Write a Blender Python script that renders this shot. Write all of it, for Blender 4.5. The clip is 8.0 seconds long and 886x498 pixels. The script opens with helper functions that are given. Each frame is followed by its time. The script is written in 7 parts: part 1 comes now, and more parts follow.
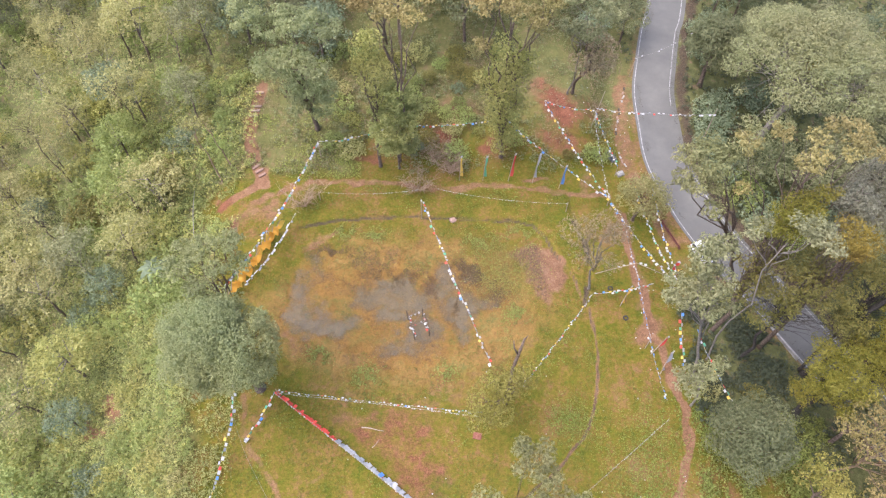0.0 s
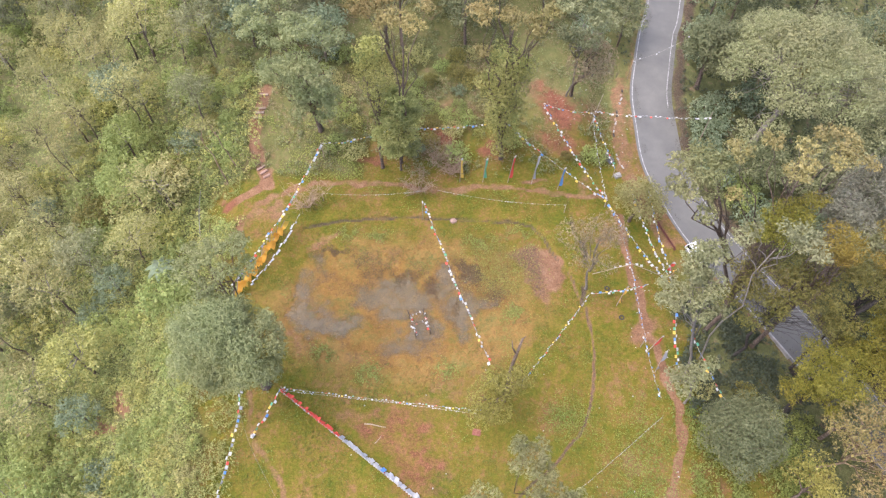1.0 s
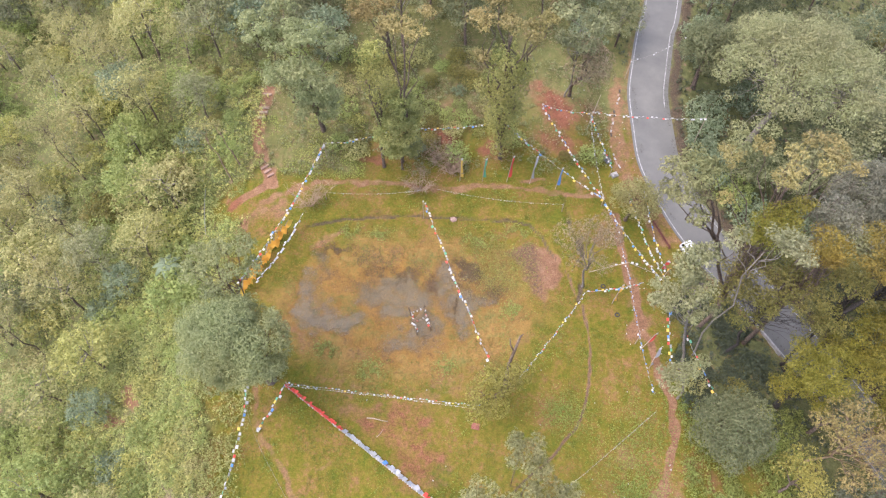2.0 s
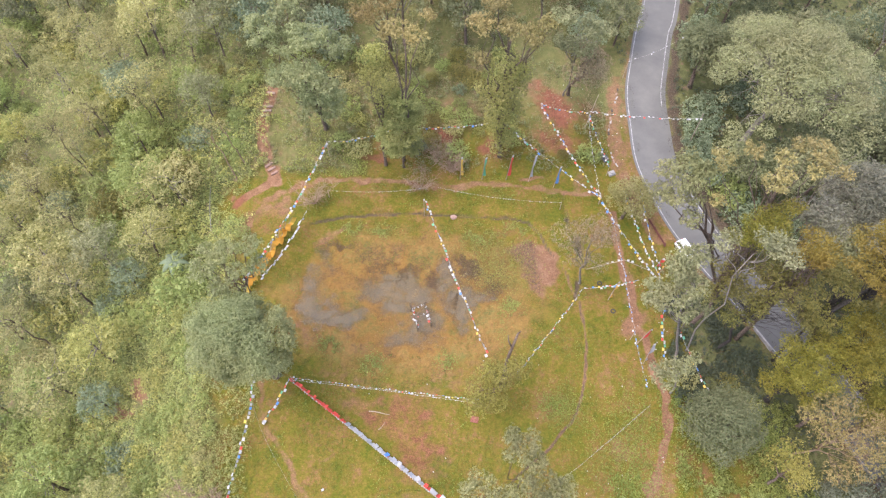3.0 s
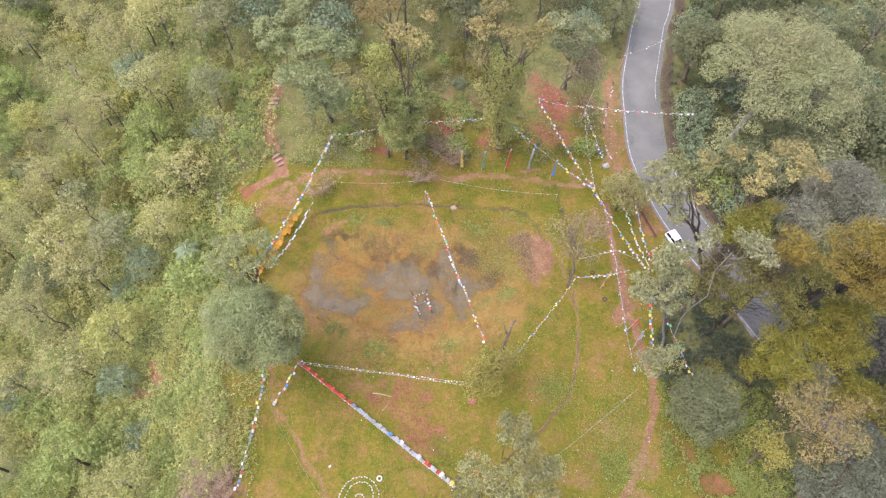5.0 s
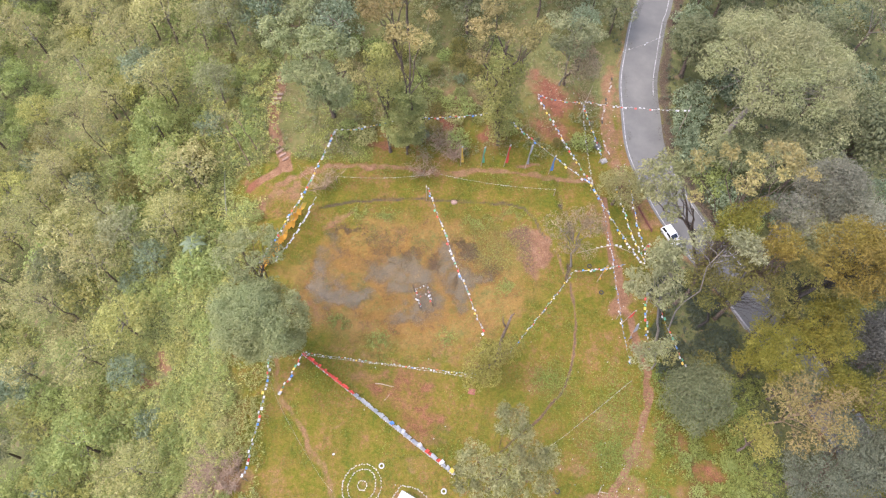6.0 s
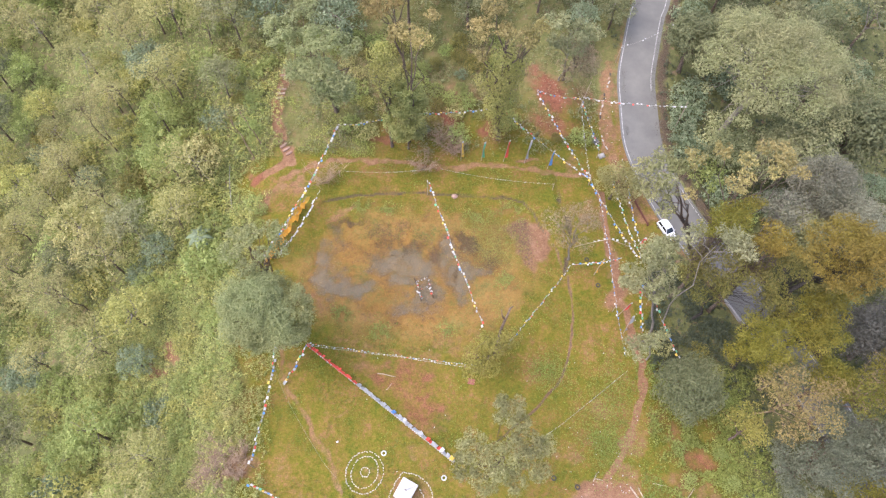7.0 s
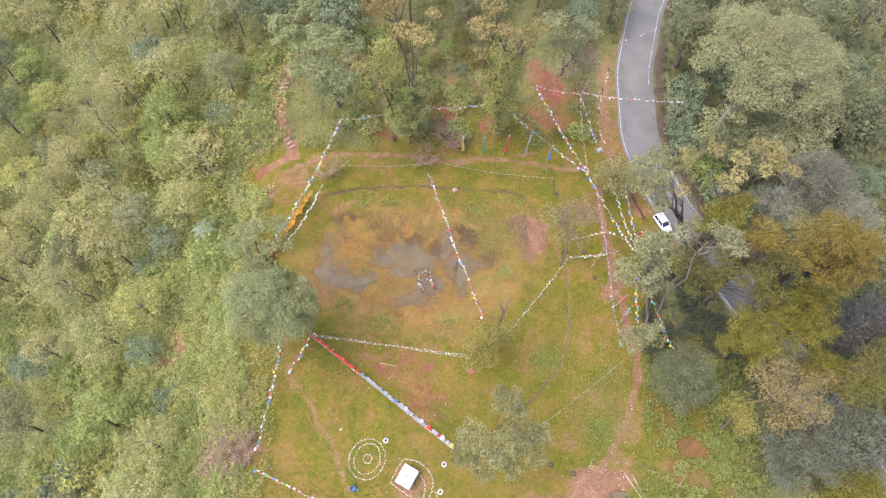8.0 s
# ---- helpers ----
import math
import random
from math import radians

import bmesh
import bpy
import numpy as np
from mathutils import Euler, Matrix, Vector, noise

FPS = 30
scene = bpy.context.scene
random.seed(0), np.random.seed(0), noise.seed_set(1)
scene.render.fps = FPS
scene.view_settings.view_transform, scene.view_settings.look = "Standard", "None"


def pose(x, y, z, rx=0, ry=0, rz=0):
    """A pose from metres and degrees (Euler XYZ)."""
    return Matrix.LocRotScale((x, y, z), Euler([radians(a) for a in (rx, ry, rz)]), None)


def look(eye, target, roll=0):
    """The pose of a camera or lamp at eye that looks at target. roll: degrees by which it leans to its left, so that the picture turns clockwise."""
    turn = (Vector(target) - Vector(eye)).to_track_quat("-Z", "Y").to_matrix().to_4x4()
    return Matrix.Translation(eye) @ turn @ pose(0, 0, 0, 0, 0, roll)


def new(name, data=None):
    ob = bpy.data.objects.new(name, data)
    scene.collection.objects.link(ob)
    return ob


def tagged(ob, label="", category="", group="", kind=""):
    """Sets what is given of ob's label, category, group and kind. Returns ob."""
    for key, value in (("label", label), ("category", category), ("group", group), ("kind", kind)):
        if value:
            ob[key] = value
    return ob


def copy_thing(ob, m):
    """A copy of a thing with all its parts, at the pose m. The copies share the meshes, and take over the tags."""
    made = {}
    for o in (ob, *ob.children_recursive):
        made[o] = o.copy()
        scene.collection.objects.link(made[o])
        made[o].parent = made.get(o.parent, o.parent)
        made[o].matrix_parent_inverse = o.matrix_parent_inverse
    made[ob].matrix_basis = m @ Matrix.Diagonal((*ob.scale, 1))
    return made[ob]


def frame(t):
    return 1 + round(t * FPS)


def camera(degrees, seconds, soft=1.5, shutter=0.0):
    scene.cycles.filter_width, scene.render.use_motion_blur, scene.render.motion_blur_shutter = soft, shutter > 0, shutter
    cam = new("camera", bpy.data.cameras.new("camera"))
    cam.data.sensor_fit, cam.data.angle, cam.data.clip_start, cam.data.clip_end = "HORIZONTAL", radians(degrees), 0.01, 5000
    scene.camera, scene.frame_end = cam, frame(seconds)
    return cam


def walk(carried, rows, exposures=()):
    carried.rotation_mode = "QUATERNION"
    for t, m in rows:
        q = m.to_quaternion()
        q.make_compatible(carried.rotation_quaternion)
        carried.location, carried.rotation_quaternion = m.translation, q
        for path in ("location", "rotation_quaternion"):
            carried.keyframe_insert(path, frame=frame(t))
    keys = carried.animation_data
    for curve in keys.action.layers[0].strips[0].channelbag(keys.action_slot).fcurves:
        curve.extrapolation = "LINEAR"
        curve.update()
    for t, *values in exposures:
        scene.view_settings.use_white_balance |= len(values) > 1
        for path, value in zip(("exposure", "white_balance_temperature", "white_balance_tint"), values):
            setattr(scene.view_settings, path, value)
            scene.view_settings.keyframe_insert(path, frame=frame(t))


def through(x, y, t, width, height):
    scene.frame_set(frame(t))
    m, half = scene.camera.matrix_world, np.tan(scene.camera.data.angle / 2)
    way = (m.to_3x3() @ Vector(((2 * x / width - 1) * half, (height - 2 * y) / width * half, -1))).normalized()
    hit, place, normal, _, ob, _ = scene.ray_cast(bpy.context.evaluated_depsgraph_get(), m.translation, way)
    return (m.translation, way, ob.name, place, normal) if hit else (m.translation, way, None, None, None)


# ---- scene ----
from collections import defaultdict

cam = camera(67.1, 8.0, soft=1.25)
METRES, EYE, TILT, LEAN, TURN = 20.0, 75.0, -57.0, 0.0, 0.0
ROWS = [
    (0.0, 0.0, 0.0, 0.0, 0.0, 0.0, -0.0),
    (0.5, 0.0001, -0.0529, 0.0285, 0.03, -0.31, -0.04),
    (1.0, 0.0017, -0.1054, 0.0577, 0.08, -0.67, -0.1),
    (1.5, 0.0027, -0.1595, 0.087, 0.1, -1.08, -0.14),
    (3.0, 0.0049, -0.3218, 0.1796, 0.17, -2.45, -0.28),
    (3.5, 0.0053, -0.3771, 0.2099, 0.19, -2.95, -0.34),
    (4.0, 0.007, -0.4326, 0.2396, 0.22, -3.48, -0.38),
    (4.5, 0.008, -0.4882, 0.2698, 0.23, -4.02, -0.43),
    (6.0, 0.012, -0.6526, 0.3633, 0.35, -5.7, -0.59),
    (6.5, 0.0122, -0.7082, 0.3933, 0.38, -6.25, -0.64),
    (7.0, 0.0127, -0.7634, 0.4243, 0.42, -6.81, -0.68),
    (7.5, 0.0132, -0.8188, 0.4551, 0.45, -7.37, -0.73),
    (8.0, 0.014, -0.874, 0.4856, 0.49, -7.94, -0.77),
]
walk(cam, [(t, pose(0, 0, EYE, TILT, LEAN, TURN) @ pose(METRES * x, METRES * y, METRES * z, 90 + pitch, roll, yaw)) for t, x, y, z, yaw, pitch, roll in ROWS],
     exposures=[(0.0, 1.68, 5770, 16), (8.0, 1.68, 5770, 16)])

# ---------------------------------------------------------------- light
SUN_EL, SUN_AZ = 66.0, -105.0  # degrees; azimuth from +y towards +x
world = bpy.data.worlds.new("world")
scene.world = world
world.use_nodes = True
wt = world.node_tree
sky = wt.nodes.new("ShaderNodeTexSky")
sky.sky_type = "NISHITA"
sky.sun_disc = False
sky.sun_elevation, sky.sun_rotation = radians(SUN_EL), radians(SUN_AZ)
sky.air_density, sky.dust_density, sky.ozone_density = 1.0, 6.0, 1.0
wt.links.new(sky.outputs["Color"], wt.nodes["Background"].inputs["Color"])
wt.nodes["Background"].inputs["Strength"].default_value = 0.15
sun = new("sun", bpy.data.lights.new("sun", "SUN"))
sun.data.energy, sun.data.angle, sun.data.color = 0.5, radians(50), (1.0, 0.95, 0.87)
sun_dir = Vector((math.sin(radians(SUN_AZ)) * math.cos(radians(SUN_EL)), math.cos(radians(SUN_AZ)) * math.cos(radians(SUN_EL)), math.sin(radians(SUN_EL))))
sun.matrix_world = look(sun_dir * 200, (0, 0, 0))


# ---------------------------------------------------------------- materials
class Nodes:
    """A small node-tree writer."""

    def __init__(self, name):
        self.mat = bpy.data.materials.new(name)
        self.mat.use_nodes = True
        self.t = self.mat.node_tree
        self.bsdf = self.t.nodes["Principled BSDF"]
        self.out = self.t.nodes["Material Output"]
        self.place = self.t.nodes.new("ShaderNodeNewGeometry").outputs["Position"]

    def put(self, kind, **ins):
        n = self.t.nodes.new(kind)
        for k, v in ins.items():
            self.feed(n.inputs[k], v)
        return n

    def feed(self, socket, v):
        if isinstance(v, bpy.types.NodeSocket):
            self.t.links.new(v, socket)
        else:
            socket.default_value = v

    def noise(self, scale, detail=4.0, rough=0.6, where=None):
        n = self.put("ShaderNodeTexNoise", Scale=scale, Detail=detail, Roughness=rough)
        self.t.links.new(where or self.place, n.inputs["Vector"])
        return n.outputs["Fac"]

    def ramp(self, fac, stops, hard=False):
        n = self.t.nodes.new("ShaderNodeValToRGB")
        if hard:
            n.color_ramp.interpolation = "CONSTANT"
        while len(n.color_ramp.elements) < len(stops):
            n.color_ramp.elements.new(0.5)
        for e, (p, c) in zip(n.color_ramp.elements, stops):
            e.position, e.color = p, (*c, 1) if len(c) == 3 else c
        self.t.links.new(fac, n.inputs["Fac"])
        return n.outputs["Color"]

    def mix(self, fac, a, b, how="MIX"):
        n = self.t.nodes.new("ShaderNodeMix")
        n.data_type, n.blend_type = "RGBA", how
        for s, v in ((n.inputs[0], fac), (n.inputs[6], a), (n.inputs[7], b)):
            self.feed(s, (*v, 1) if isinstance(v, tuple) and len(v) == 3 else v)
        return n.outputs[2]

    def math(self, op, a, b=0.5, c=0.0):
        n = self.t.nodes.new("ShaderNodeMath")
        n.operation = op
        for s, v in zip(n.inputs, (a, b, c)):
            self.feed(s, v)
        return n.outputs[0]

    def span(self, v, lo, hi):
        n = self.put("ShaderNodeMapRange", Value=v)
        n.interpolation_type = "SMOOTHSTEP"
        n.inputs["From Min"].default_value, n.inputs["From Max"].default_value = lo, hi
        return n.outputs["Result"]

    def attr(self, name):
        n = self.t.nodes.new("ShaderNodeAttribute")
        n.attribute_name = name
        return n.outputs["Fac"]

    def bump(self, height, strength, distance):
        n = self.put("ShaderNodeBump", Height=height, Strength=strength, Distance=distance)
        self.t.links.new(n.outputs["Normal"], self.bsdf.inputs["Normal"])

    def done(self, color, rough=0.85, spec=0.3, metal=0.0):
        self.feed(self.bsdf.inputs["Base Color"], (*color, 1) if isinstance(color, tuple) and len(color) == 3 else color)
        self.feed(self.bsdf.inputs["Roughness"], rough)
        self.bsdf.inputs["Specular IOR Level"].default_value = spec
        self.bsdf.inputs["Metallic"].default_value = metal
        return self.mat


def plain(name, a, b, scale=3.0, rough=0.8, spec=0.3, metal=0.0, bump=0.3, dist=0.02):
    """Two tones of one surface, mixed by coarse and fine noise."""
    n = Nodes(name)
    coarse, fine = n.noise(scale), n.noise(scale * 9)
    f = n.math("ADD", n.math("MULTIPLY", coarse, 0.65), n.math("MULTIPLY", fine, 0.35))
    n.bump(fine, bump, dist)
    return n.done(n.mix(n.span(f, 0.35, 0.65), a, b), rough, spec, metal)


def leaf(name, tones, through=0.25, rough=0.6):
    """Foliage: a tone for each leaf, drifting over the crown and from plant to plant."""
    n = Nodes(name)
    geo = n.t.nodes.new("ShaderNodeNewGeometry")
    mid = tones[1]
    tones = [tuple(m + 0.66 * (v - m) for v, m in zip(c, mid)) for c in tones]
    tone = n.ramp(geo.outputs["Random Per Island"], [(i / (len(tones) - 1), c) for i, c in enumerate(tones)])
    info = n.t.nodes.new("ShaderNodeObjectInfo")
    drift = n.noise(0.35, 3.0)
    value = n.math("ADD", n.math("MULTIPLY_ADD", info.outputs["Random"], 0.36, 0.53), n.math("ADD", n.math("MULTIPLY", drift, 0.35), n.math("MULTIPLY", n.noise(1.7, 2.0), 0.3)))
    hue = n.math("MULTIPLY_ADD", n.noise(0.12, 2.0), 0.06, 0.47)
    hsv = n.put("ShaderNodeHueSaturation", Hue=hue, Saturation=1.0, Value=value, Color=tone)
    color = hsv.outputs["Color"]
    mat = n.done(color, rough, 0.35)
    lit = n.put("ShaderNodeBsdfTranslucent", Color=color)
    both = n.put("ShaderNodeMixShader", Fac=through)
    n.t.links.new(n.bsdf.outputs[0], both.inputs[1])
    n.t.links.new(lit.outputs[0], both.inputs[2])
    n.t.links.new(both.outputs[0], n.out.inputs["Surface"])
    return mat


LEAF = {
    "green": leaf("leaf_green", [(0.147, 0.188, 0.047), (0.296, 0.328, 0.096), (0.411, 0.461, 0.164)], 0.45),
    "yellow": leaf("leaf_yellow_green", [(0.198, 0.204, 0.054), (0.366, 0.354, 0.102), (0.516, 0.48, 0.168)], 0.45),
    "gold": leaf("leaf_golden_green", [(0.089, 0.086, 0.012), (0.181, 0.163, 0.021), (0.264, 0.226, 0.035)], 0.35),
    "silver": leaf("leaf_silver", [(0.13, 0.14, 0.054), (0.232, 0.232, 0.106), (0.351, 0.34, 0.178)], 0.38),
    "cream": leaf("leaf_cream", [(0.169, 0.147, 0.05), (0.308, 0.255, 0.09), (0.443, 0.365, 0.154)], 0.35),
    "dark": leaf("leaf_dark", [(0.102, 0.112, 0.052), (0.18, 0.19, 0.087), (0.258, 0.258, 0.123)], 0.4),
    "blue": leaf("leaf_blue_green", [(0.103, 0.138, 0.075), (0.201, 0.241, 0.132), (0.299, 0.333, 0.201)], 0.4),
    "olive": leaf("leaf_olive", [(0.104, 0.099, 0.023), (0.196, 0.173, 0.041), (0.289, 0.243, 0.069)], 0.35),
    "brown": leaf("leaf_brown", [(0.13, 0.095, 0.05), (0.24, 0.18, 0.095), (0.34, 0.28, 0.17)], 0.3),
    "orange": leaf("leaf_orange", [(0.136, 0.114, 0.036), (0.243, 0.191, 0.064), (0.324, 0.252, 0.101)], 0.35),
    "pale": leaf("leaf_pale_dry", [(0.205, 0.194, 0.069), (0.352, 0.327, 0.124), (0.482, 0.439, 0.184)], 0.4),
    "grey": leaf("leaf_grey_green", [(0.181, 0.198, 0.082), (0.289, 0.306, 0.133), (0.391, 0.408, 0.199)], 0.48),
    "vine": leaf("leaf_vine", [(0.192, 0.228, 0.066), (0.342, 0.35, 0.119), (0.474, 0.474, 0.182)], 0.45),
    # scrub green taken darker, putting the roadside trees' shade into the leaf colour
    "deep": leaf("leaf_shade_darkened_green", [(0.035, 0.042, 0.022), (0.06, 0.07, 0.036), (0.09, 0.10, 0.052)], 0.2),
    "khaki": leaf("leaf_khaki", [(0.15, 0.152, 0.059), (0.262, 0.262, 0.117), (0.374, 0.37, 0.182)], 0.38),
    "dusty": leaf("leaf_dusty_olive", [(0.125, 0.126, 0.046), (0.225, 0.222, 0.088), (0.335, 0.325, 0.15)], 0.38),
    "slate": leaf("leaf_slate", [(0.057, 0.055, 0.044), (0.103, 0.099, 0.078), (0.155, 0.149, 0.121)], 0.25),
    "ash": leaf("leaf_ash_grey", [(0.114, 0.11, 0.07), (0.197, 0.189, 0.125), (0.274, 0.265, 0.181)], 0.35),
    "amber": leaf("leaf_amber", [(0.117, 0.091, 0.017), (0.24, 0.18, 0.03), (0.357, 0.263, 0.051)], 0.35),
    "frost": leaf("leaf_frosty_pale", [(0.129, 0.129, 0.06), (0.245, 0.241, 0.116), (0.353, 0.344, 0.186)], 0.35),
    "weed": leaf("leaf_bank_weed", [(0.132, 0.171, 0.036), (0.253, 0.278, 0.061), (0.369, 0.384, 0.109)], 0.4),
    "straw": leaf("leaf_straw_green", [(0.148, 0.14, 0.032), (0.291, 0.266, 0.057), (0.439, 0.399, 0.104)], 0.4),
    "steel": leaf("leaf_steel_green", [(0.078, 0.085, 0.051), (0.14, 0.148, 0.09), (0.208, 0.21, 0.133)], 0.35),
    "herb": leaf("leaf_meadow_herb", [(0.088, 0.123, 0.021), (0.151, 0.183, 0.033), (0.222, 0.246, 0.057)], 0.3),
    "meadow": leaf("leaf_meadow_tree", [(0.16, 0.152, 0.05), (0.30, 0.278, 0.10), (0.42, 0.385, 0.17)], 0.4),
}
BARK = plain("bark_grey_brown", (0.08, 0.055, 0.04), (0.21, 0.16, 0.12), 4.0, 0.95, 0.2, bump=0.8, dist=0.05)
BARK_DARK = plain("bark_dark", (0.035, 0.03, 0.026), (0.085, 0.072, 0.06), 4.0, 0.95, 0.2, bump=0.8, dist=0.05)
BARK_PALE = plain("bark_pale", (0.16, 0.135, 0.11), (0.32, 0.28, 0.235), 4.0, 0.95, 0.2, bump=0.8, dist=0.05)
STONE = plain("whitewashed_stone", (0.24, 0.205, 0.15), (0.44, 0.40, 0.33), 5.0, 0.9)
ROCK = plain("pinkish_rock", (0.20, 0.12, 0.085), (0.32, 0.22, 0.17), 3.0, 0.95, bump=0.8)
STEP = plain("step_stone", (0.21, 0.145, 0.10), (0.35, 0.265, 0.205), 3.0, 0.95, bump=0.7)
CONCRETE = plain("weathered_concrete", (0.22, 0.21, 0.19), (0.38, 0.36, 0.33), 1.5, 0.92, bump=0.5)
DARK_PANEL = plain("dark_grey_panel", (0.05, 0.05, 0.055), (0.12, 0.12, 0.12), 2.0, 0.7)
RUST = plain("red_oxide_paint", (0.09, 0.035, 0.028), (0.17, 0.06, 0.045), 3.0, 0.75)
BRICK = plain("red_brick", (0.17, 0.06, 0.04), (0.30, 0.13, 0.09), 4.0, 0.9)
WOOD = plain("weathered_wood", (0.20, 0.15, 0.10), (0.42, 0.35, 0.27), 6.0, 0.9)
METAL = plain("galvanised_pole", (0.55, 0.55, 0.53), (0.75, 0.75, 0.72), 6.0, 0.5, 0.5, 0.3, 0.1)
RUBBER = plain("black_rubber", (0.02, 0.02, 0.02), (0.06, 0.055, 0.05), 6.0, 0.85)
WHITE_TYRE = plain("white_painted_rubber", (0.33, 0.33, 0.31), (0.46, 0.45, 0.43), 5.0, 0.8)
CANVAS = plain("white_canvas", (0.38, 0.38, 0.37), (0.47, 0.47, 0.46), 1.2, 0.7, bump=0.15)
TWIG = plain("dry_twigs", (0.20, 0.135, 0.085), (0.36, 0.26, 0.175), 4.0, 0.95, 0.2)
BLUE_PLASTIC = plain("blue_plastic", (0.08, 0.14, 0.24), (0.12, 0.20, 0.32), 4.0, 0.45, 0.5)
CORD = plain("cotton_cord", (0.26, 0.24, 0.20), (0.44, 0.42, 0.36), 8.0, 0.9)
LINE = plain("worn_road_paint", (0.18, 0.175, 0.16), (0.38, 0.37, 0.35), 1.6, 0.8)
CAR_PAINT = plain("white_car_paint", (0.60, 0.60, 0.60), (0.66, 0.66, 0.66), 0.8, 0.25, 0.5, bump=0.0)
CAR_GLASS = plain("car_window_glass", (0.012, 0.014, 0.016), (0.02, 0.022, 0.025), 1.0, 0.08, 0.6, bump=0.0)
CHROME = plain("dull_chrome", (0.5, 0.5, 0.5), (0.65, 0.65, 0.65), 3.0, 0.3, 0.5, 0.9, 0.0)
LAMP_LENS = plain("lamp_lens", (0.6, 0.6, 0.58), (0.75, 0.75, 0.72), 3.0, 0.15, 0.5, bump=0.0)
RED_LENS = plain("red_lens", (0.35, 0.02, 0.015), (0.45, 0.03, 0.02), 3.0, 0.2, 0.5, bump=0.0)


def cloth(name, c):
    n = Nodes(name)
    worn = n.math("MULTIPLY_ADD", n.noise(1.2), 0.5, 0.75)
    hsv = n.put("ShaderNodeHueSaturation", Hue=0.5, Saturation=0.95, Value=worn, Color=(*c, 1))
    mat = n.done(hsv.outputs["Color"], 0.9, 0.2)
    lit = n.put("ShaderNodeBsdfTranslucent", Color=hsv.outputs["Color"])
    both = n.put("ShaderNodeMixShader", Fac=0.3)
    n.t.links.new(n.bsdf.outputs[0], both.inputs[1])
    n.t.links.new(lit.outputs[0], both.inputs[2])
    n.t.links.new(both.outputs[0], n.out.inputs["Surface"])
    return mat


CLOTH = {
    "white": cloth("white_cloth", (0.50, 0.49, 0.475)),
    "blue": cloth("blue_cloth", (0.10, 0.24, 0.52)),
    "yellow": cloth("yellow_cloth", (0.70, 0.47, 0.06)),
    "green": cloth("green_cloth", (0.12, 0.38, 0.22)),
    "red": cloth("red_cloth", (0.62, 0.06, 0.035)),
    "orange": cloth("orange_cloth", (0.80, 0.43, 0.04)),
    "grey": cloth("faded_cloth", (0.36, 0.37, 0.39)),
}


def ground_material():
    n = Nodes("meadow_soil_and_marsh")
    soil, marsh, lush, red = n.attr("soil"), n.attr("marsh"), n.attr("lush"), n.attr("red")
    big, mid, fine = n.noise(0.16, 3.0), n.noise(0.9, 4.0), n.noise(7.0, 4.0)
    grain = n.math("ADD", n.math("MULTIPLY", n.noise(0.3, 4.0, 0.65), 0.5), n.math("MULTIPLY", n.noise(2.2, 5.0, 0.7), 0.5))
    grass = n.ramp(grain, [(0.36, (0.067, 0.083, 0.011)), (0.45, (0.105, 0.098, 0.013)), (0.53, (0.138, 0.103, 0.02)), (0.62, (0.182, 0.104, 0.042))])
    under = n.ramp(mid, [(0.3, (0.08, 0.085, 0.033)), (0.55, (0.125, 0.128, 0.05)), (0.7, (0.185, 0.13, 0.08))])
    reed = n.ramp(n.math("ADD", n.math("MULTIPLY", n.noise(0.28, 4.0, 0.6), 0.45), n.math("MULTIPLY", n.noise(1.7, 7.0, 0.8), 0.55)),
                  [(0.36, (0.098, 0.065, 0.032)), (0.43, (0.167, 0.102, 0.039)), (0.49, (0.219, 0.127, 0.039)), (0.55, (0.186, 0.13, 0.041)), (0.61, (0.121, 0.11, 0.032))])
    earth = n.ramp(n.math("ADD", n.math("MULTIPLY", mid, 0.6), n.math("MULTIPLY", fine, 0.4)),
                   [(0.3, (0.128, 0.068, 0.037)), (0.5, (0.186, 0.102, 0.057)), (0.7, (0.245, 0.148, 0.09))])
    clay = n.ramp(n.math("ADD", n.math("MULTIPLY", mid, 0.5), n.math("MULTIPLY", fine, 0.5)), [(0.34, (0.095, 0.039, 0.023)), (0.5, (0.159, 0.065, 0.038)), (0.66, (0.218, 0.095, 0.057))])
    earth = n.mix(red, earth, clay)
    c = n.mix(lush, grass, under)
    c = n.mix(n.span(n.math("ADD", marsh, n.math("MULTIPLY_ADD", n.noise(0.4, 4.0), 1.3, -0.65)), 0.15, 0.85), c, reed)
    c = n.mix(n.span(n.math("ADD", soil, n.math("MULTIPLY_ADD", n.noise(0.8, 5.0, 0.7), 1.1, -0.55)), 0.28, 0.75), c, earth)
    c = n.mix(n.span(n.math("ADD", n.attr("peat"), n.math("MULTIPLY_ADD", n.noise(2.4, 5.0, 0.7), 1.0, -0.5)), 0.2, 0.8), c, n.ramp(fine, [(0.3, (0.052, 0.039, 0.027)), (0.7, (0.104, 0.077, 0.05))]))
    speck = n.math("ADD", n.math("MULTIPLY", fine, 1.1), n.math("MULTIPLY_ADD", n.noise(2.6, 5.0, 0.75), 1.0, -0.06))
    hsv = n.put("ShaderNodeHueSaturation", Value=speck, Color=c)
    n.bump(n.math("ADD", fine, n.math("MULTIPLY", mid, 2.0)), 0.6, 0.12)
    return n.done(hsv.outputs["Color"], 0.95, 0.05)


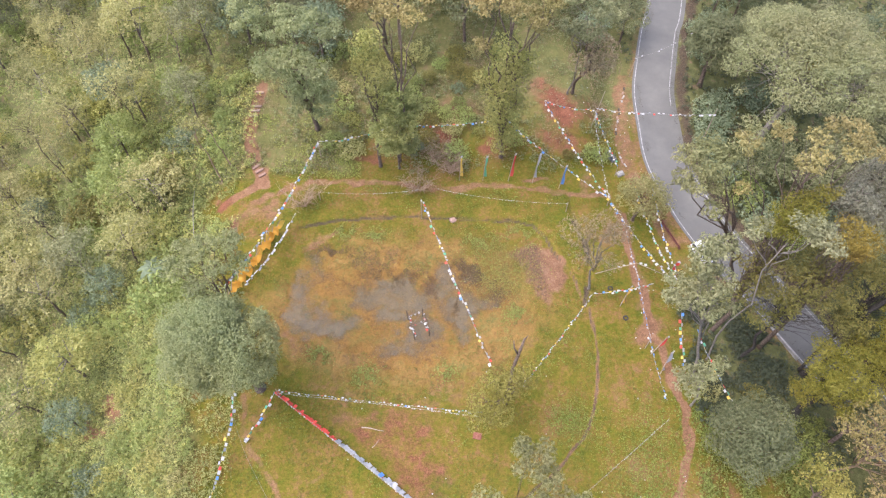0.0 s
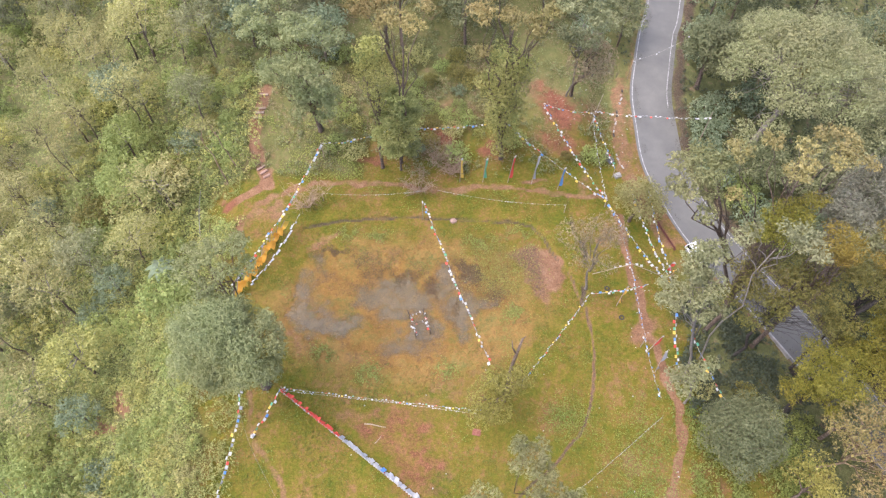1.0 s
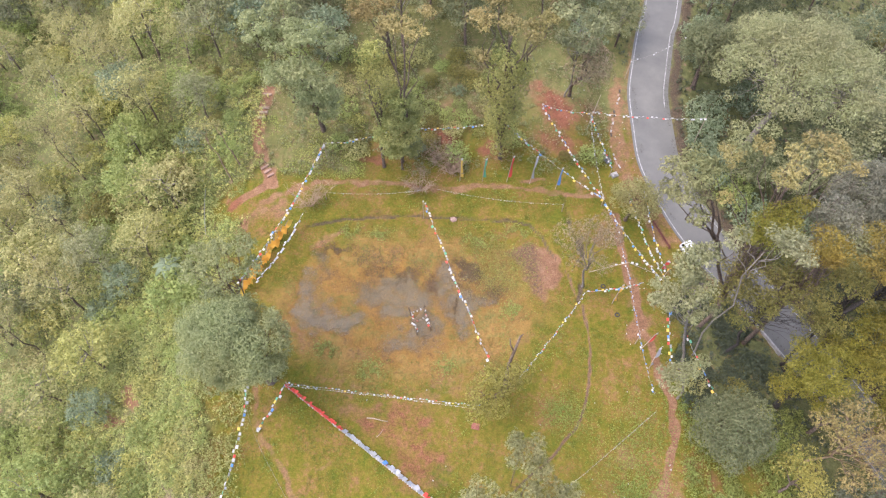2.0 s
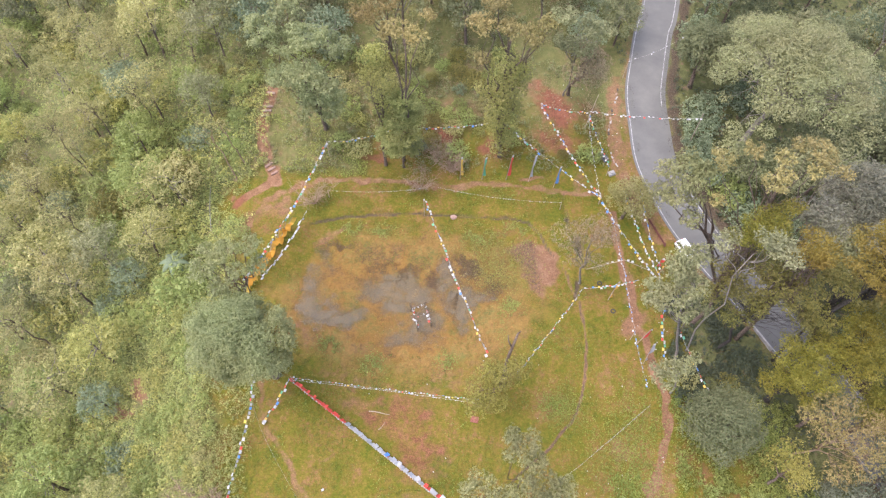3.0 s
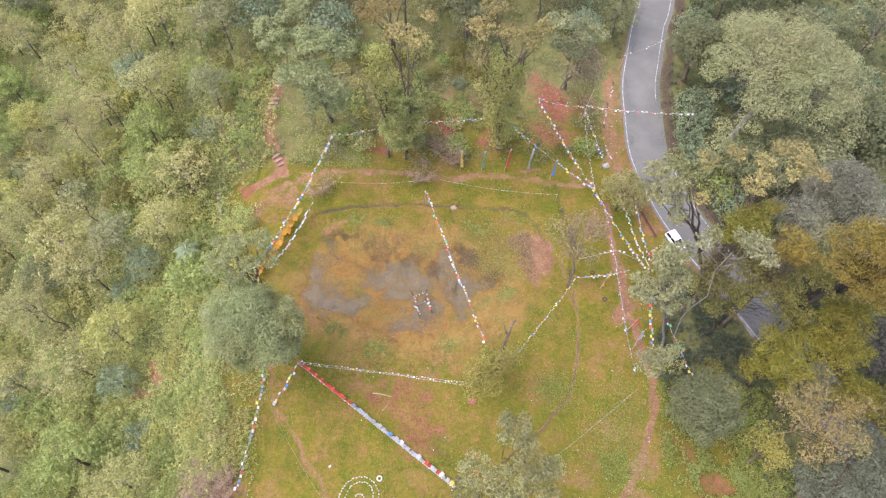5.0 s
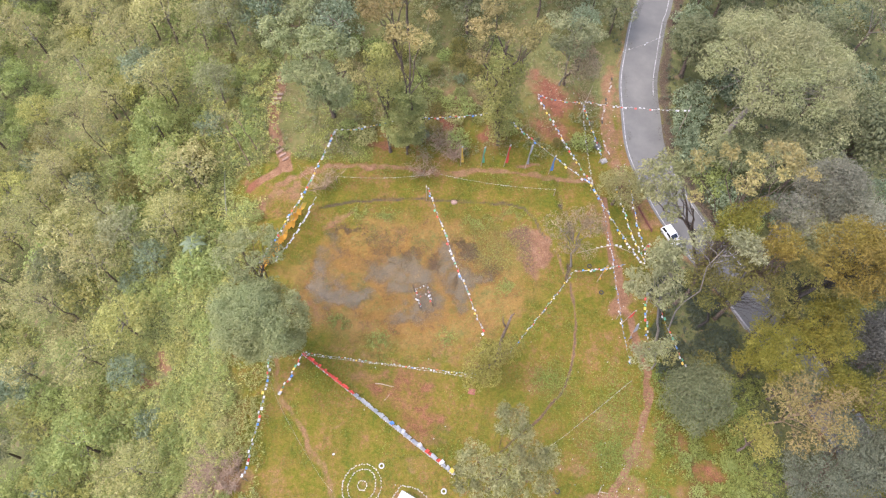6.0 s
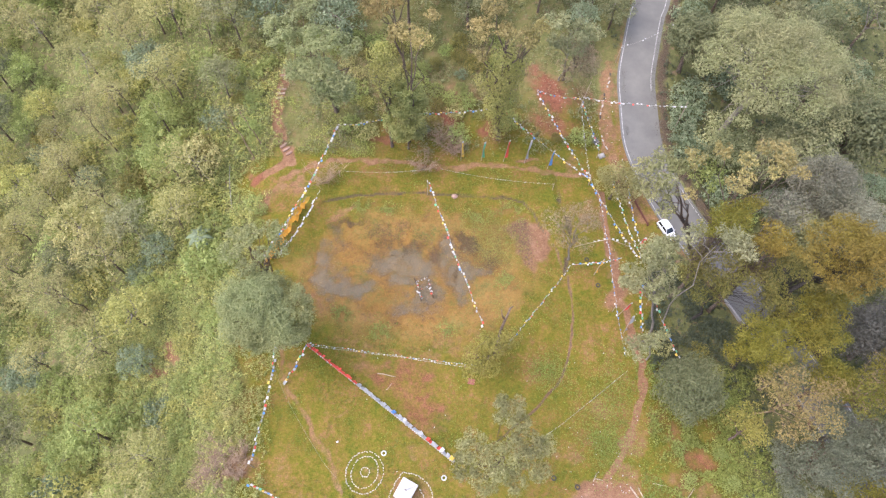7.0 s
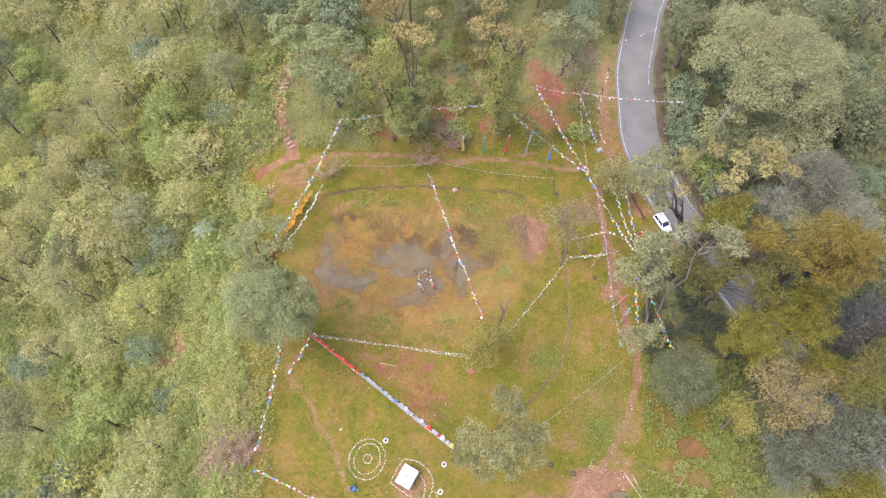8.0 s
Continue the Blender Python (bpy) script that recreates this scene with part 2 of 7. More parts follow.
def asphalt_material():
    n = Nodes("wet_grey_asphalt")
    patch, grit = n.noise(0.35, 4.0), n.noise(14.0, 3.0)
    c = n.ramp(n.math("ADD", n.math("MULTIPLY", patch, 0.75), n.math("MULTIPLY", grit, 0.25)),
               [(0.3, (0.094, 0.09, 0.079)), (0.52, (0.122, 0.116, 0.102)), (0.7, (0.152, 0.144, 0.126))])
    n.bump(grit, 0.3, 0.01)
    return n.done(c, n.math("MULTIPLY_ADD", patch, 0.4, 0.45), 0.35)


def water_material():
    """Shallow water: a dull reflecting film that thins out over the rising bed."""
    n = Nodes("still_shallow_water")
    mud = n.ramp(n.noise(0.8, 6.0, 0.75), [(0.34, (0.105, 0.088, 0.058)), (0.5, (0.14, 0.112, 0.068)), (0.66, (0.18, 0.126, 0.062))])
    n.bump(n.noise(3.0, 2.0), 0.05, 0.02)
    n.bsdf.inputs["IOR"].default_value = 1.33
    mat = n.done(mud, 0.1, 0.45)
    clear = n.put("ShaderNodeBsdfTransparent", Color=(0.95, 0.92, 0.88, 1))
    weed = n.math("ADD", n.math("MULTIPLY", n.noise(0.9, 6.0, 0.75), 0.9), n.math("MULTIPLY", n.noise(4.0, 5.0, 0.75), 1.1))
    deep = n.math("ADD", n.attr("depth"), n.math("ADD", weed, -1.0))
    both = n.put("ShaderNodeMixShader", Fac=n.math("MULTIPLY", n.span(deep, 0.16, 1.05), 0.74))
    n.t.links.new(clear.outputs[0], both.inputs[1])
    n.t.links.new(n.bsdf.outputs[0], both.inputs[2])
    n.t.links.new(both.outputs[0], n.out.inputs["Surface"])
    return mat


GROUND, ASPHALT, WATER = ground_material(), asphalt_material(), water_material()


# ---------------------------------------------------------------- mesh helpers
def mesh_arrays(name, verts, quads=None, tris=None):
    """A mesh from arrays of vertices, four-corner and three-corner faces."""
    me = bpy.data.meshes.new(name)
    quads = np.zeros((0, 4), int) if quads is None else np.asarray(quads)
    tris = np.zeros((0, 3), int) if tris is None else np.asarray(tris)
    loops = np.concatenate([quads.ravel(), tris.ravel()])
    starts = np.concatenate([np.arange(len(quads)) * 4, len(quads) * 4 + np.arange(len(tris)) * 3])
    me.vertices.add(len(verts))
    me.vertices.foreach_set("co", np.asarray(verts, np.float32).ravel())
    me.loops.add(len(loops))
    me.loops.foreach_set("vertex_index", loops.astype(np.int32))
    me.polygons.add(len(starts))
    me.polygons.foreach_set("loop_start", starts.astype(np.int32))
    me.update(calc_edges=True)
    me.validate()
    return me


def child(name, me, material, parent=None, label="", m=None):
    """Links mesh data as one object, under a thing if one is given."""
    ob = new(name, me)
    if material and not me.materials:
        me.materials.append(material)
    if parent:
        ob.parent = parent
    if m is not None:
        ob.matrix_basis = m
    return tagged(ob, label)


def part(name, bm, material, parent=None, label="", m=None, smooth=False):
    me = bpy.data.meshes.new(name)
    bm.to_mesh(me)
    bm.free()
    if smooth:
        me.polygons.foreach_set("use_smooth", [True] * len(me.polygons))
    return child(name, me, material, parent, label, m)


def thing(name, place, label, category, group="", turn=0.0):
    ob = new(name)
    ob.empty_display_size = 0.3
    ob.matrix_basis = pose(*place, 0, 0, turn)
    return tagged(ob, label, category, group)


def box(sx, sy, sz, at=(0, 0, 0), bevel=0.0, bm=None, turn=None):
    """A box on its base centre."""
    bm = bm or bmesh.new()
    m = Matrix.Translation(at) @ (turn or Matrix()) @ Matrix.Translation((0, 0, sz / 2)) @ Matrix.Diagonal((sx, sy, sz, 1))
    made = bmesh.ops.create_cube(bm, size=1, matrix=m)
    if bevel:
        edges = {e for v in made["verts"] for e in v.link_edges}
        bmesh.ops.bevel(bm, geom=list(edges), offset=bevel, segments=2, affect="EDGES")
    return bm


def tube(points, radii, sides=6, bm=None, close=True):
    """A tapered tube along points."""
    bm = bm or bmesh.new()
    points = [Vector(p) for p in points]
    rings = []
    for i, p in enumerate(points):
        way = (points[min(i + 1, len(points) - 1)] - points[max(i - 1, 0)]).normalized()
        side = way.cross(Vector((0.31, 0.95, 0.12))).normalized()
        up = way.cross(side)
        rings.append([bm.verts.new(p + radii[i] * (math.cos(a) * side + math.sin(a) * up)) for a in (2 * math.pi * k / sides for k in range(sides))])
    for a, b in zip(rings, rings[1:]):
        for k in range(sides):
            bm.faces.new((a[k], a[(k + 1) % sides], b[(k + 1) % sides], b[k]))
    if close:
        bm.faces.new(rings[0][::-1])
        bm.faces.new(rings[-1])
    return bm


def stone_mesh(name, seed, sx, sy, sz):
    """A rough stone with a flat foot."""
    rng = random.Random(seed)
    bm = bmesh.new()
    bmesh.ops.create_icosphere(bm, subdivisions=1, radius=1)
    for v in bm.verts:
        v.co *= rng.uniform(0.78, 1.15)
        v.co = Vector((v.co.x * sx / 2, v.co.y * sy / 2, max(v.co.z, -0.3) * sz / 2))
    me = bpy.data.meshes.new(name)
    bm.to_mesh(me)
    bm.free()
    return me


# ---------------------------------------------------------------- the lie of the land
def lattice(x, y, seed):
    h = np.sin(x * 127.1 + y * 311.7 + seed * 74.7) * 43758.5453
    return h - np.floor(h)


def vnoise(x, y, size, seed=0):
    """Smooth value noise, 0 to 1."""
    x, y = np.asarray(x, float) / size, np.asarray(y, float) / size
    i, j = np.floor(x), np.floor(y)
    u, v = x - i, y - j
    u, v = u * u * (3 - 2 * u), v * v * (3 - 2 * v)
    a, b, c, d = lattice(i, j, seed), lattice(i + 1, j, seed), lattice(i, j + 1, seed), lattice(i + 1, j + 1, seed)
    return (a * (1 - u) + b * u) * (1 - v) + (c * (1 - u) + d * u) * v


def smooth(v, lo, hi):
    t = np.clip((np.asarray(v, float) - lo) / (hi - lo), 0, 1)
    return t * t * (3 - 2 * t)


def near_line(x, y, pts):
    """Distance to a polyline."""
    best = np.full(np.shape(x), 1e9)
    for (ax, ay), (bx, by) in zip(pts, pts[1:]):
        dx, dy = bx - ax, by - ay
        t = np.clip(((x - ax) * dx + (y - ay) * dy) / (dx * dx + dy * dy), 0, 1)
        best = np.minimum(best, np.hypot(x - ax - t * dx, y - ay - t * dy))
    return best


def inside(x, y, pts):
    odd = np.zeros(np.shape(x), bool)
    for (ax, ay), (bx, by) in zip(pts, pts[1:] + pts[:1]):
        if ay != by:
            odd ^= ((ay > y) != (by > y)) & (x < (bx - ax) * (y - ay) / (by - ay) + ax)
    return odd


def curve_through(pts, step):
    """Points along a smooth curve through pts."""
    pts = np.asarray(pts, float)
    p = np.vstack([2 * pts[0] - pts[1], pts, 2 * pts[-1] - pts[-2]])
    out = []
    for a, b, c, d in zip(p, p[1:], p[2:], p[3:]):
        n = max(2, int(np.linalg.norm(c[:2] - b[:2]) / step))
        for t in np.arange(n) / n:
            out.append(0.5 * (2 * b + (c - a) * t + (2 * a - 5 * b + 4 * c - d) * t**2 + (3 * b - a - 3 * c + d) * t**3))
    return np.array(out + [pts[-1]])


RIM = [(-22.4, 46.5), (-21.9, 51.7), (-20.1, 53.8), (-14.6, 54.9), (-6.7, 55.6), (1.3, 55.2), (9.2, 54.8), (12.8, 54.1), (14.2, 52.2), (15.5, 48.9), (17.1, 46.2),
       (18.8, 41.1), (19.4, 37.1), (19.2, 33.2), (18.2, 27.5), (16.3, 23.4), (13.1, 20.2), (8.5, 16.2), (3, 13.6), (-2, 17.2), (-10, 23.0), (-19.0, 29.6), (-23, 36), (-23.6, 41)]
ROAD = curve_through([(60, 190, 3), (50, 145, 1), (40.1, 103, -0.6), (37.2, 94, -0.7), (35.1, 86, -0.8), (33.5, 79, -0.8), (33.1, 72, -0.8), (33.0, 65, -0.8), (34.4, 59, -0.9), (36.3, 53.5, -1.1),
                      (39.6, 48, -1.9), (44.2, 42, -3.2), (47.8, 36.5, -4.0), (51.6, 30, -4.7), (57, 20, -5.6), (64, 5, -7), (72, -14, -8.5), (80, -60, -12)], 1.2)
POOLS = [(-17.6, 47.6, 2.6, 2.6), (-19.8, 44.6, 2.6, 2.6), (-19.6, 39.8, 2.6, 2.4), (-16.6, 38.2, 3.2, 1.8), (-13.4, 37.4, 2.4, 1.3), (-8.6, 42.0, 3.8, 2.0), (-4.2, 42.4, 2.6, 2.4),
         (0.2, 45.0, 2.2, 3.0), (3.2, 41.6, 2.8, 2.8), (2.9, 38.8, 1.9, 2.0), (6.4, 42.0, 3.0, 1.6), (4.4, 46.4, 2.2, 1.4), (-5.0, 34.0, 4.2, 2.6), (-2.0, 37.2, 2.0, 1.8), (-6.4, 39.4, 2.0, 1.4)]
MOUND = [(8.3, 49.4), (11.5, 50.9), (15.2, 50.2), (16.7, 47.8), (17.0, 45.0), (13.4, 41.4), (11.7, 42.6), (10.9, 46.1)]
DITCH = [(18.2, 59.6), (18.2, 56.7), (18.5, 53.3), (19.6, 50.6), (19.8, 47.5), (19.0, 44.2), (18.5, 41.6)]
FENCE = [(-20.0, 28.9), (1.5, 12.7)]
WATER_Z = -2.17


def road_near(x, y):
    """Distance to the road's middle and its height there."""
    best, high = np.full(np.shape(x), 1e9), np.zeros(np.shape(x))
    for rx, ry, rz in ROAD:
        d = np.hypot(x - rx, y - ry)
        high = np.where(d < best, rz, high)
        best = np.minimum(best, d)
    return best, high


def height(x, y):
    x, y = np.asarray(x, float), np.asarray(y, float)
    h = np.full(x.shape, -1.6) + 0.25 * (vnoise(x, y, 9, 1) - 0.5) + 0.08 * (vnoise(x, y, 1.7, 2) - 0.5)
    edge = -29.0 + 1.5 * np.sin(y * 0.13) - np.clip((y - 62) * 0.12, 0, 6)
    d = np.clip(edge - x, 0, None)
    steep = np.interp(y, [-40, 15, 45, 110, 200], [0.6, 0.62, 0.43, 0.36, 0.3])
    h -= 75 * np.tanh(steep * d * smooth(d, 0, 6) / 75)
    h += 22 * np.tanh(0.19 * np.logaddexp(0, (y - 61.5) * 1.2) / 1.2 / 22) * (1 - smooth(x, 20, 28)) * (1 - 0.6 * smooth(-x, 30, 60))
    h += 0.7 * (vnoise(x, y, 5, 3) - 0.5) * smooth(y, 63, 70)
    right = np.clip(x - 30, 0, None)
    h -= 30 * np.tanh(0.16 * right / 30) * smooth(60 - y, 0, 22)
    rd, rz = road_near(x, y)
    out = np.clip(rd - 5.5, 0, None) * (x > np.interp(y, ROAD[::-1, 1], ROAD[::-1, 0]))
    h = np.where(x > np.interp(y, ROAD[::-1, 1], ROAD[::-1, 0]), rz - 40 * np.tanh(0.28 * out / 40), h)
    k = smooth(rd, 4.2, 9.0)
    h = h * k + (rz - 0.04) * (1 - k)
    # the basin, its step and its bed
    m = inside(x, y, RIM)
    e = near_line(x, y, RIM + RIM[:1])
    signed = np.where(m, e, -e) + 0.5 * (vnoise(x, y, 2.5, 4) - 0.5)
    free = smooth(near_line(x, y, FENCE), 1.5, 3.5) * smooth(x, -22.5, -19.0)
    deep = smooth(signed, -0.25, 0.35) * free + smooth(signed, -0.5, 5.0) * (1 - free)
    h -= 0.5 * deep
    calm = smooth(signed, 1.0, 4.0)
    h = h * (1 - calm) + (-2.08 + 0.05 * (vnoise(x, y, 3.0, 12) - 0.5)) * calm
    h -= 0.13 * (1 - smooth(np.abs(signed - 0.1), 0.1, 0.42)) * smooth(near_line(x, y, FENCE), 1.5, 3.5) * smooth(x, -22.0, -18.5)
    pool = np.zeros(x.shape)
    wx = x + 2.6 * (vnoise(x, y, 2.6, 5) - 0.5) + 1.6 * (vnoise(x, y, 1.1, 15) - 0.5)
    wy = y + 2.6 * (vnoise(x, y, 2.6, 6) - 0.5) + 1.6 * (vnoise(x, y, 1.1, 16) - 0.5)
    for px, py, ra, rb in POOLS:
        pool = np.maximum(pool, 1 - smooth(np.hypot((wx - px) / ra, (wy - py) / rb), 0.0, 2.0))
    h -= 0.105 * (1 - smooth(np.hypot((wx + 7.5) / 16.0, (wy - 41.4) / 8.8), 0.6, 1.15))
    h -= 0.15 * pool + 0.05 * pool * (vnoise(x, y, 0.7, 17) - 0.5)
    h -= 0.22 * (1 - smooth(near_line(x, y, DITCH) + 0.3 * (vnoise(x, y, 1.4, 18) - 0.5), 0.1, 0.55))
    # bare mound beside the pond, ditch behind the flag fence, puddle on the trail
    h += 0.55 * (1 - smooth(np.hypot((x - 13.4) / 4.2, (y - 45.6) / 3.8), 0.3, 1.0))
    h -= 0.12 * (1 - smooth(near_line(x, y, [(-19, 30.2), (-10, 23.8), (-2, 18)]), 0.3, 1.2))
    h -= 0.28 * (1 - smooth(np.hypot((x - 24.2) / 1.7, (y - 7.2) / 0.8), 0.5, 1.0))
    return h


def ground_z(x, y):
    return float(height(np.array([x]), np.array([y]))[0])


TRAILS = [
    (0.46, 0.62, [(24.1, 58.8), (17.7, 59.4), (12.0, 60.5), (6.3, 60.8), (1.3, 60.0), (-4.4, 60.5), (-10.2, 60.9), (-15.2, 61.3), (-19.3, 61.2), (-22.5, 60.0), (-25.5, 58.6), (-28.4, 56.0), (-30.0, 52.2)]),
    (0.75, 0.85, [(-26.0, 60.6), (-26.6, 62.8), (-28.4, 65.2), (-29.2, 69.6), (-28.8, 73.9), (-28.2, 78.0)]),
    (0.6, 0.75, [(-32.7, 57.7), (-28.3, 59.8), (-26.0, 61.2)]),
    (0.42, 0.5, [(-24.2, 28.9), (-23.5, 25.4), (-22.0, 22.2), (-19.4, 18.5), (-17.1, 15.3), (-15.2, 12.3), (-13.2, 8.5), (-11, 4)]),
    (0.5, 0.85, [(25.0, 55.5), (25.5, 50.0), (25.8, 46.2), (26.2, 41.9), (26.6, 37.1), (27.2, 33.2), (28.2, 29.6), (28.7, 26.0), (28.3, 22.5), (26.8, 18.4), (24.4, 14.4), (21.7, 10.6), (18, 7), (14, 3)]),
    (1.1, 0.6, [(29.2, 82), (28.0, 76), (27.2, 70), (27.4, 64), (28.6, 58), (31.5, 51)]),
]
BARE = [(-31.6, 58.3, 2.2, 0.8, 0.6), (26.2, 16.6, 1.5, 3.0, 0.42), (24.2, 12.6, 2.4, 2.6, 0.55), (22.2, 10.0, 3.4, 2.8, 0.75), (20.0, 9.0, 4.6, 3.2, 1.0), (16, 5, 6, 3, 0.9), (19.6, 74.2, 4.0, 3.2, 0.75), (15.6, 76, 3, 2.6, 0.6), (23.2, 73, 1.6, 2.4, 0.5), (1.4, 68.5, 2.4, 2.2, 0.8), (-11, 65.5, 3, 1.2, 0.6), (7.4, 67, 1.6, 2, 0.7),
        (-4.6, 24.2, 7.4, 4.6, 0.52), (-9.5, 25.6, 4.5, 2.4, 0.5), (-28.6, 52.6, 2.4, 4.0, 0.3), (-26.6, 57.0, 2.2, 3.0, 0.42), (18.6, 69.4, 4.4, 3.0, 0.62), (-2, 19.2, 4.2, 3.4, 0.55), (-12, 29, 4, 1.5, 0.4), (-42.5, 30.2, 1.6, 2.2, 0.9), (-45.6, 26.4, 2.0, 1.3, 0.9), (-29.2, 12.0, 4.0, 2.4, 0.6), (26.3, 36.8, 1.8, 3.2, 0.8), (24.5, 43.5, 1.5, 3, 0.55), (-17, 51.5, 3, 1.2, 0.6), (-20.5, 36, 1.5, 4, 0.5), (2, 30, 8, 1.5, 0.35),
        (-4.4, 8.6, 3.4, 3.0, 0.6), (35.0, 14.6, 4.5, 3.0, 0.6), (31.0, 17.6, 1.8, 2.0, 0.5), (33.5, 10.5, 3.5, 2.5, 0.5), (21, 30, 1.5, 2.5, 0.45), (23.5, 52, 2, 4, 0.5), (36, 8, 4, 3, 0.45), (-26, 57, 3, 2, 0.6), (-22, 12, 2.5, 4, 0.4), (14.0, 61, 2.5, 0.9, 0.7), (-14, 20, 2.5, 1.2, 0.4), (10.5, 22, 3, 1.6, 0.35), (0, 28, 5, 1.6, 0.42), (12, 36, 1.6, 2.4, 0.4), (22, 21, 1.8, 3, 0.42), (-9, 68, 4, 2, 0.5), (-24.5, 66, 1.5, 3, 0.4), (3, 75, 5, 3, 0.45), (-3, 64, 2, 1, 0.5), (22.5, 63, 1.4, 3, 0.5), (-10.4, 11.4, 2.3, 2.4, 0.42), (-2, 14.5, 2.5, 2, 0.4), (-20, 8, 3, 2, 0.35), (17, 15, 3, 2.5, 0.4), (8, 8, 4, 2, 0.4), (24, 30, 1.4, 4, 0.45), (13, 30, 2.5, 2, 0.32), (-12, 14.5, 2, 1.5, 0.3)]


RED = [(-32.4, 57.9, 1.8, 1.2), (-5.5, 22.0, 8, 6), (18.6, 69.4, 5, 3.6), (19.8, 73.5, 5, 5), (16.5, 76, 3, 4), (1.4, 68.5, 4, 3), (7.4, 67, 3, 3), (-11, 65.5, 4, 2), (35.0, 14.5, 5, 4)]


def zones(x, y):
    """Where the ground is bare, marshy or overgrown."""
    soil = np.zeros(x.shape)
    wx = x + 1.1 * (vnoise(x, y, 1.6, 7) - 0.5)
    wy = y + 1.1 * (vnoise(x, y, 1.6, 8) - 0.5)
    bx_, by_ = wx + 4.5 * (vnoise(x, y, 5.0, 21) - 0.5), wy + 4.5 * (vnoise(x, y, 5.0, 22) - 0.5)
    for width, full, pts in TRAILS:
        soil = np.maximum(soil, full * (1 - smooth(near_line(wx, wy, pts), width * 0.7, width * 1.7)))
    for bx, by, ra, rb, full in BARE:
        soil = np.maximum(soil, full * (1 - smooth(np.hypot((bx_ - bx) / ra, (by_ - by) / rb), 0.3, 1.45)))
    m = inside(x, y, RIM)
    e = near_line(x, y, RIM + RIM[:1])
    signed = np.where(m, e, -e) + 0.5 * (vnoise(x, y, 2.5, 4) - 0.5)
    far = near_line(wx, wy, MOUND + MOUND[:1])
    heap = smooth(np.where(inside(wx, wy, MOUND), far, -far), -0.9, 1.1)
    soil = np.maximum(soil, (0.8 + 0.15 * smooth(x, 13, 16)) * heap)
    rim = (1 - smooth(np.abs(signed - 0.1), 0.05, 0.32)) * smooth(near_line(x, y, FENCE), 1.5, 3.5) * smooth(x, -22.0, -18.5) * (0.65 + 0.35 * smooth(vnoise(x, y, 3.0, 19), 0.3, 0.6))
    worn = smooth(x, 9.0, 13.0) * (1 - smooth(y, 44, 50))
    soil = np.maximum(soil, 0.9 * rim * worn)
    rim = rim * (1 - 0.12 * worn)
    ditch = 1 - smooth(near_line(x, y, DITCH) + 0.4 * (vnoise(x, y, 1.4, 18) - 0.5), 0.1, 0.6)
    peat = np.maximum(rim * 0.8, ditch * (0.35 + 0.65 * smooth(vnoise(x, y, 1.8, 20), 0.35, 0.6)))
    peat = np.maximum(peat, 0.5 * heap * (1 - smooth(x, 12.5, 16)))
    peat = np.maximum(peat, 0.9 * (1 - smooth(np.abs(road_near(x, y)[0] - 4.4) + 0.8 * (vnoise(x, y, 1.5, 23) - 0.5), 0.5, 1.3)) * (x > np.interp(y, ROAD[::-1, 1], ROAD[::-1, 0])))
    for px, py, ra, rb in ((3.6, 47.2, 3.0, 2.0), (-1.6, 42.8, 0.7, 2.2)):
        peat = np.maximum(peat, 0.2 * (1 - smooth(np.hypot((bx_ - px) / ra, (by_ - py) / rb), 0.2, 1.3)))
    peat = np.maximum(peat, 0.24 * (1 - smooth(near_line(wx, wy, TRAILS[-1][2]), 0.7, 1.7)))
    rd, _ = road_near(x, y)
    soil = np.maximum(soil, 0.5 * (1 - smooth(rd, 3.8, 5.2)) * (x < np.interp(y, ROAD[::-1, 1], ROAD[::-1, 0])))
    soil = np.maximum(soil, 0.12 * (1 - smooth(rd, 4.6, 6.2)) * (x > np.interp(y, ROAD[::-1, 1], ROAD[::-1, 0])))
    marsh = 1 - smooth(np.hypot((x + 5.0) / 20.0, (y - 40.8) / 12.5), 0.5, 1.25)
    edge = -29.0 + 1.5 * np.sin(y * 0.13) - np.clip((y - 62) * 0.12, 0, 6)
    lush = smooth(edge - x + 3 * (vnoise(x, y, 4, 9) - 0.5), -1, 3)
    lush = np.maximum(lush, smooth(y + 5 * (vnoise(x, y, 5, 10) - 0.5), 64, 78) * 0.8)
    lush = np.maximum(lush, smooth(x + 4 * (vnoise(x, y, 4, 11) - 0.5), 30, 35) * (1 - smooth(y, 44, 50)))
    lush = np.maximum(lush, smooth(x, 35.5, 37.5))
    lush = np.maximum(lush, 0.75 * smooth(y + 3 * (vnoise(x, y, 3, 12) - 0.5), 61.6, 64.0) * (1 - smooth(x, -15, -11)))
    lush = lush * (1 - 0.92 * smooth(27 - y, 0, 5) * (1 - smooth(x, 38, 44)) * (x > 0))
    lush = lush * smooth(np.hypot((x + 31.0) / 5.5, (y - 58.6) / 4.0), 0.7, 1.2)
    red = np.zeros(x.shape)
    for bx, by, ra, rb in RED:
        red = np.maximum(red, 1 - smooth(np.hypot((wx - bx) / ra, (wy - by) / rb), 0.6, 1.3))
    return soil, marsh, lush, red, peat


